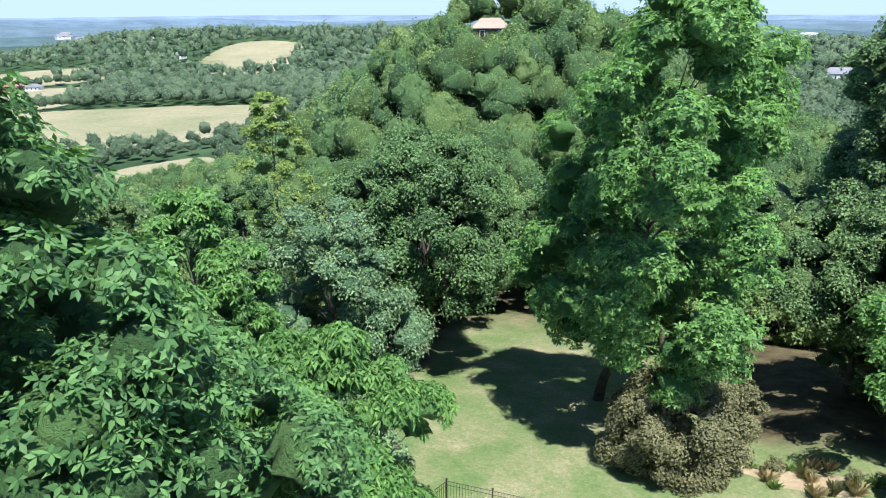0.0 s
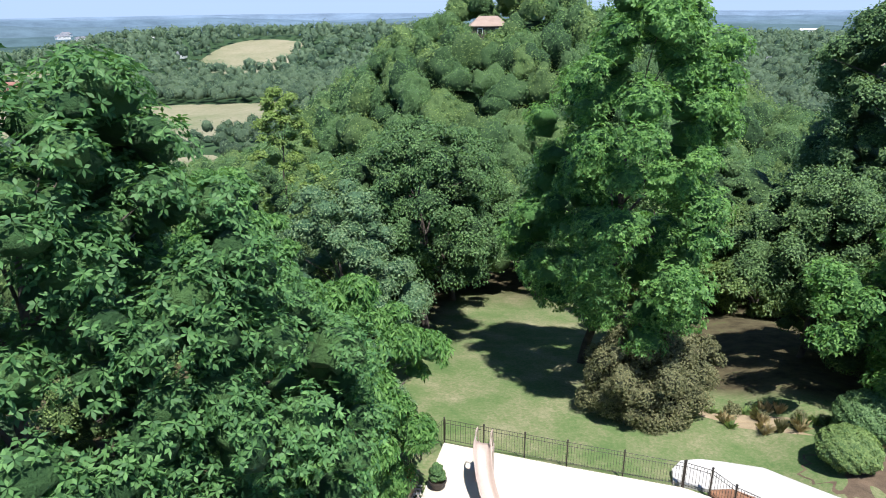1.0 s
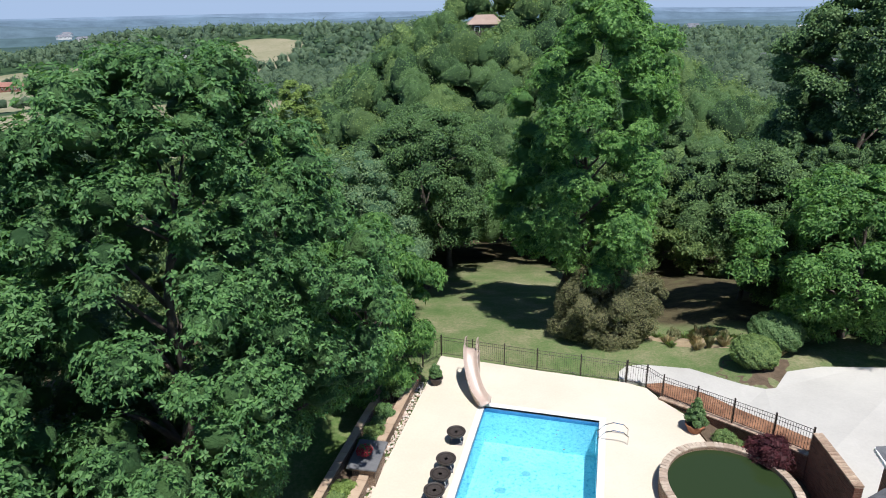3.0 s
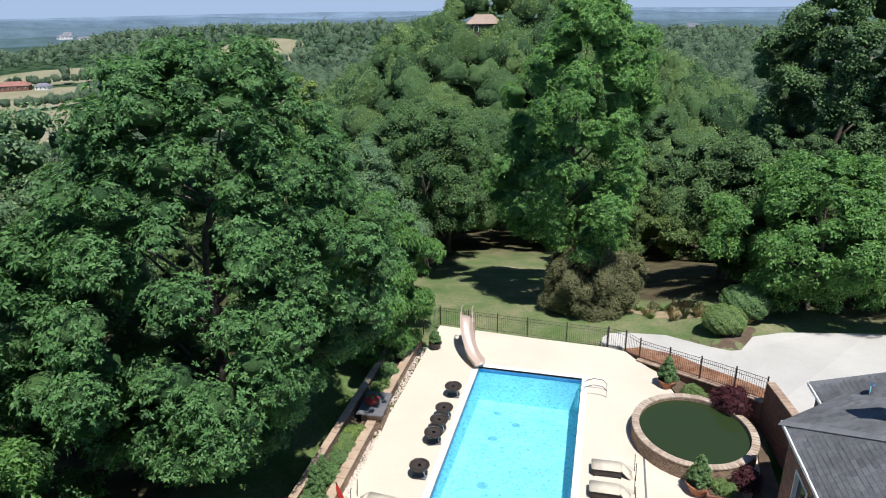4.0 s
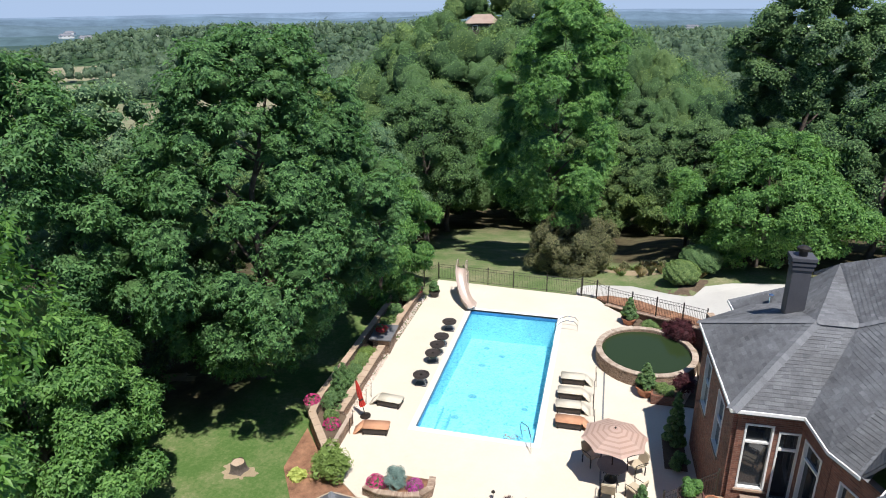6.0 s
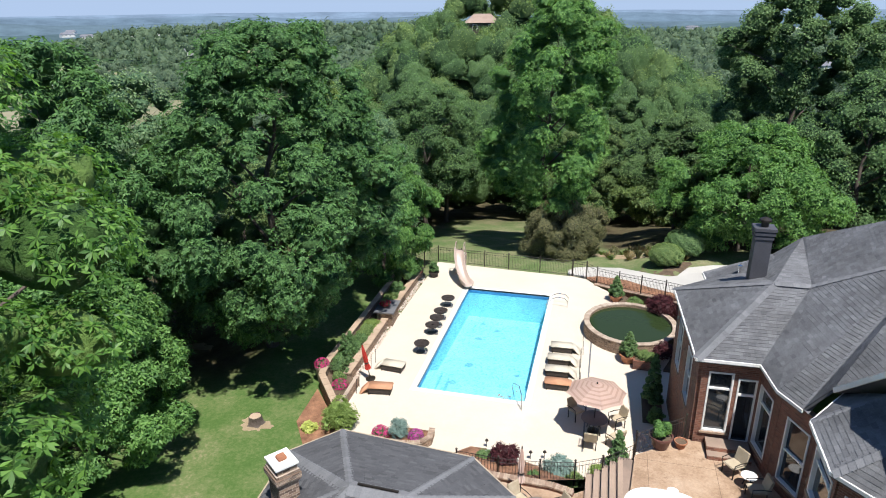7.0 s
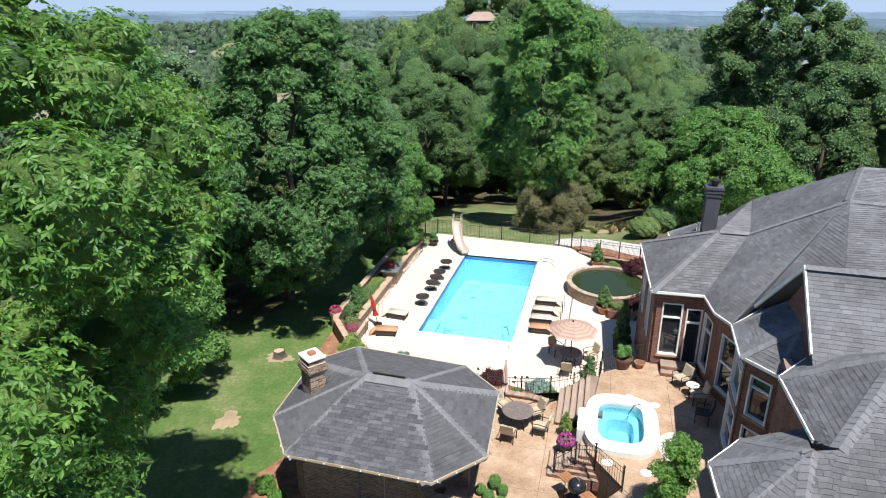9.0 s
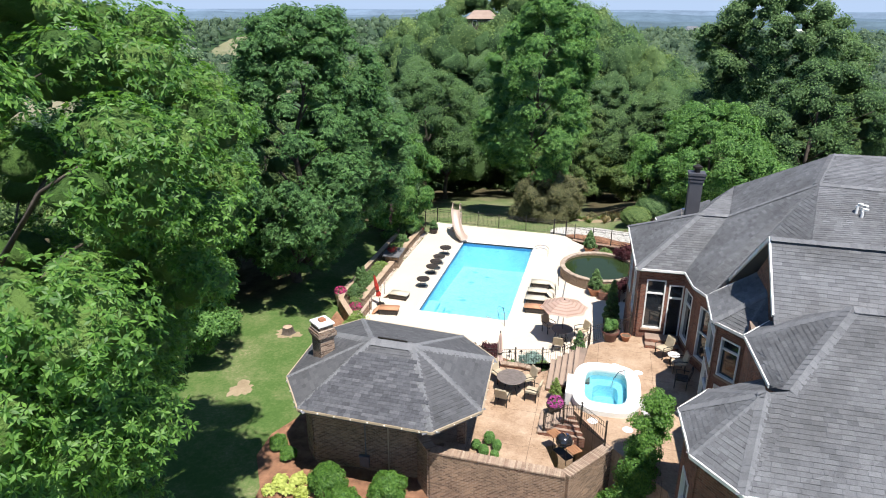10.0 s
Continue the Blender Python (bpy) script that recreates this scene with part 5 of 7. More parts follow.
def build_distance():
    """Far country: low rolling bands out to the skyline, haze put into their glowing colours."""
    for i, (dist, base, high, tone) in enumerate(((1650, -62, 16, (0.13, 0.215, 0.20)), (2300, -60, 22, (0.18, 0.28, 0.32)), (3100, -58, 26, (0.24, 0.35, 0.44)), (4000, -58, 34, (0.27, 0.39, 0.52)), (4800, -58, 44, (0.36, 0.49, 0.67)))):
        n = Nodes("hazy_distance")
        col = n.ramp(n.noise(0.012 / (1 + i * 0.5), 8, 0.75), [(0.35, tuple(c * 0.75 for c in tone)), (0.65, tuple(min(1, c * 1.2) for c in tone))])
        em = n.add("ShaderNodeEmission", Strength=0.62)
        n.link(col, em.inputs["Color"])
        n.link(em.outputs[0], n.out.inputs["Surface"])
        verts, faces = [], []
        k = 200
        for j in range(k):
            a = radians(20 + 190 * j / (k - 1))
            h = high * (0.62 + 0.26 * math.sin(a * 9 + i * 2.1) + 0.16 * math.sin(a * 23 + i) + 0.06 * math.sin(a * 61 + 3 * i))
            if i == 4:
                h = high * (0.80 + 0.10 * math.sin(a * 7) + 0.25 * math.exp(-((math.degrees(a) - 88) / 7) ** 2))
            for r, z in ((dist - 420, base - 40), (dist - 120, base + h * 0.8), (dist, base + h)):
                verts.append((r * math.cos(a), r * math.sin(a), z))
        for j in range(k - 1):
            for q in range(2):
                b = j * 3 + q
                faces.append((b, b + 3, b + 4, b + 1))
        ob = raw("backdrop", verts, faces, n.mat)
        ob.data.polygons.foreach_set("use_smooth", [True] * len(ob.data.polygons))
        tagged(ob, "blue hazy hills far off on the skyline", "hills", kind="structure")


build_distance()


def sky_band():
    """Glowing sheet in the pale blue haze of the lowest sky, past the last hills."""
    n = Nodes("hazy_sky")
    em = n.add("ShaderNodeEmission", Strength=0.62, Color=(0.50, 0.64, 0.86, 1))
    n.link(em.outputs[0], n.out.inputs["Surface"])
    verts, faces = [], []
    for j in range(120):
        a = radians(20 + 190 * j / 119)
        verts += [(5000 * math.cos(a), 5000 * math.sin(a), -60), (5000 * math.cos(a), 5000 * math.sin(a), 210)]
    for j in range(119):
        faces.append((2 * j, 2 * j + 2, 2 * j + 3, 2 * j + 1))
    tagged(raw("backdrop", verts, faces, n.mat), "pale blue hazy sky above the far hills", "sky", kind="structure")


sky_band()


def cottage(at, turn, w, d, h, roof_tone, wall_tone, label):
    """A small far house: walls, gabled roof, windows."""
    hs = thing("house", label, "house", at, turn, "far houses")
    part("wall", boxed((-w / 2, -d / 2, -1.5), (w / 2, d / 2, h), bevel=0.02), wall_tone, hs)
    bm = bmesh.new()
    o = 0.5
    pk = h + d * 0.32
    v = [bm.verts.new(p) for p in ((-w / 2 - o, -d / 2 - o, h - 0.1), (w / 2 + o, -d / 2 - o, h - 0.1), (w / 2 - d * 0.3, 0, pk), (-w / 2 + d * 0.3, 0, pk), (-w / 2 - o, d / 2 + o, h - 0.1), (w / 2 + o, d / 2 + o, h - 0.1))]
    for f in ((0, 1, 2, 3), (5, 4, 3, 2), (1, 5, 2), (4, 0, 3), (0, 4, 5, 1)):
        bm.faces.new([v[i] for i in f])
    bmesh.ops.recalc_face_normals(bm, faces=bm.faces)
    part("roof", bm, roof_tone, hs)
    k = max(2, int(w / 3.2))
    for i in range(k):
        x = -w / 2 + w * (i + 0.5) / k
        wd = part("window", boxed((x - 0.55, -d / 2 - 0.05, h * 0.35), (x + 0.55, -d / 2 - 0.01, h * 0.78)), "glass", hs)
        fr = bmesh.new()
        for lo, hi in (((x - 0.65, -d / 2 - 0.09, h * 0.33), (x - 0.55, -d / 2 - 0.01, h * 0.8)), ((x + 0.55, -d / 2 - 0.09, h * 0.33), (x + 0.65, -d / 2 - 0.01, h * 0.8)), ((x - 0.65, -d / 2 - 0.09, h * 0.78), (x + 0.65, -d / 2 - 0.01, h * 0.82))):
            box(fr, lo, hi)
        part("frame", fr, "white", wd)
    return hs


M["roof_tan"] = surface("tan_roof", (0.24, 0.17, 0.13), (0.33, 0.25, 0.20), 0.5, 0.9)
M["roof_grey"] = surface("grey_roof", (0.13, 0.13, 0.15), (0.20, 0.20, 0.22), 0.5, 0.9)
M["roof_red"] = surface("red_roof", (0.20, 0.09, 0.07), (0.30, 0.15, 0.11), 0.5, 0.9)
M["far_wall"] = surface("far_wall", (0.62, 0.60, 0.56), (0.76, 0.74, 0.70), 0.4, 0.8)


def on_land(x, y, up=0.0):
    return (x, y, float(lie(x, y)) + up)


cottage((-28.5, 163.5, float(lie(-28.5, 163.5)) - 1.0), 14, 8.8, 7, 3.0, "roof_tan", "bark", "house with a tan roof among trees on the hilltop")
cottage(on_land(124, 548), -10, 24, 11, 5.0, "roof_grey", "far_wall", "long grey-roofed house among trees across the valley")
cottage(on_land(141, 474), 5, 19, 11, 5.0, "roof_grey", "far_wall", "grey-roofed house among trees across the valley")
cottage(on_land(176, 500), -20, 16, 10, 4.5, "roof_tan", "far_wall", "tan-roofed house among trees across the valley")
cottage(on_land(-515, 470), 30, 24, 11, 4.5, "roof_red", "brick", "long red-roofed farmhouse beside the hay field")
cottage(on_land(-492, 478), 10, 12, 8, 3.5, "roof_grey", "far_wall", "white farm building beside the hay field")
cottage(on_land(-500, 702), 10, 12, 9, 5, "roof_grey", "far_wall", "pale farmhouse below the ridge field")
rng_ = random.Random(44)
for i in range(22):
    deg = rng_.choice((rng_.uniform(126, 134), rng_.uniform(107, 111), rng_.uniform(73, 84)))
    a, d = radians(deg), rng_.uniform(1700, 2150)
    cottage((d * math.cos(a), d * math.sin(a), -50 + rng_.uniform(-3, 3)), rng_.uniform(-25, 25) + deg - 90, rng_.uniform(12, 44), rng_.uniform(10, 18), rng_.uniform(4, 7), "roof_grey" if i % 4 else "far_wall", "far_wall", "pale distant building in the valley town")


# ---- shrubs, pots and flowers ----


def shrub(name, label, at, rx, rz, leaf, leaves, length=0.09, width=0.05, seed=1, category="shrub", group="", cone=False, parent=None, stems=True, clumps=26, squash=0.85, full=0.7):
    """A shrub of small leaves in clumps on short stems."""
    rng = np.random.default_rng(seed)
    e = thing(name, label, category, at, group=group) if parent is None else parent
    cs, rs = [], []
    for i in range(clumps):
        d = unit(rng, 1)[0]
        d[2] = abs(d[2])
        t = (i + 0.5) / clumps if cone else rng.uniform(0, 1)
        if cone:
            r = rx * (1 - t) ** 0.8 * 0.72
            a = i * 2.4
            cs.append((r * math.cos(a), r * math.sin(a), rz * (0.10 + 0.80 * t)))
            rs.append(rx * (0.46 - 0.28 * t))
        else:
            k = rng.uniform(0.45, 0.72)
            cs.append((d[0] * rx * k, d[1] * rx * k, rz * (0.22 + 0.52 * d[2] * k / 0.72)))
            rs.append(rx * rng.uniform(0.26, 0.42))
    off = np.array(at if parent is not None else (0, 0, 0), float)
    leaves_ = clump_leaves(np.array(cs) + off, np.array(rs), leaves, length, width, rng, squash, 0.2)
    if full:
        leaves_ = np.concatenate([leaves_, clump_cores(np.array(cs) + off, np.array(rs), rng, squash, full, 8)])
    obj("foliage", quads_mesh("foliage", leaves_), leaf, e)
    if stems:
        bm = bmesh.new()
        for i in range(5):
            c = Vector(cs[i * (clumps // 5)])
            o = Vector(off)
            tube(bm, [o + Vector((0.05 * math.cos(i), 0.05 * math.sin(i), -0.05)), o + Vector((c.x * 0.4, c.y * 0.4, c.z * 0.6)), o + c], [0.025, 0.018, 0.008], 5)
        part("stem", bm, "bark", e)
    return e


def pot(label, at, r, h, material="terra", leaf=None, bush=(0.3, 0.5), flower=None, seed=1, cone=False, name="plant_pot"):
    """A rimmed pot with soil, and what grows in it."""
    e = thing(name, label, "potted plant", at)
    bm = lathe(bmesh.new(), [(r * 0.62, 0.0), (r * 0.66, 0.02), (r * 0.93, h * 0.8), (r * 0.95, h * 0.82), (r * 1.06, h * 0.84), (r * 1.06, h), (r * 0.93, h), (r * 0.9, h * 0.86)], 22)
    part("pot", bm, material, e, smooth=False)
    part("soil", lathe(bmesh.new(), [(r * 0.9, h * 0.86), (r * 0.5, h * 0.9), (0.0, h * 0.91)], 16), "soil", e)
    if leaf:
        shrub("", "", (0, 0, h * 0.85), bush[0], bush[1], leaf, 3000, 0.11, 0.055, seed, cone=cone, parent=e)
    if flower:
        rng = np.random.default_rng(seed + 9)
        d = unit(rng, 260)
        d[:, 2] = np.abs(d[:, 2])
        obj("flower", quads_mesh("flower", leaf_quads(np.array([0, 0, h]) + d * np.array([bush[0], bush[0], bush[1] * 0.9]) * 1.02, d, 0.09, 0.08, rng)), flower, e, "bright open blooms")
    return e


pot("small tree in a round wicker basket pot on the deck", (-2.85, 14.15, 0), 0.36, 0.42, "dark_wicker", "deep", (0.42, 0.95), None, 3, name="basket_pot")
pot("clipped cone evergreen in a terracotta pot by the pond", (9.72, 12.95, 0), 0.42, 0.42, "terra", "grove", (0.50, 1.55), None, 4, True)
pot("clipped cone evergreen in a terracotta pot by the pond", (10.42, 5.15, 0), 0.48, 0.5, "terra", "grove", (0.52, 1.5), None, 5, True)
pot("red flowering plants in a low bowl on the slab", (-3.95, 6.75, 0.985), 0.30, 0.16, "terra", "deep", (0.34, 0.3), "redp", 6, name="flower_bowl")
pot("leafy plant in a large dark glazed pot on the terrace", (11.3, -5.1, 2.2), 0.42, 0.55, "glazed", "bright", (0.42, 0.95), None, 8)
pot("small empty-looking terracotta pot on the terrace", (12.05, -4.95, 2.2), 0.24, 0.3, "terra", None)
pot("pink flowers in a dark pot beside the steps", (9.2, -10.9, 1.45), 0.36, 0.5, "iron", "deep", (0.34, 0.40), "purple", 9)


def wall_of(name, label, pts, z0, z1, thick, material, cap=True, category="wall"):
    """A low garden wall along points, with a course of capping bricks."""
    w = thing(name, label, category, kind="structure")
    bricks = None
    for i, (p, q) in enumerate(zip(pts, pts[1:])):
        p3, q3 = Vector((p[0], p[1], 0)), Vector((q[0], q[1], 0))
        ln = (q3 - p3).length
        ang = math.atan2(q3.y - p3.y, q3.x - p3.x)
        zt0, zt1 = (p[2] if len(p) > 2 else z1), (q[2] if len(q) > 2 else z1)
        m = Matrix.Translation(p3) @ Matrix.Rotation(ang, 4, "Z")
        bm = bmesh.new()
        geo = [bm.verts.new(m @ Vector(v)) for v in ((-0.02, -thick / 2, z0), (ln + 0.02, -thick / 2, z0), (ln + 0.02, thick / 2, z0), (-0.02, thick / 2, z0), (-0.02, -thick / 2, zt0), (ln + 0.02, -thick / 2, zt1), (ln + 0.02, thick / 2, zt1), (-0.02, thick / 2, zt0))]
        for f in ((0, 3, 2, 1), (4, 5, 6, 7), (0, 1, 5, 4), (1, 2, 6, 5), (2, 3, 7, 6), (3, 0, 4, 7)):
            bm.faces.new([geo[k] for k in f])
        part("wall", bm, material, w)
        if cap:
            n = int(ln / 0.078)
            for k in range(n):
                t = (k + 0.5) / n
                if bricks is None:
                    b = part("brick", boxed((-0.033, -thick / 2 - 0.035, 0), (0.033, thick / 2 + 0.035, 0.075), bevel=0.006), "cap_piece", w)
                    bricks = b.data
                else:
                    b = new("brick", bricks)
                    b.parent = w
                c = p3.lerp(q3, t)
                b.matrix_basis = pose(c.x, c.y, zt0 + (zt1 - zt0) * t + random.uniform(-0.004, 0.004), random.uniform(-1, 1), 0, math.degrees(ang) + random.uniform(-1.2, 1.2))
    return w


wall_of("planter_wall", "low brown brick planter wall along the deck", [(-3.85, 14.3), (-3.82, 7.7), (-3.72, 5.7), (-3.6, -0.4)], -0.1, 0.52, 0.32, "brick_tan", cap=False)
wall_of("planter_wall", "low brick wall behind the planting bed", [(-5.0, 14.0), (-4.95, 8.0), (-4.85, 0.2), (-4.6, -1.2), (-2.95, -3.4)], -0.6, 0.82, 0.26, "brick_tan", cap=False)
for nm, pts, z, th in (("planter_cap", [(-3.85, 14.34), (-3.82, 7.7), (-3.72, 5.7), (-3.6, -0.45)], 0.525, 0.42), ("planter_cap", [(-5.0, 14.0), (-4.95, 8.0), (-4.85, 0.2), (-4.6, -1.2), (-2.95, -3.4)], 0.825, 0.34)):
    cp = thing(nm, "tan stone capping on the planter wall", "capping", kind="structure")
    for p, q in zip(pts, pts[1:]):
        ln = math.dist(p, q)
        n = max(1, round(ln / 0.6))
        for k in range(n):
            x, y = p[0] + (q[0] - p[0]) * (k + 0.5) / n, p[1] + (q[1] - p[1]) * (k + 0.5) / n
            part("stone", boxed((-ln / n / 2 + 0.006, -th / 2, 0), (ln / n / 2 - 0.006, th / 2, 0.06 + random.uniform(-0.006, 0.006)), pose(x, y, z, 0, 0, math.degrees(math.atan2(q[1] - p[1], q[0] - p[0])) + random.uniform(-0.8, 0.8)), 0.012), "stone", cp)
bed = part("planting_bed", prism(bmesh.new(), [(-3.7, 14.2), (-4.9, 14.0), (-4.85, 0.2), (-4.5, -1.1), (-3.0, -3.1), (-3.0, -0.6), (-3.6, -0.3)], -0.4, 0.36), "soil")
tagged(bed, "dark soil bed between the planter walls", "bed", kind="structure")
tagged(part("planter_wall", boxed((-0.1, -1.5, -0.1), (0.1, 1.5, 0.5), pose(-2.98, -1.9, 0, 0, 0, 2), 0.01), "brick_tan"), "short brick end wall of the planter", "wall", kind="structure")


def pebbles():
    """A strip of river stones between deck and planter."""
    rng = np.random.default_rng(5)
    bm = bmesh.new()
    for i in range(620):
        y = rng.uniform(-0.2, 14.1)
        x = -3.66 + 0.36 * rng.random() + (-0.06 if y > 5.7 else 0.10 * (5.7 - y) / 6)
        geo = bmesh.ops.create_icosphere(bm, subdivisions=1, radius=1.0, matrix=pose(x, y, 0.03, 0, 0, rng.uniform(0, 180)) @ Matrix.Diagonal((rng.uniform(.04, .085), rng.uniform(.035, .06), rng.uniform(.025, .045), 1)))
    tagged(part("pebble_strip", bm, "cobble"), "strip of tan river stones along the wall", "pebbles", kind="stuff")


pebbles()
slab_top = thing("stone_counter", "grey slate slab on a brick pedestal in the planter", "counter", (-3.85, 6.8, 0.0), 4)
part("slab", boxed((-0.62, -0.95, 0.90), (0.62, 0.95, 0.98), bevel=0.015), "slate", slab_top)
part("pedestal", boxed((-0.45, -0.78, -0.05), (0.5, 0.78, 0.90)), "brick_tan", slab_top)

for i, (x, y, r, h, leaf, lb) in enumerate((
        (-4.35, 8.9, 0.5, 0.6, "grove_light", "rounded light green shrub in the planter"), (-4.3, 5.0, 0.5, 0.55, "yellow", "yellow green low shrub in the planter"), (-4.25, 3.9, 0.45, 0.5, "grove_light", "leafy low shrub in the planter"),
        (-4.3, 2.2, 0.45, 0.7, "deep", "dark leafy shrub in the planter"), (-4.05, 0.05, 0.5, 1.0, "grove", "upright dark green clipped shrub in the planter"), (-4.35, 11.5, 0.5, 1.6, "deep", "tall dark evergreen against the planter wall"),
        (-4.35, 12.6, 0.42, 1.5, "deep", "tall dark evergreen against the planter wall"), (-4.35, 10.3, 0.45, 0.8, "deep", "dark shrub in the planter"))):
    shrub("shrub", lb, (x, y, 0.34), r * 1.3, h * 1.15, leaf, 2400, 0.10, 0.05, 80 + i)


for i, (x, y, r, h) in enumerate(((-4.35, 1.2, 0.5, 0.8), (-4.2, 3.05, 0.5, 0.7), (-4.3, 4.4, 0.45, 0.6), (-4.35, 8.0, 0.5, 0.7), (-4.35, 9.6, 0.45, 0.6), (-3.9, -0.75, 0.4, 0.5))):
    shrub("shrub", "low dark leafy shrub filling the planter", (x, y, 0.34), r, h, ("deep", "grove", "grove_light")[i % 3], 2200, 0.10, 0.05, 400 + i, group="planter shrubs")


def flowers(label, at, r, h, petal, seed):
    e = shrub("flower_clump", label, at, r, h, "deep", 900, 0.09, 0.05, seed, category="flowers")
    rng = np.random.default_rng(seed)
    d = unit(rng, 260)
    d[:, 2] = np.abs(d[:, 2])
    obj("flower", quads_mesh("flower", leaf_quads(np.array([0, 0, h * 0.15]) + d * np.array([r, r, h * 0.85]), d, 0.09, 0.085, rng)), petal, e, "bright open blooms")


for i, (x, y, h) in enumerate(((-4.15, 0.75, 2.0), (-4.25, 1.75, 1.6))):
    shrub("cypress", "dark green cone cypress in the planter", (x, y, 0.34), 0.46, h, "deep", 3600, 0.10, 0.04, 450 + i, category="evergreen", cone=True, group="planter cypresses")
flowers("red flowers at the end of the planter", (-3.95, 13.75, 0.34), 0.34, 0.6, "redp", 91)
flowers("red and pink flowers low in the planter", (-3.6, -1.3, 0.34), 0.42, 0.35, "pink", 92)
flowers("small red flowers in the planter", (-4.3, 1.3, 0.34), 0.3, 0.4, "redp", 93)
urn = pot("pink flowers in a tall stone urn at the wall corner", (-4.95, -0.4, -0.15), 0.36, 1.05, "stone", "deep", (0.38, 0.36), "pink", 12, name="stone_urn")
flowers("pink low flowers on the pond rim bed", (11.85, 11.15, 0.45), 0.35, 0.25, "pink", 94)
flowers("red flowers on the retaining wall bed", (11.75, 11.75, 0.1), 0.25, 0.3, "redp", 95)
shrub("shrub", "rounded green shrub behind the pond", (10.9, 12.15, 0.1), 0.62, 0.75, "grove_light", 2200, 0.08, 0.04, 96)
shrub("japanese_maple", "maroon lace-leaf maple beside the pond", (12.55, 10.9, 0.2), 1.15, 1.75, "maroon", 5200, 0.11, 0.035, 97, clumps=40)
shrub("japanese_maple", "small maroon maple between pond and house", (12.2, 5.5, 0.2), 0.75, 1.3, "maroon", 2600, 0.11, 0.035, 98)
bx = thing("brick_planter", "square brick planter box with leafy plants", "planter", (11.25, 4.85, 0), 0)
part("box", boxed((-0.6, -0.45, -0.02), (0.75, 0.45, 0.5), bevel=0.01), "brick", bx)
part("soil", boxed((-0.5, -0.36, 0.5), (0.65, 0.36, 0.53)), "soil", bx)
shrub("shrub", "spiky green plants filling the brick planter", (11.3, 4.85, 0.5), 0.55, 0.45, "grove_light", 1500, 0.14, 0.03, 99)
tagged(part("pond_bed", prism(bmesh.new(), [(9.6, 14.3), (11.1, 12.9), (12.5, 11.5), (13.6, 10.2), (13.6, 4.4), (12.2, 4.5), (13.1, 7.0), (13.25, 8.6), (12.9, 10.2), (11.9, 11.3), (10.4, 11.6), (9.9, 12.9)], -0.1, 0.10), "soil"), "narrow soil bed round the pond", "bed", kind="structure")

# ---- retaining wall and mulch bank by the path ----
wall_of("retaining_wall", "low brick retaining wall rising beside the deck", [(8.35, 15.35, 0.02), (9.9, 14.4, 0.16), (11.25, 13.0, 0.58), (12.6, 11.6, 0.98), (13.68, 10.35, 1.32)], -0.1, 0.5, 0.26, "brick")
bm = bmesh.new()
upper = [(7.75, 16.5, 0.03), (8.65, 16.75, 0.09), (10.4, 15.65, 0.42), (11.8, 14.0, 0.74), (13.05, 12.65, 1.08), (14.2, 11.45, 1.32)]
lower = [(7.73, 16.25, 0.0), (8.38, 15.45, 0.06), (9.95, 14.48, 0.2), (11.3, 13.08, 0.62), (12.66, 11.66, 1.02), (13.74, 10.4, 1.36)]
a_ = [bm.verts.new(v) for v in upper]
m_ = [bm.verts.new(((u[0] + w[0]) / 2, (u[1] + w[1]) / 2, (u[2] + w[2]) / 2 + 0.07)) for u, w in zip(upper, lower)]
b_ = [bm.verts.new(v) for v in lower]
c_ = [bm.verts.new((v[0], v[1], -0.3)) for v in upper]
for i in range(5):
    for r0, r1 in ((b_, m_), (m_, a_), (a_, c_)):
        bm.faces.new((r0[i], r0[i + 1], r1[i + 1], r1[i]))
tagged(part("mulch_bank", bm, "mulch"), "sloping brown mulch bank between fence and path", "mulch", kind="structure")
wall_of("retaining_wall", "tall brick parapet wall between pond and drive", [(13.78, 10.3), (14.35, 7.3)], -0.2, 2.4, 0.3, "brick")

# ---- fences ----


def fence(label, pts, high=1.15, spacing=1.9, name="iron_fence", kind=""):
    """Iron fence: posts with finials, rails and pickets."""
    f = thing(name, label, "fence", kind=kind)
    picks = bmesh.new()
    for p, q in zip(pts, pts[1:]):
        p, q = Vector(p), Vector(q)
        ln = (q - p).length
        n = max(1, round(ln / spacing))
        d = (q - p) / ln
        for i in range(n + (1 if q == Vector(pts[-1]) else 0)):
            c = p.lerp(q, i / n)
            bm = boxed((c.x - 0.028, c.y - 0.028, c.z - 0.1), (c.x + 0.028, c.y + 0.028, c.z + high + 0.08))
            lathe(bm, [(0.045, 0.0), (0.05, 0.03), (0.0, 0.08)], 8, (c.x, c.y, c.z + high + 0.08))
            part("post", bm, "iron", f)
        for zz in (0.12, high - 0.18, high):
            part("rail", tube(bmesh.new(), [p + Vector((0, 0, zz)), q + Vector((0, 0, zz))], 0.014, 4), "iron", f)
        m = int(ln / 0.115)
        for i in range(m):
            c = p.lerp(q, (i + 0.5) / m)
            box(picks, (c.x - 0.006, c.y - 0.006, c.z + 0.08), (c.x + 0.006, c.y + 0.006, c.z + high + 0.01))
    tagged(part("infill", picks, "iron", f), kind="stuff")
    return f


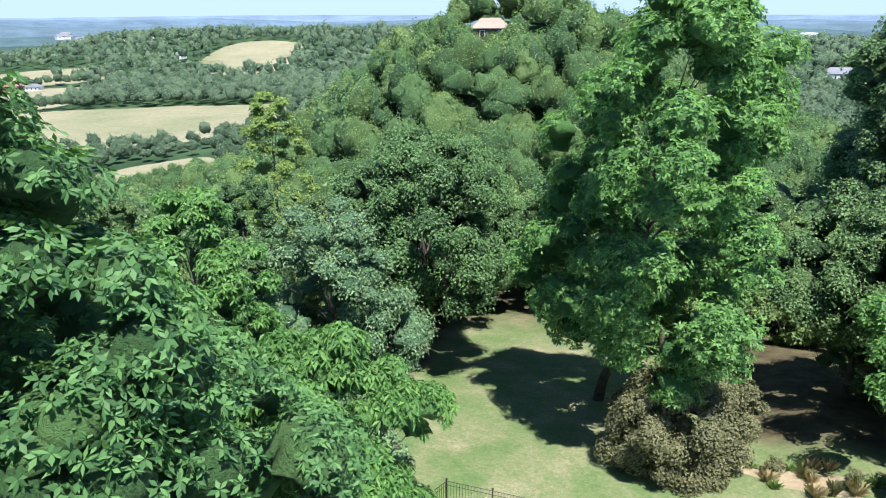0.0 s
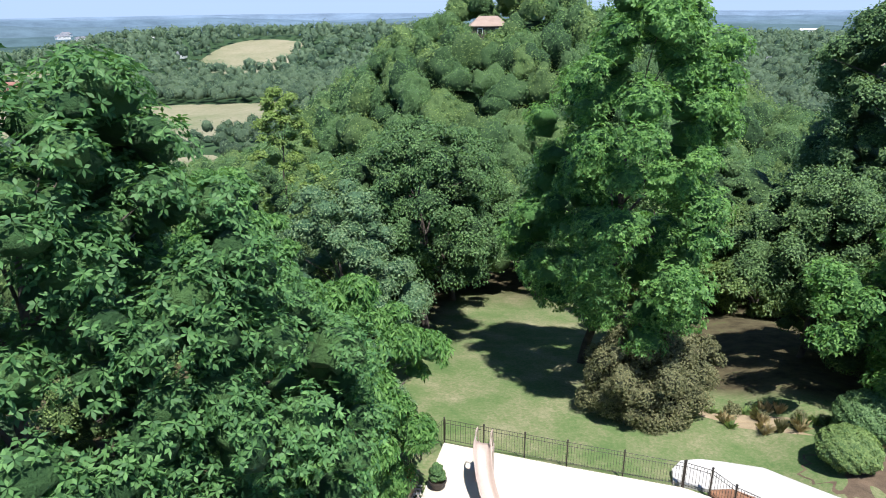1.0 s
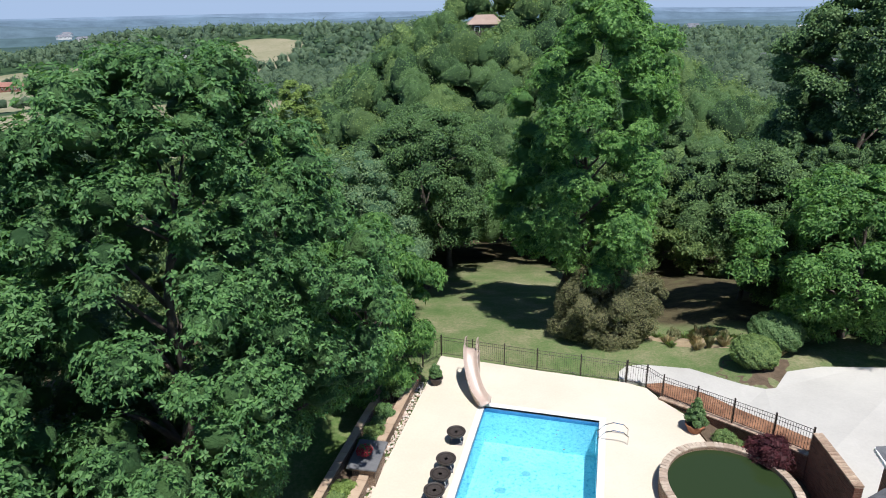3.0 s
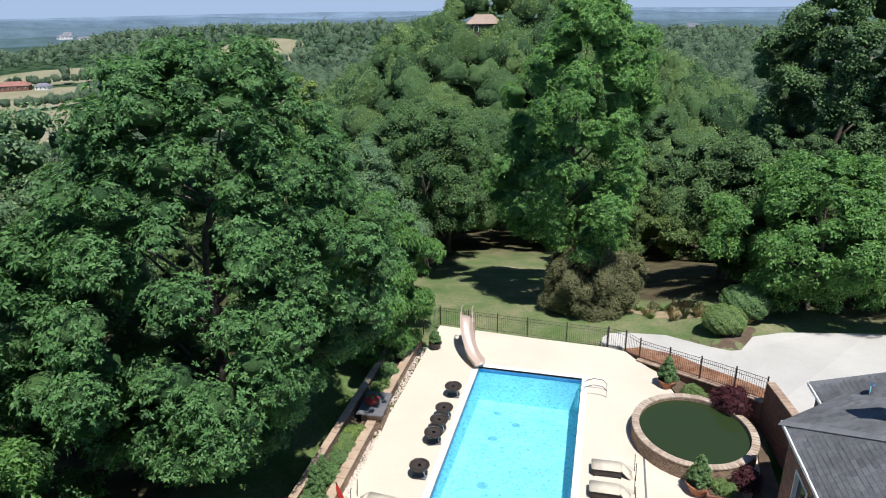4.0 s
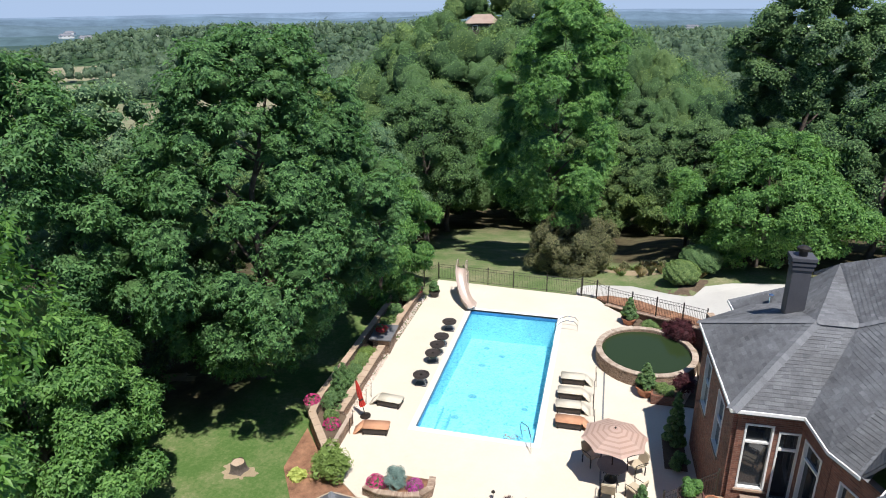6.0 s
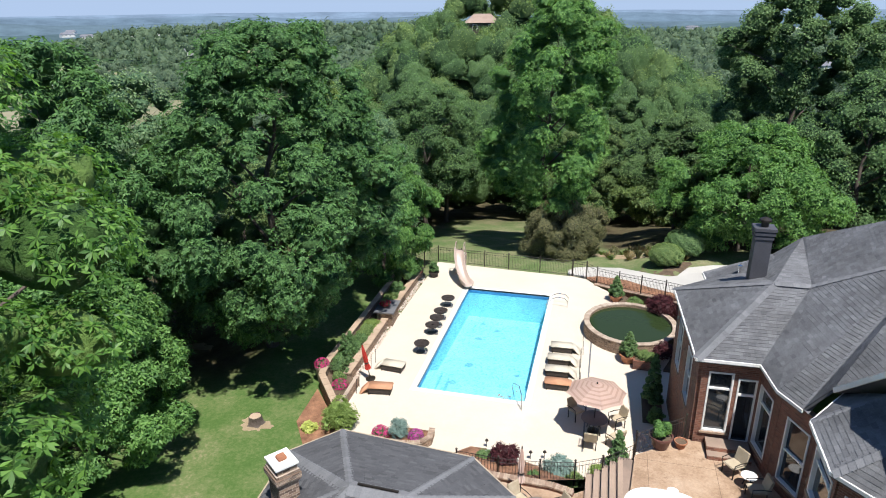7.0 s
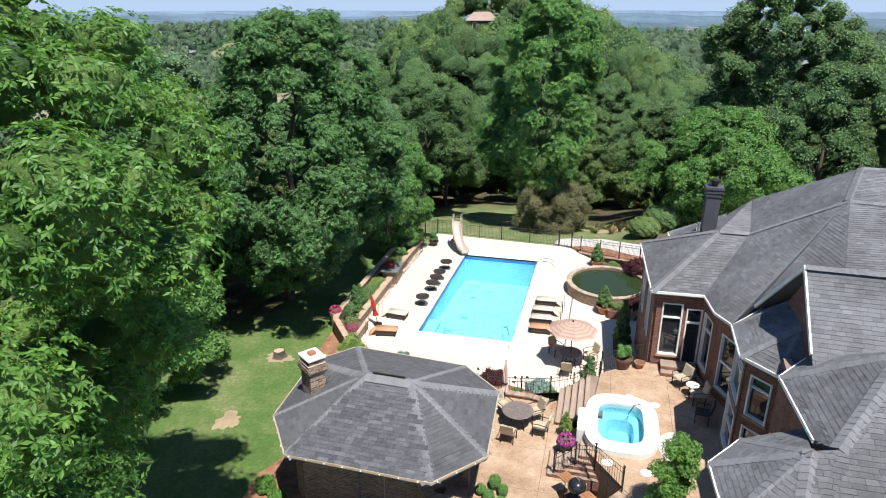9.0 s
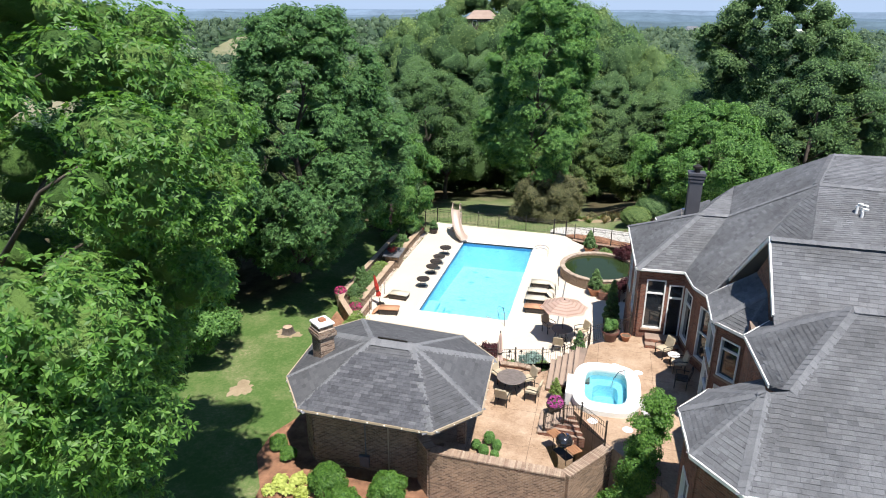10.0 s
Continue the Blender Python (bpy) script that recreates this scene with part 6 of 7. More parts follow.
fence("bronze iron picket fence along the far deck edge", [(-4.7, 14.4, 0.05), (-3.3, 17.1, 0.0), (2.1, 16.75, 0.0), (6.7, 16.5, 0.0)])
fence("closed iron gate in the deck fence", [(6.75, 16.48, 0.0), (7.7, 16.2, 0.02)], high=1.2, spacing=2.0, name="iron_gate")
fence("bronze iron picket fence on the retaining wall", [(7.72, 16.28, 0.02), (8.45, 15.42, 0.06), (9.9, 14.4, 0.24), (11.25, 13.0, 0.66), (12.6, 11.6, 1.06), (13.68, 10.35, 1.4)], spacing=2.6)
fence("curved iron fence above the flower bed", [(3.6, -6.55, 0.75), (5.3, -6.75, 0.85), (6.9, -6.7, 0.95), (8.2, -6.55, 1.05), (9.2, -6.3, 1.25), (10.3, -5.9, 1.75)], high=0.95, spacing=1.6)
fence("iron fence along the terrace edge to the house", [(10.35, -5.8, 2.2), (12.25, -4.25, 2.2)], high=0.95)
fence("iron railing round the head of the steps", [(8.85, -12.2, 1.3), (9.6, -11.95, 1.7), (10.3, -12.4, 2.1), (11.25, -13.55, 2.2)], high=0.95, spacing=1.0)

# ---- slide, rails, bowls ----


def slide():
    s = thing("pool_slide", "sand-coloured curved plastic pool slide", "slide")
    pts = []
    for i in range(15):
        t = i / 14
        x = -1.12 + 0.05 * t + 1.15 * t ** 2.2
        y = 14.85 - 2.35 * t
        z = 1.95 - 0.15 * t - 1.55 * float(smooth(0.02, 0.98, t))
        pts.append(Vector((x, y, z)))
    bm = bmesh.new()
    prof = [(-0.36, 0.30), (-0.33, 0.31), (-0.28, 0.06), (-0.14, 0.0), (0.14, 0.0), (0.28, 0.06), (0.33, 0.31), (0.36, 0.30), (0.31, -0.02), (0.15, -0.06), (-0.15, -0.06), (-0.31, -0.02)]
    rings = []
    for i, p in enumerate(pts):
        d = (pts[min(i + 1, 14)] - pts[max(i - 1, 0)])
        d.z = 0
        d.normalize()
        side = Vector((d.y, -d.x, 0))
        rings.append([bm.verts.new(p + side * u + Vector((0, 0, v))) for u, v in prof])
    for a, b in zip(rings, rings[1:]):
        for k in range(len(prof)):
            bm.faces.new((a[k], a[(k + 1) % 12], b[(k + 1) % 12], b[k]))
    bm.faces.new(rings[0])
    bm.faces.new(rings[-1][::-1])
    bmesh.ops.recalc_face_normals(bm, faces=bm.faces)
    part("chute", bm, "slide", s, smooth=True)
    for x in (-1.42, -0.82):
        part("side_panel", boxed((x - 0.03, 14.8, 0.0), (x + 0.03, 15.55, 1.5), bevel=0.02), "slide", s)
        part("handrail", tube(bmesh.new(), [(x, 15.5, 0.0), (x, 15.35, 1.5), (x, 15.1, 2.45), (x, 14.8, 2.5), (x, 14.6, 2.1)], 0.03, 8), "slide", s)
    for i in range(5):
        part("tread", boxed((-1.4, 15.02 + 0.09 * (4 - i), 0.25 + 0.33 * i), (-0.84, 15.25 + 0.09 * (4 - i), 0.30 + 0.33 * i), bevel=0.01), "slide", s)
    part("leg", boxed((-0.95, 13.75, 0.0), (-0.83, 13.87, 0.75), bevel=0.02), "slide", s)
    part("leg", boxed((-0.55, 13.1, 0.0), (-0.43, 13.22, 0.42), bevel=0.02), "slide", s)


slide()


def rail(label, pts_list, name="pool_rail"):
    r = thing(name, label, "handrail")
    for pts in pts_list:
        part("bar", tube(bmesh.new(), pts, 0.024, 8), "steel", r)
    return r


rail("steel ladder rails at the deep end", [[(6.75, y, 0.0), (6.75, y, 0.42), (6.55, y, 0.62), (6.1, y, 0.66), (5.75, y, 0.5), (5.42, y, 0.1), (5.4, y, -0.7)] for y in (11.2, 11.8)], "pool_ladder")
rail("bent steel handrail at the shallow end", [[(5.45, -0.75, 0.0), (5.4, -0.55, 0.7), (5.2, 0.0, 0.85), (4.85, 0.6, 0.6), (4.75, 0.8, 0.3), (4.9, 0.75, -0.4)]])


def bowl_table(at, turn):
    e = thing("side_table", "round dark woven table with a pale base by the pool", "table", at, turn, "tables along the pool")
    part("top", lathe(bmesh.new(), [(0.0, 0.50), (0.34, 0.50), (0.40, 0.53), (0.43, 0.58), (0.43, 0.62), (0.40, 0.625), (0.37, 0.60), (0.0, 0.585)], 28), "dark_wicker", e)
    part("rim", lathe(bmesh.new(), [(0.30, 0.588), (0.315, 0.612), (0.335, 0.612), (0.345, 0.588)], 28), "iron", e)
    part("base", boxed((-0.30, -0.2, 0.0), (0.30, 0.2, 0.07), bevel=0.02), "slate", e)
    for sx in (-1, 1):
        part("leg", tube(bmesh.new(), [(sx * 0.24, -0.02, 0.05), (sx * 0.15, 0.0, 0.3), (sx * 0.24, 0.02, 0.51)], 0.025, 6), "steel", e)
    return e


t0 = bowl_table((-0.72, 9.65, 0), 5)
for y, a in ((7.75, 12), (6.78, -8), (5.8, 20), (3.5, 0)):
    copy_thing(t0, pose(-0.72, y, 0, 0, 0, a))


def lounger(at, turn, cloth, label):
    """Feet towards +x."""
    e = thing("sun_lounger", label, "lounger", at, turn, "loungers on the deck")
    bm = bmesh.new()
    for y in (-0.31, 0.31):
        box(bm, (-0.15, y - 0.02, 0.26), (1.05, y + 0.02, 0.31))
    box(bm, (1.01, -0.31, 0.26), (1.05, 0.31, 0.31))
    part("frame", bm, "iron", e)
    for x in (-0.1, 0.95):
        for y in (-0.3, 0.3):
            part("leg", boxed((x - 0.025, y - 0.025, 0), (x + 0.025, y + 0.025, 0.27)), "iron", e)
    bm = bmesh.new()
    box(bm, (-0.15, -0.33, 0.31), (1.08, 0.33, 0.41), None, 0.04)
    part("cushion", bm, cloth, e, smooth=True)
    part("backrest", boxed((0.0, -0.33, -0.04), (0.78, 0.33, 0.06), pose(-0.15, 0, 0.36, 0, 0, 0) @ pose(0, 0, 0, 0, 45, 180), 0.04), cloth, e, smooth=True)
    part("skirt", boxed((-0.1, -0.315, 0.08), (1.02, 0.315, 0.255)), "dark_wicker", e)
    for y in (-0.3, 0.3):
        part("strut", tube(bmesh.new(), [(-0.68, y, 0.86), (-0.72, y, 0.0)], 0.016, 5), "iron", e)
    return e


l0 = lounger((7.3, 5.55, 0), 183, "cream", "cream cushioned sun lounger facing the pool")
for y, a in ((4.15, 181), (2.95, 183)):
    copy_thing(l0, pose(7.25, y, 0, 0, 0, a))
lounger((7.35, 1.7, 0), 182, "orange", "faded rust cushioned sun lounger facing the pool")
lounger((-2.15, 1.45, 0), -4, "cream", "cream cushioned sun lounger by the planter")
lounger((-2.1, -0.85, 0), 8, "orange", "faded rust cushioned sun lounger by the planter")


def chair(at, turn, label, frame_m="iron", seat_m="beige", name="patio_chair"):
    """Faces +x."""
    e = thing(name, label, "chair", at, turn, "patio chairs")
    part("seat", boxed((-0.26, -0.27, 0.40), (0.28, 0.27, 0.47), bevel=0.025), seat_m, e)
    part("backrest", boxed((-0.05, -0.27, 0.0), (0.03, 0.27, 0.52), pose(-0.26, 0, 0.45, 0, -14, 0), 0.025), seat_m, e)
    for x in (-0.24, 0.25):
        for y in (-0.26, 0.26):
            part("leg", boxed((x - 0.018, y - 0.018, 0), (x + 0.018, y + 0.018, 0.41)), frame_m, e)
    for y in (-0.3, 0.3):
        part("arm", tube(bmesh.new(), [(0.25, y, 0.40), (0.27, y, 0.62), (0.0, y, 0.65), (-0.34, y, 0.62)], 0.018, 6), frame_m, e)
    return e


M["slats"] = surface("brown_slats", (0.10, 0.08, 0.07), (0.19, 0.16, 0.14), 6.0, 0.6, fine=40, bump=0.4)


def round_table(at, r, h, label, top="slate", name="patio_table"):
    e = thing(name, label, "table", at)
    part("tabletop", lathe(bmesh.new(), [(0, h - 0.03), (r - 0.02, h - 0.03), (r, h - 0.015), (r - 0.01, h), (r * 0.72, h + 0.002), (r * 0.7, h - 0.004), (0, h)], 30), top, e)
    for i in range(4):
        a = math.pi / 4 + i * math.pi / 2
        part("leg", tube(bmesh.new(), [(0.72 * r * math.cos(a), 0.72 * r * math.sin(a), 0), (0.45 * r * math.cos(a), 0.45 * r * math.sin(a), h * 0.5), (0.6 * r * math.cos(a), 0.6 * r * math.sin(a), h - 0.03)], 0.025, 6), "iron", e)
    return e


def stripe_cloth():
    """Faded pink canvas with tan rings round the pole."""
    n = Nodes("striped_canvas")
    tc = n.add("ShaderNodeTexCoord")
    sep = n.add("ShaderNodeSeparateXYZ")
    n.link(tc.outputs["Object"], sep.inputs[0])
    d = None
    for k in range(4):
        a = 0.2 + math.pi / 8 + k * math.pi / 4
        e = n.math("ABSOLUTE", n.math("ADD", n.math("MULTIPLY", sep.outputs[0], math.cos(a)), n.math("MULTIPLY", sep.outputs[1], math.sin(a))))
        d = e if d is None else n.math("MAXIMUM", d, e)
    s = n.math("GREATER_THAN", n.math("SINE", n.math("MULTIPLY", d, 31.0)), 0.35)
    col = n.mix(s, (0.66, 0.50, 0.42), (0.55, 0.39, 0.315))
    n.bump(n.noise(60, 3), 0.15, 0.005)
    n.done(col, 0.9)
    return n.mat


M["stripe"] = stripe_cloth()


def umbrella(at, r, h, cloth, label):
    e = thing("patio_umbrella", label, "umbrella", at)
    part("pole", tube(bmesh.new(), [(0, 0, 0), (0, 0, h + 0.05)], 0.024, 10), "iron", e)
    part("base", lathe(bmesh.new(), [(0.27, 0.0), (0.27, 0.05), (0.10, 0.09), (0.05, 0.2), (0.0, 0.21)], 20), "iron", e)
    bm = bmesh.new()
    n = 8
    top = bm.verts.new((0, 0, h))
    rows = []
    for k, (f, z) in enumerate(((0.18, 0.03), (0.42, 0.125), (0.68, 0.255), (0.88, 0.375), (1.0, 0.46))):
        ring = []
        for i in range(n * 2):
            a = math.pi * i / n + 0.2
            s = 1.0 if i % 2 == 0 else 0.88
            ring.append(bm.verts.new((r * f * s * math.cos(a), r * f * s * math.sin(a), h - z - (0.0 if i % 2 == 0 else -0.02 * f))))
        rows.append(ring)
    for i in range(n * 2):
        j = (i + 1) % (n * 2)
        bm.faces.new((top, rows[0][i], rows[0][j]))
        for a, b in zip(rows, rows[1:]):
            bm.faces.new((a[i], b[i], b[j], a[j]))
    bmesh.ops.solidify(bm, geom=list(bm.faces), thickness=0.006)
    part("canopy", bm, cloth, e)
    for i in range(n):
        a = 2 * math.pi * i / n + 0.2
        part("rib", tube(bmesh.new(), [(0, 0, h - 0.03), (0.68 * r * math.cos(a), 0.68 * r * math.sin(a), h - 0.275), (0.98 * r * math.cos(a), 0.98 * r * math.sin(a), h - 0.475)], 0.008, 4), "iron", e)
    part("finial", lathe(bmesh.new(), [(0.03, h), (0.045, h + 0.04), (0.0, h + 0.1)], 10), "iron", e)
    return e


def closed_umbrella(at, h, cloth, label, lean=0.0):
    e = thing("patio_umbrella", label, "umbrella", at)
    e.matrix_basis = pose(*at, lean * 0.4, -lean, 0)
    part("pole", tube(bmesh.new(), [(0, 0, 0.0), (0, 0, h + 0.1)], 0.022, 10), "iron", e)
    part("base", lathe(bmesh.new(), [(0.26, 0.0), (0.26, 0.05), (0.09, 0.09), (0.05, 0.22), (0.0, 0.23)], 20), "iron", e)
    bm = bmesh.new()
    n = 16
    rings = []
    for z, r in ((h, 0.03), (h - 0.25, 0.075), (h - 0.7, 0.12), (h - 1.05, 0.10), (h - 1.3, 0.15), (h - 1.42, 0.17)):
        rings.append([bm.verts.new((r * (1 if i % 2 else 0.62) * math.cos(2 * math.pi * i / n), r * (1 if i % 2 else 0.62) * math.sin(2 * math.pi * i / n), z)) for i in range(n)])
    for a, b in zip(rings, rings[1:]):
        for i in range(n):
            bm.faces.new((a[i], a[(i + 1) % n], b[(i + 1) % n], b[i]))
    bm.faces.new(rings[0])
    bm.faces.new(rings[-1])
    bmesh.ops.recalc_face_normals(bm, faces=bm.faces)
    part("canopy", bm, cloth, e)
    part("tie", lathe(bmesh.new(), [(0.11, h - 1.08), (0.125, h - 1.05), (0.11, h - 1.02)], 14), "iron", e)
    return e


umbrella((8.83, -1.6, 0), 1.34, 2.5, "stripe", "open faded pink umbrella with tan stripes round each panel")
round_table((8.83, -1.6, 0), 0.6, 0.73, "round dark patio table under the open umbrella")
chair((8.72, -2.75, 0), 88, "tan cushioned patio chair in the umbrella shade")
chair((9.75, -2.45, 0), 140, "tan cushioned patio chair beside the umbrella table")
chair((8.0, -0.75, 0), -45, "tan cushioned patio chair in the umbrella shade")
chair((9.85, -0.95, 0), 215, "tan cushioned patio chair in the umbrella shade")
closed_umbrella((-2.55, 0.2, 0), 2.05, "red", "furled red umbrella leaning by the loungers", 9)

# ---- flower bed south of the pool ----
bm = bmesh.new()
rows_ = []
for i in range(13):
    t = i / 12
    x = 2.3 + 8.0 * t
    y_edge = -4.25 + 0.35 * math.sin(t * 7) - (0.5 if t < 0.15 else 0) - 0.6 * t ** 3
    rows_.append([bm.verts.new((x, y_edge, -0.02)), bm.verts.new((x, y_edge - 0.25, 0.14)), bm.verts.new((x, (y_edge - 7.0) / 2, 0.5 + 0.25 * t)), bm.verts.new((x, -7.0 + 0.9 * t ** 4, 0.8 + 0.75 * t))])
for a, b in zip(rows_, rows_[1:]):
    for k in range(3):
        bm.faces.new((a[k], a[k + 1], b[k + 1], b[k]))
bmesh.ops.recalc_face_normals(bm, faces=bm.faces)
tagged(part("flower_bed", bm, "mulch"), "sloping mulched flower bed between deck and patio", "bed", kind="structure")
tagged(part("flower_bed", prism(bmesh.new(), [(-0.8, -4.7), (-0.7, -4.0), (0.6, -3.6), (1.75, -3.6), (1.8, -4.2), (1.5, -4.65), (0.9, -4.85), (-0.05, -4.9)], -0.1, 0.22), "mulch"), "small mulched bed at the deck edge", "bed", kind="structure")
wall_of("bed_edging", "brick edging of the small bed", [(-0.75, -4.75), (-0.05, -4.95), (0.9, -4.9), (1.55, -4.7), (1.85, -4.25), (1.8, -3.6)], -0.05, 0.34, 0.2, "brick_tan")
wall_of("patio_edging", "low brick wall between bed and lower patio", [(3.4, -7.25), (7.4, -7.35), (8.2, -7.55)], 0.2, 1.42, 0.25, "brick")
shrub("japanese_maple", "small weeping maroon maple in the bed", (5.37, -5.1, 0.25), 0.72, 1.15, "maroon", 2800, 0.10, 0.035, 101)
shrub("shrub", "low green mound in the flower bed", (4.5, -5.0, 0.25), 0.45, 0.5, "grove", 1500, 0.08, 0.04, 102)
shrub("juniper", "spreading blue juniper in the bed", (7.55, -5.0, 0.3), 0.85, 0.45, "blue", 2600, 0.10, 0.025, 103)
shrub("juniper", "upright blue juniper beside the deck", (0.35, -4.2, 0.2), 0.62, 0.85, "blue", 2600, 0.16, 0.02, 104, full=0.4)
flowers("magenta flowers at the edge of the small bed", (-0.35, -4.45, 0.2), 0.42, 0.5, "pink", 105)
flowers("faded pink flowers in the small bed", (1.2, -4.2, 0.2), 0.35, 0.4, "purple", 205)
shrub("shrub", "dark green grassy plants by the bed fence", (6.6, -6.2, 0.6), 0.4, 0.4, "deep", 1100, 0.14, 0.03, 106)
shrub("shrub", "yellow green plants at the end of the bed", (9.1, -5.05, 0.4), 0.45, 0.5, "yellow", 1100, 0.10, 0.04, 107)
shrub("shrub", "green plants by the bed fence", (8.2, -6.1, 0.75), 0.45, 0.35, "grove_light", 1100, 0.10, 0.04, 108)
shrub("arborvitae", "narrow cone evergreen beside the terrace fence", (9.85, -4.15, 0.0), 0.5, 2.2, "deep", 5000, 0.14, 0.06, 109, cone=True, category="evergreen")
shrub("arborvitae", "tall dark columnar evergreen against the house", (11.45, 1.15, 0.0), 0.48, 3.1, "deep", 6000, 0.15, 0.06, 110, cone=True, category="evergreen", clumps=40)
shrub("shrub", "dark evergreen shrub against the house wall", (11.6, -0.4, 0.0), 0.45, 1.2, "deep", 2200, 0.10, 0.045, 111)
shrub("shrub", "big yellow green shrub at the deck corner", (-2.5, -3.9, -0.1), 1.1, 1.75, "yellow", 4200, 0.12, 0.05, 112)
shrub("hosta", "lime green hosta at the lawn corner", (-3.85, -4.45, -0.1), 0.42, 0.4, "lime", 420, 0.24, 0.14, 113, category="plant")
tagged(part("mulch_bed", prism(bmesh.new(), [(-4.9, -1.2), (-3.0, -3.5), (-0.3, -4.3), (-0.5, -6.2), (-3.4, -5.9), (-4.7, -4.0)], -0.5, -0.055), "mulch"), "mulch bed outside the planter corner", "mulch", kind="structure")

# ---- spa, steps, lower patio ----


def spa():
    e = thing("hot_tub", "sunken spa of clear blue water with wide white coping", "spa", kind="structure")

    def rounded(cx, cy, rx, ry, power, n=40):
        out = []
        for i in range(n):
            a = 2 * math.pi * i / n
            c, s = math.cos(a), math.sin(a)
            out.append((cx + rx * math.copysign(abs(c) ** (2 / power), c), cy + ry * math.copysign(abs(s) ** (2 / power), s)))
        return out
    cx, cy, z = 11.2, -9.75, 2.42
    part("coping", slab(bmesh.new(), rounded(cx + 0.03, cy, 1.42, 1.95, 3.2), [rounded(cx, cy, 0.88, 1.32, 4.0)], z, 0.3), "coping", e, "wide white coping")
    part("ledge", boxed((9.55, -10.65, 1.3), (10.05, -9.1, z - 0.004), bevel=0.02), "coping", e)
    bm = bmesh.new()
    ro = rounded(cx, cy, 0.9, 1.34, 4.0)
    a = [bm.verts.new((*p, z - 0.02)) for p in ro]
    b = [bm.verts.new((*p, z - 0.5)) for p in ro]
    c = [bm.verts.new((cx + (p[0] - cx) * 0.6, cy + (p[1] - cy) * 0.62, z - 0.5)) for p in ro]
    d = [bm.verts.new((cx + (p[0] - cx) * 0.55, cy + (p[1] - cy) * 0.58, z - 1.0)) for p in ro]
    for q, w in ((a, b), (b, c), (c, d)):
        for i in range(40):
            bm.faces.new((q[i], q[(i + 1) % 40], w[(i + 1) % 40], w[i]))
    bm.faces.new(d)
    bmesh.ops.recalc_face_normals(bm, faces=bm.faces)
    bmesh.ops.reverse_faces(bm, faces=list(bm.faces))
    part("basin", bm, "plaster_pool", e)
    bm = bmesh.new()
    for q in range(1):
        for p, o in zip(ro, ro[1:] + ro[:1]):
            v = [bm.verts.new(x) for x in ((cx + (p[0] - cx) * 0.99, cy + (p[1] - cy) * 0.99, z - 0.2), (cx + (o[0] - cx) * 0.99, cy + (o[1] - cy) * 0.99, z - 0.2), (cx + (o[0] - cx) * 0.99, cy + (o[1] - cy) * 0.99, z - 0.03), (cx + (p[0] - cx) * 0.99, cy + (p[1] - cy) * 0.99, z - 0.03))]
            bm.faces.new(v)
    part("tile_band", bm, "pool_tile", e)
    bm = bmesh.new()
    bm.faces.new([bm.verts.new((*p, z - 0.11)) for p in rounded(cx, cy, 0.9, 1.34, 4.0)])
    part("water", bm, "spa_water", e)
    part("handrail", tube(bmesh.new(), [(11.98, -8.75, z), (11.95, -8.8, z + 0.32), (11.7, -9.0, z + 0.34), (11.5, -9.2, z + 0.05), (11.45, -9.25, z - 0.35)], 0.02, 8), "steel", e)


spa()


def steps():
    e = thing("brick_steps", "brick steps between lower patio and terrace", "steps", kind="structure")
    for i in range(5):
        x0 = 8.62 + 0.28 * i
        z = LOW_Z + 0.15 * (i + 1)
        for y0, y1 in ((-9.0, -6.35 + 0.12 * i), (-12.3 + 0.14 * i, -10.75)):
            # Treads stop short: the dark brick strip behind also stands in for riser shade.
            part("step", boxed((x0 + 0.04, y0, LOW_Z - 0.3), (x0 + 1.9 - 0.28 * i, y1, z - 0.012)), "brick", e)
            part("tread", boxed((x0, y0 - 0.01, z - 0.05), (x0 + 0.19, y1 + 0.01, z), bevel=0.01), "tread", e, "row of brick treads")
    hs = thing("door_step", "brick steps at the house door", "steps", kind="structure")
    for i, (w, z) in enumerate(((0.95, 0.16), (0.6, 0.32))):
        part("step", boxed((12.95, -4.5 - w, TOP_Z - 0.05), (14.5, -4.45, TOP_Z + z), bevel=0.012), "brick", hs)


steps()
tagged(part("stair_core", prism(bmesh.new(), [(8.0, -7.6), (9.9, -6.2), (10.4, -5.9), (10.1, -12.4), (9.0, -13.0)], -0.2, LOW_Z - 0.004), "patio"), "patio base below the steps", "patio", kind="structure")
wall_of("garden_wall", "brown brick garden wall with rowlock cap", [(4.4, -14.62), (5.0, -15.35), (9.95, -15.5), (11.45, -13.45)], -0.3, 2.12, 0.36, "brick_tan")
round_table((7.1, -9.4, LOW_Z), 0.66, 0.74, "round dark slatted dining table on the lower patio", "slats")
for x, y, a in ((7.75, -8.85, 215), (8.1, -9.8, 170), (6.9, -10.5, 82), (6.4, -8.7, -40)):
    chair((x, y, LOW_Z), a, "tan cushioned dining chair at the patio table")
closed_umbrella((6.35, -8.15, LOW_Z), 2.2, "stripe", "furled tan striped umbrella beside the dining table")


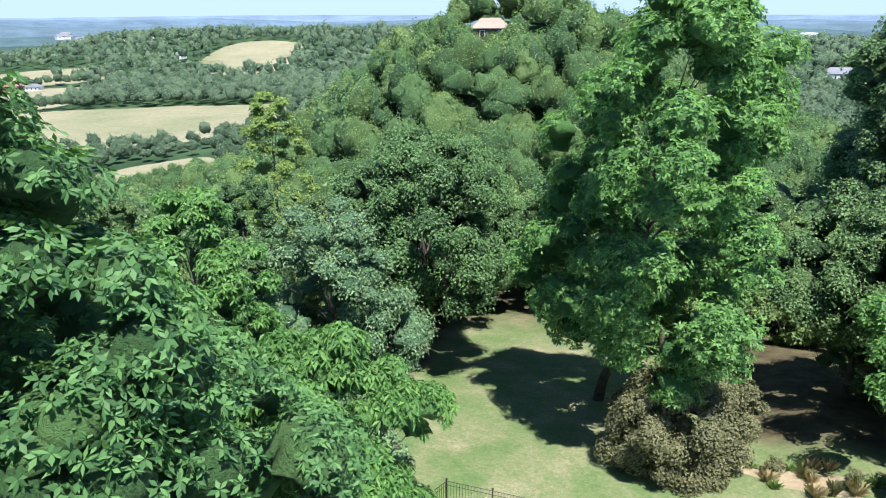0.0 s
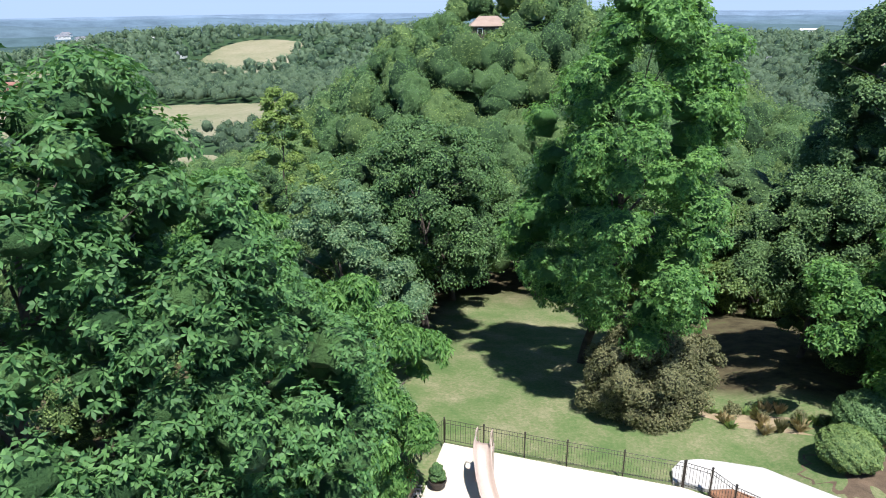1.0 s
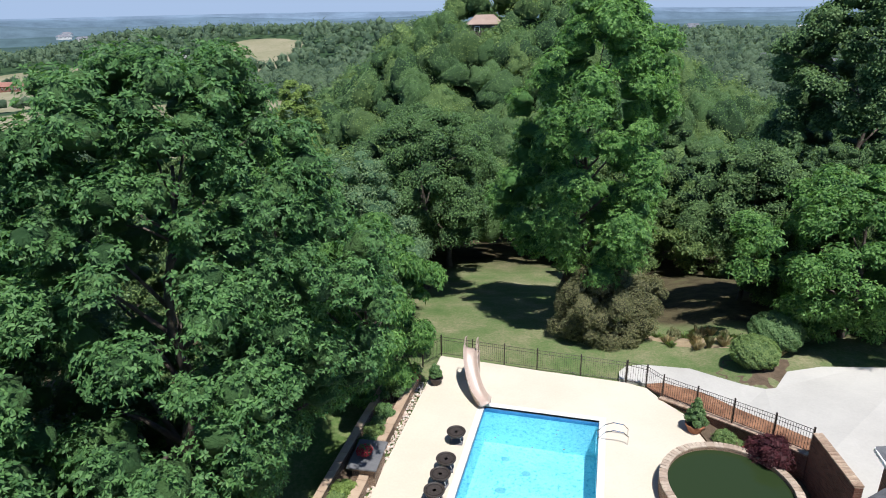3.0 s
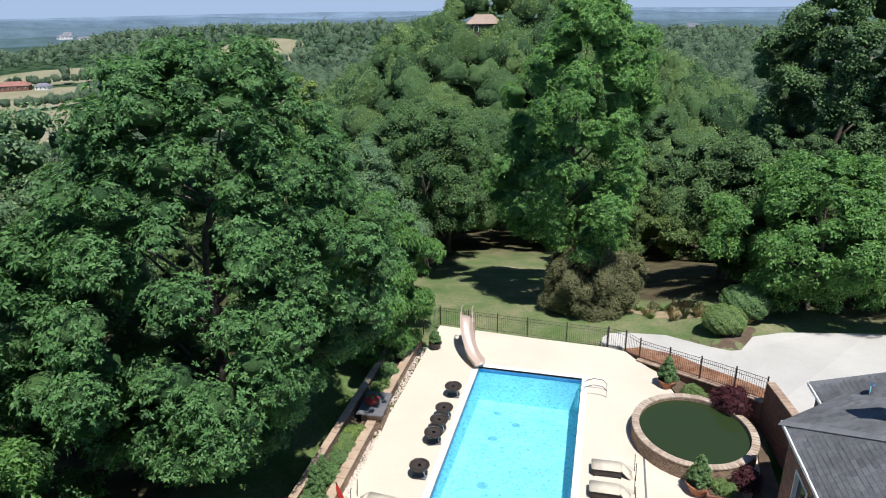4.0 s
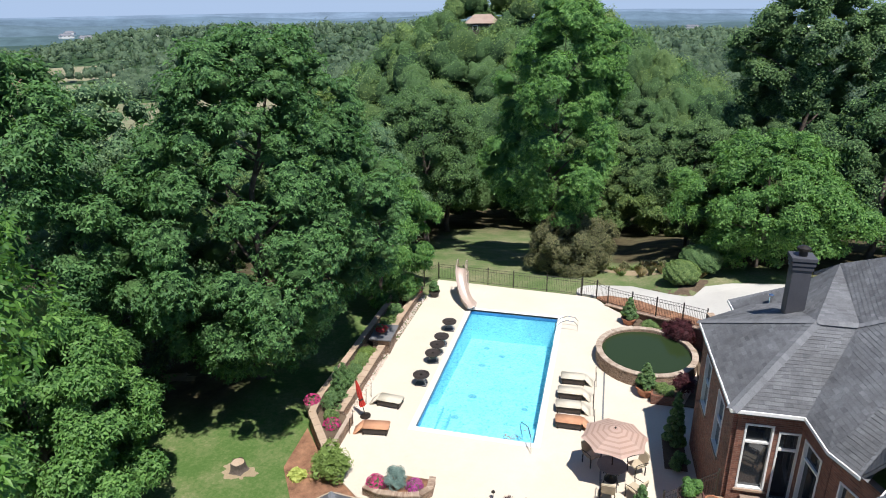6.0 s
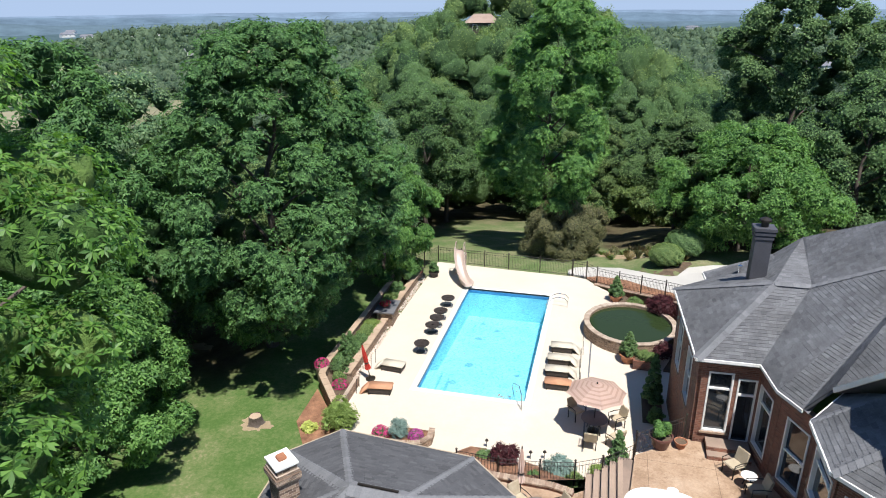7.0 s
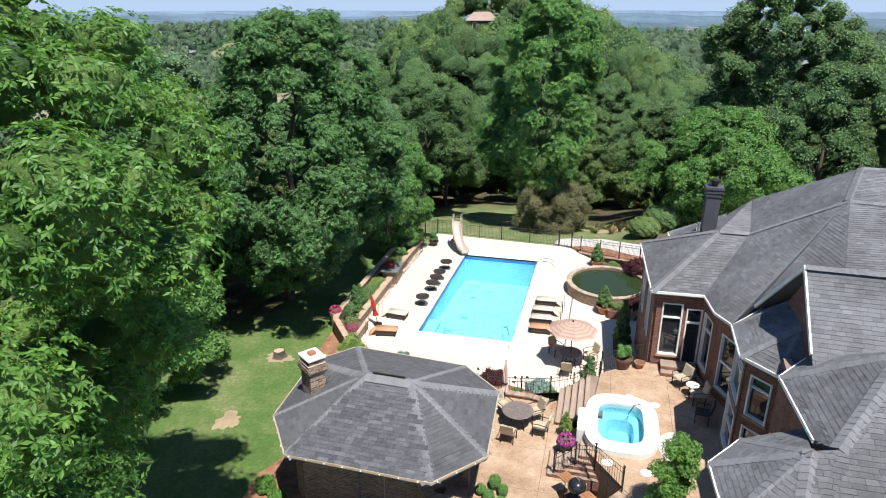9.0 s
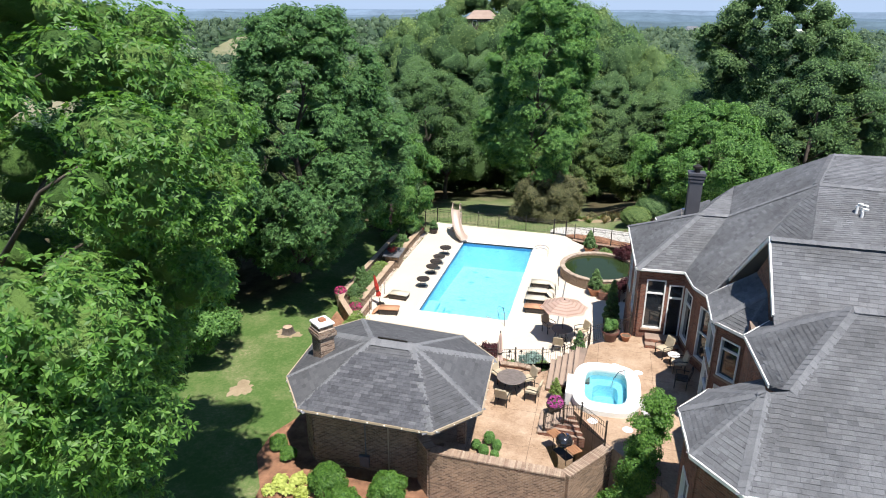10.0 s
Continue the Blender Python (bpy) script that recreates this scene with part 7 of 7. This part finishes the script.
def grill(at, turn):
    """A round kettle grill on a cart with a wooden shelf at each end."""
    e = thing("barbecue_grill", "black kettle grill with two cedar side shelves", "grill", at, turn)
    part("bowl", lathe(bmesh.new(), [(0.0, 0.52), (0.14, 0.53), (0.25, 0.60), (0.31, 0.70), (0.32, 0.78)], 26), "enamel", e, smooth=True)
    lid = part("lid", lathe(bmesh.new(), [(0.325, 0.785), (0.325, 0.81), (0.29, 0.92), (0.20, 1.01), (0.08, 1.05), (0.0, 1.055)], 26), "enamel", e, "glossy black domed lid", smooth=True)
    part("handle", tube(bmesh.new(), [(-0.09, 0, 1.03), (-0.08, 0, 1.11), (0.08, 0, 1.11), (0.09, 0, 1.03)], 0.014, 6), "wood", lid)
    part("vent", lathe(bmesh.new(), [(0.05, 1.04), (0.05, 1.07), (0.0, 1.07)], 12, (0.0, 0.14, -0.03)), "steel", lid)
    for x in (-1, 1):
        shelf = part("shelf", boxed((min(x * 0.36, x * 0.80), -0.23, 0.74), (max(x * 0.36, x * 0.80), 0.23, 0.765), bevel=0.006), "wood", e, "cedar slat shelf")
        for k in range(4):
            part("slat", boxed((min(x * 0.36, x * 0.80), -0.22 + 0.113 * k, 0.767), (max(x * 0.36, x * 0.80), -0.12 + 0.113 * k, 0.785), bevel=0.004), "wood", shelf)
        for y in (-0.2, 0.2):
            part("leg", tube(bmesh.new(), [(x * 0.42, y, 0.0), (x * 0.38, y, 0.74)], 0.016, 6), "iron", e)
    part("tray", boxed((-0.40, -0.2, 0.18), (0.40, 0.2, 0.20), bevel=0.006), "iron", e)
    return e


M["enamel"] = surface("black_enamel", (0.010, 0.010, 0.011), (0.022, 0.022, 0.024), 3.0, 0.16, bump=0.02, spec=0.7)
grill((9.75, -13.5, LOW_Z), -46)
chair((13.75, -6.1, TOP_Z), 215, "tan cushioned armchair on the terrace")
chair((14.3, -7.3, TOP_Z), 190, "tan cushioned armchair in the shade of the house")
chair((14.35, -8.6, TOP_Z), 170, "dark cushioned armchair in the shade of the house", "iron", "dark_wicker")
sd = round_table((14.15, -6.7, TOP_Z), 0.28, 0.5, "small pale side table between armchairs", "white", "side_table")
TOPIARY = [(6.4, -13.8, 0.19, 0.40), (6.85, -13.4, 0.22, 0.58), (7.2, -13.7, 0.18, 0.48), (6.75, -14.1, 0.21, 0.44), (7.2, -14.2, 0.17, 0.36)]
shrub("shrub", "feathery yellow green plant beside the steps", (9.1, -9.6, 1.5), 0.3, 1.0, "yellow", 900, 0.14, 0.03, 116, cone=True)
for x, y in ((11.6, -7.55), (12.6, -7.9), (10.75, -12.1), (12.1, -12.35)):
    st = part("stepping_stone", lathe(bmesh.new(), [(0.2, 0.0), (0.21, 0.01), (0.18, 0.02), (0, 0.022)], 14, (x, y, TOP_Z - 0.002)), "white")
    tagged(st, "small round white stone disc set on the terrace", "stone", group="terrace discs")
lw = part("terrace_floor_patch", slab(bmesh.new(), ring_points(13.2, -10.6, 0.62, 0.95, 20), [], TOP_Z + 0.006, 0.05), "drive")
tagged(lw, "pale worn patch of the terrace floor", "patio", kind="structure")

# ---- planting by the pool house ----
tagged(part("mulch_bed", prism(bmesh.new(), [(-2.2, -11.9), (-2.8, -13.4), (-2.7, -14.9), (-1.6, -16.6), (-1.3, -18.0), (-2.0, -20.5), (13.2, -20.5), (13.3, -15.8), (11.5, -13.7), (9.9, -15.3), (5.0, -15.2), (-0.2, -9.6)], -0.6, 0.0), "mulch"), "red brown bark mulch round the pool house", "mulch", kind="structure")
for i, (x, y, r, h) in enumerate(((1.05, -16.2, 0.78, 1.65), (3.45, -16.0, 0.74, 1.6), (2.1, -16.95, 0.66, 1.15), (-2.05, -14.2, 0.38, 0.7), (-1.3, -14.75, 0.33, 0.75))):
    shrub("shrub", "fresh green leafy shrub by the pool house wall" if r > 0.5 else "small green shrub in the mulch", (x, y, 0.0), r * 1.08, h * 1.05, "lush", int(15000 * r), 0.14, 0.034, 120 + i, group="mulch bed shrubs", clumps=56, full=0)
for i, (x, y, r) in enumerate(((-0.95, -16.2, 0.36), (-0.3, -15.95, 0.4), (-0.5, -16.6, 0.38), (0.2, -16.6, 0.36), (-1.1, -16.75, 0.3), (0.3, -17.4, 0.4))):
    shrub("hosta", "bright lime yellow hosta in the mulch", (x, y, 0.0), r, 0.36, "lime", 300, 0.22, 0.14, 130 + i, category="plant", group="hostas", stems=False)
ub = thing("utility_box", "grey metal utility box on the brick wall", "box", (2.05, -14.66, 0.25))
part("case", boxed((-0.2, -0.1, 0), (0.2, 0.03, 0.5), bevel=0.015), "slate", ub)
part("lid", boxed((-0.22, -0.13, 0.5), (0.22, 0.03, 0.54), bevel=0.01), "slate", ub)
part("conduit", tube(bmesh.new(), [(0.05, 0.0, 0.5), (0.05, 0.0, 3.2)], 0.025, 6), "slate", ub)
dp = thing("downspout", "tan metal downspout on the pool house wall", "downspout", (3.05, -14.62, 0.0))
part("pipe", tube(bmesh.new(), [(0, -0.02, 0.1), (0, -0.02, 3.3), (0, -1.2, 3.5), (0, -1.75, 3.68)], 0.04, 6), "trim_tan", dp)
tall = thing("vine_shrub", "tall bright green leafy column beside the terrace", "shrub", (12.0, -15.0, 0.0))
rng9 = np.random.default_rng(140)
cs_ = np.stack([rng9.normal(size=70) * 0.19, rng9.normal(size=70) * 0.19, np.linspace(0.3, 5.1, 70)], 1)
cs_[:, 0] += 0.17 * cs_[:, 2]
cs_[:, 1] += 0.12 * cs_[:, 2]
rs_ = np.linspace(0.52, 0.27, 70) * rng9.uniform(0.7, 1.2, 70)
obj("foliage", quads_mesh("foliage", clump_leaves(cs_, rs_ * 1.1, 34000, 0.095, 0.055, rng9, 0.9), clump_lumps(cs_, rs_, rng9, 0.9, 0.55)), "lush", tall).data.materials.append(LEAF["lush_mass"])
part("stem", tube(bmesh.new(), [(0, 0, -0.1), (0.3, 0.2, 2.4), (0.9, 0.6, 4.8)], [0.06, 0.04, 0.01], 7), "bark", tall)
wch = thing("garden_chair", "white plastic chair by the garden wall", "chair", (11.5, -14.85, 0.0), 200)
part("seat", boxed((-0.24, -0.24, 0.38), (0.24, 0.24, 0.42), bevel=0.015), "white", wch)
part("backrest", boxed((-0.03, -0.24, 0.0), (0.02, 0.24, 0.48), pose(-0.22, 0, 0.4, 0, -12, 0), 0.015), "white", wch)
for x in (-0.2, 0.2):
    for y in (-0.2, 0.2):
        part("leg", boxed((x - 0.02, y - 0.02, 0), (x + 0.02, y + 0.02, 0.39)), "white", wch)
lg = thing("string_lights", "string of small white bulbs along the pool house eave", "lights")
for p, q in zip(GZ[:5], GZ[1:6]):
    n = max(2, int(math.dist(p, q) / 0.62))
    for k in range(n):
        x, y = p[0] + (q[0] - p[0]) * (k + 0.3) / n, p[1] + (q[1] - p[1]) * (k + 0.3) / n
        part("bulb", lathe(bmesh.new(), [(0.0, -0.035), (0.024, -0.015), (0.028, 0.012), (0.0, 0.035)], 8, (x * 1.0 + 0.01 * (x - 2.8), y + 0.012 * (y + 12.7), GZ_Z - 0.02)), "white", lg)

# ---- lawn things ----
stp = thing("tree_stump", "weathered cut tree stump in the lawn", "stump", (-6.5, -4.55, float(lie(-6.5, -4.55))))
bm = bmesh.new()
rs_ = []
for z, r in ((-0.05, 0.46), (0.05, 0.36), (0.2, 0.3), (0.42, 0.28)):
    rs_.append([bm.verts.new(((r + 0.04 * math.sin(5 * i * 0.4488 + z)) * math.cos(i * 0.4488), (r + 0.04 * math.sin(5 * i * 0.4488 + z)) * math.sin(i * 0.4488), z + 0.03 * math.sin(i * 2.2))) for i in range(14)])
for a, b in zip(rs_, rs_[1:]):
    for i in range(14):
        bm.faces.new((a[i], a[(i + 1) % 14], b[(i + 1) % 14], b[i]))
part("bark", bm, "bark", stp)
bm = bmesh.new()
bm.faces.new([bm.verts.new((0.27 * math.cos(i * 0.4488), 0.27 * math.sin(i * 0.4488), 0.40)) for i in range(14)])
part("cut_face", bm, "stone", stp)


def patch(label, x, y, rx, ry, material, seed, name="bare_patch", turn=0.0):
    """A ragged bare patch lying on the lawn."""
    rng = random.Random(seed)
    ct, st_ = math.cos(radians(turn)), math.sin(radians(turn))
    bm = bmesh.new()
    c = bm.verts.new((x, y, float(lie(x, y)) + 0.03))
    ring = []
    for i in range(48):
        a = 2 * math.pi * i / 48
        k = 0.95 + 0.16 * math.sin(3 * a + seed) + 0.1 * math.sin(7 * a + 2 * seed) + rng.uniform(-0.12, 0.12)
        u, v = rx * k * math.cos(a), ry * k * math.sin(a)
        px, py = x + u * ct - v * st_, y + u * st_ + v * ct
        ring.append(bm.verts.new((px, py, float(lie(px, py)) + 0.006)))
    for i in range(48):
        bm.faces.new((c, ring[i], ring[(i + 1) % 48]))
    tagged(part(name, bm, material), label, "earth", kind="structure")


def grass_tuft(x, y, r, h, leaf, seed, blades=90):
    """Arching blades from one root."""
    rng = np.random.default_rng(seed)
    e = thing("grass_tuft", "tuft of arching grasses in the sandy bed", "grass", (x, y, float(lie(x, y))), group="bed plants")
    a = rng.uniform(0, 6.283, blades)
    out = np.stack([np.cos(a), np.sin(a), 0 * a], 1)
    side = np.stack([-np.sin(a), np.cos(a), 0 * a], 1) * 0.018
    reach = (r * rng.uniform(0.2, 1.0, blades))[:, None]
    up = np.stack([0 * a, 0 * a, h * rng.uniform(0.6, 1.1, blades)], 1)
    root = out * (rng.uniform(0, 0.1, blades))[:, None]
    v = np.stack([root - side, root + side, root + out * reach * 0.6 + up * 0.85 + side, root + out * reach + up], 1)
    obj("foliage", quads_mesh("foliage", v.reshape(-1, 3)), leaf, e)


for i in range(26):
    u, v = random.uniform(-3.6, 4.2), random.uniform(-1.0, 1.2)
    grass_tuft(11.0 + u * 0.93 + v * 0.36, 22.3 - u * 0.36 + v * 0.93, random.uniform(0.25, 0.5), random.uniform(0.3, 0.75), ("straw", "grove_light", "olive")[i % 3], 170 + i)
patch("bare dry earth round the stump", -6.5, -4.65, 0.8, 0.5, "sand", 1)
patch("bare dry earth patch in the lawn", -6.1, -10.4, 0.55, 0.75, "sand", 2)
patch("sandy bare soil at the woods edge", -14.5, 2.0, 1.6, 0.5, "sand", 3)
patch("sandy planting bed beside the drive", 11.0, 22.3, 3.6, 0.75, "sand", 4, turn=-21)
patch("dark mulch round the clipped bushes", 13.3, 18.2, 1.7, 1.9, "soil", 5)
olive_bush = tree("shrub", "wide olive brown shrub on the lawn edge", (5.7, 22.9, -0.9), 41, 4.3, 3.4, 42000, 0.13, 0.08, "olive", category="shrub", low=0.08, shape=1.0, clumps=170, trunk=0.07, rad=0.17, squash=1.0, lobes=0.15, limbs=14)
olive_bush.scale = (1.0, 0.72, 1.0)
olive_bush.rotation_euler[2] = radians(16)


def clipped_bush(label, at, rx, rz, leaf, leaves, seed, blade=0.12):
    """A close-clipped dome of tiny leaves."""
    rng = np.random.default_rng(seed)
    e = thing("round_bush", label, "shrub", at, group="clipped bushes")
    d = unit(rng, leaves)
    d[:, 2] = np.where(d[:, 2] < -0.55, -d[:, 2], d[:, 2])
    lump = 1 + 0.045 * np.sin(5 * d[:, 0] + seed) * np.sin(6 * d[:, 1]) + 0.03 * np.sin(13 * d[:, 0] + 11 * d[:, 2])
    r = (rng.uniform(0.90, 1.03, leaves) * lump)[:, None]
    obj("foliage", quads_mesh("foliage", leaf_quads(d * r * np.array([rx, rx, rz * 0.5]) + np.array([0, 0, rz * 0.5]), d, blade, blade * 0.6, rng, 0.0)), leaf, e)
    bm = bmesh.new()
    bmesh.ops.create_icosphere(bm, subdivisions=3, radius=1.0)
    bmesh.ops.transform(bm, matrix=Matrix.Translation((0, 0, rz * 0.48)) @ Matrix.Diagonal((rx * 0.82, rx * 0.82, rz * 0.45, 1)), verts=bm.verts)
    # Solid core, with the shade between the leaves put into its darker green.
    part("inner_twigs", bm, LEAF[leaf + "_mass"], e, smooth=True)


clipped_bush("clipped round green bush by the drive", (13.15, 18.75, 0.5), 1.2, 1.65, "grove_light", 14000, 142)
clipped_bush("larger clipped round green bush behind its twin", (14.55, 20.9, 0.55), 1.4, 2.05, "grove", 15000, 143)
for i, (x, y, r, h) in enumerate(TOPIARY):
    clipped_bush("small clipped boxwood ball on the lower patio", (x, y, LOW_Z), r, h, "bright", 1500, 160 + i, 0.06)
shrub("round_bush", "dark clipped bush at the drive edge", (16.0, 22.0, 0.6), 0.8, 1.5, "deep", 3000, 0.085, 0.045, 144)
for i, (x, y, r, h) in enumerate(((9.6, 23.0, 0.5, 1.25), (12.2, 21.9, 0.42, 1.1), (10.9, 23.6, 0.35, 0.6))):
    shrub("shrub", "small sparse shrub in the sandy bed", (x, y, float(lie(x, y))), r, h, "olive" if i < 2 else "grove_light", 900, 0.12, 0.05, 150 + i, group="bed plants", full=0)
shrub("shrub", "dense grey green shrub at the lawn edge", (-6.6, 18.0, -0.3), 1.6, 3.2, "silver", 5000, 0.18, 0.08, 165, clumps=40)
shrub("shrub", "leafy shrub below the woods edge", (-7.6, 16.0, -0.3), 1.5, 3.0, "grove", 4500, 0.2, 0.09, 166, clumps=40)

# ---- drain channel, roof vents, lawn grass ----
dr = thing("deck_drain", "narrow dark drain channel across the deck", "drain", kind="structure")
for i in range(15):
    part("grate", boxed((8.38, -3.2 + 0.68 * i, -0.02), (8.46, -3.2 + 0.68 * i + 0.665, 0.006)), "slate", dr)
vt = thing("roof_vent", "cluster of white pipe vents on the roof", "vent", (20.55, -5.55, 9.45))
for x, y, h in ((0, 0, 0.5), (0.25, 0.12, 0.4), (0.15, -0.25, 0.35)):
    part("pipe", tube(bmesh.new(), [(x, y, -0.4), (x, y, h), (x + 0.1, y, h + 0.08)], 0.06, 8), "white", vt)
    part("cap", lathe(bmesh.new(), [(0.1, 0), (0.11, 0.05), (0, 0.09)], 10, (x + 0.1, y, h + 0.06)), "white", vt)
vt2 = thing("roof_vent", "small metal vent on the low roof", "vent", (14.9, 3.5, 6.3))
part("pipe", tube(bmesh.new(), [(0, 0, -0.3), (0, 0, 0.35)], 0.06, 8), "steel", vt2)
part("cap", lathe(bmesh.new(), [(0.11, 0.33), (0.12, 0.38), (0, 0.44)], 10), "steel", vt2)

# ---- bed lights, rocks, fallen leaves ----
tagged(part("soil_bed", boxed((11.02, -0.4, -0.05), (11.95, 1.95, 0.03), bevel=0.01), "soil"), "narrow dark soil bed against the house", "bed", kind="structure")
for x, y in ((6.29, -4.2), (6.87, -4.05), (4.33, -3.85), (7.96, -4.4)):
    e = thing("path_light", "small bronze path light at the deck edge", "light", (x, y, 0.0), group="path lights")
    part("stake", tube(bmesh.new(), [(0, 0, -0.05), (0, 0, 0.34)], 0.014, 6), "iron", e)
    part("hood", lathe(bmesh.new(), [(0.0, 0.44), (0.04, 0.42), (0.085, 0.34), (0.08, 0.335), (0.0, 0.36)], 12), "iron", e)
for i, (x, y, r) in enumerate(((5.78, -4.75, 0.26), (4.6, -4.6, 0.2), (6.1, -5.3, 0.15))):
    bm = bmesh.new()
    bmesh.ops.create_icosphere(bm, subdivisions=2, radius=r)
    rr = random.Random(300 + i)
    for v in bm.verts:
        v.co *= rr.uniform(0.86, 1.1)
        v.co.z *= 0.7
    e = part("rock", bm, "coping")
    e.location = (x, y, 0.3 + r * 0.25)
    tagged(e, "pale rounded rock in the flower bed", "rock", group="garden rocks")
rngf = np.random.default_rng(77)
spot = np.concatenate([np.stack([4.42 + rngf.normal(size=26) * 0.16, 0.45 + rngf.normal(size=26) * 0.13, np.full(26, -0.16)], 1), np.stack([rngf.uniform(0.3, 5.2, 24), rngf.uniform(0.5, 12.2, 24), np.full(24, -0.16)], 1)])
tagged(obj("fallen_leaves", quads_mesh("fallen_leaves", leaf_quads(spot, np.tile((0.0, 0.0, 6.0), (50, 1)), 0.10, 0.07, rngf, 0.0)), "wood"), "scattered brown leaves floating on the pool", "leaves", kind="stuff")
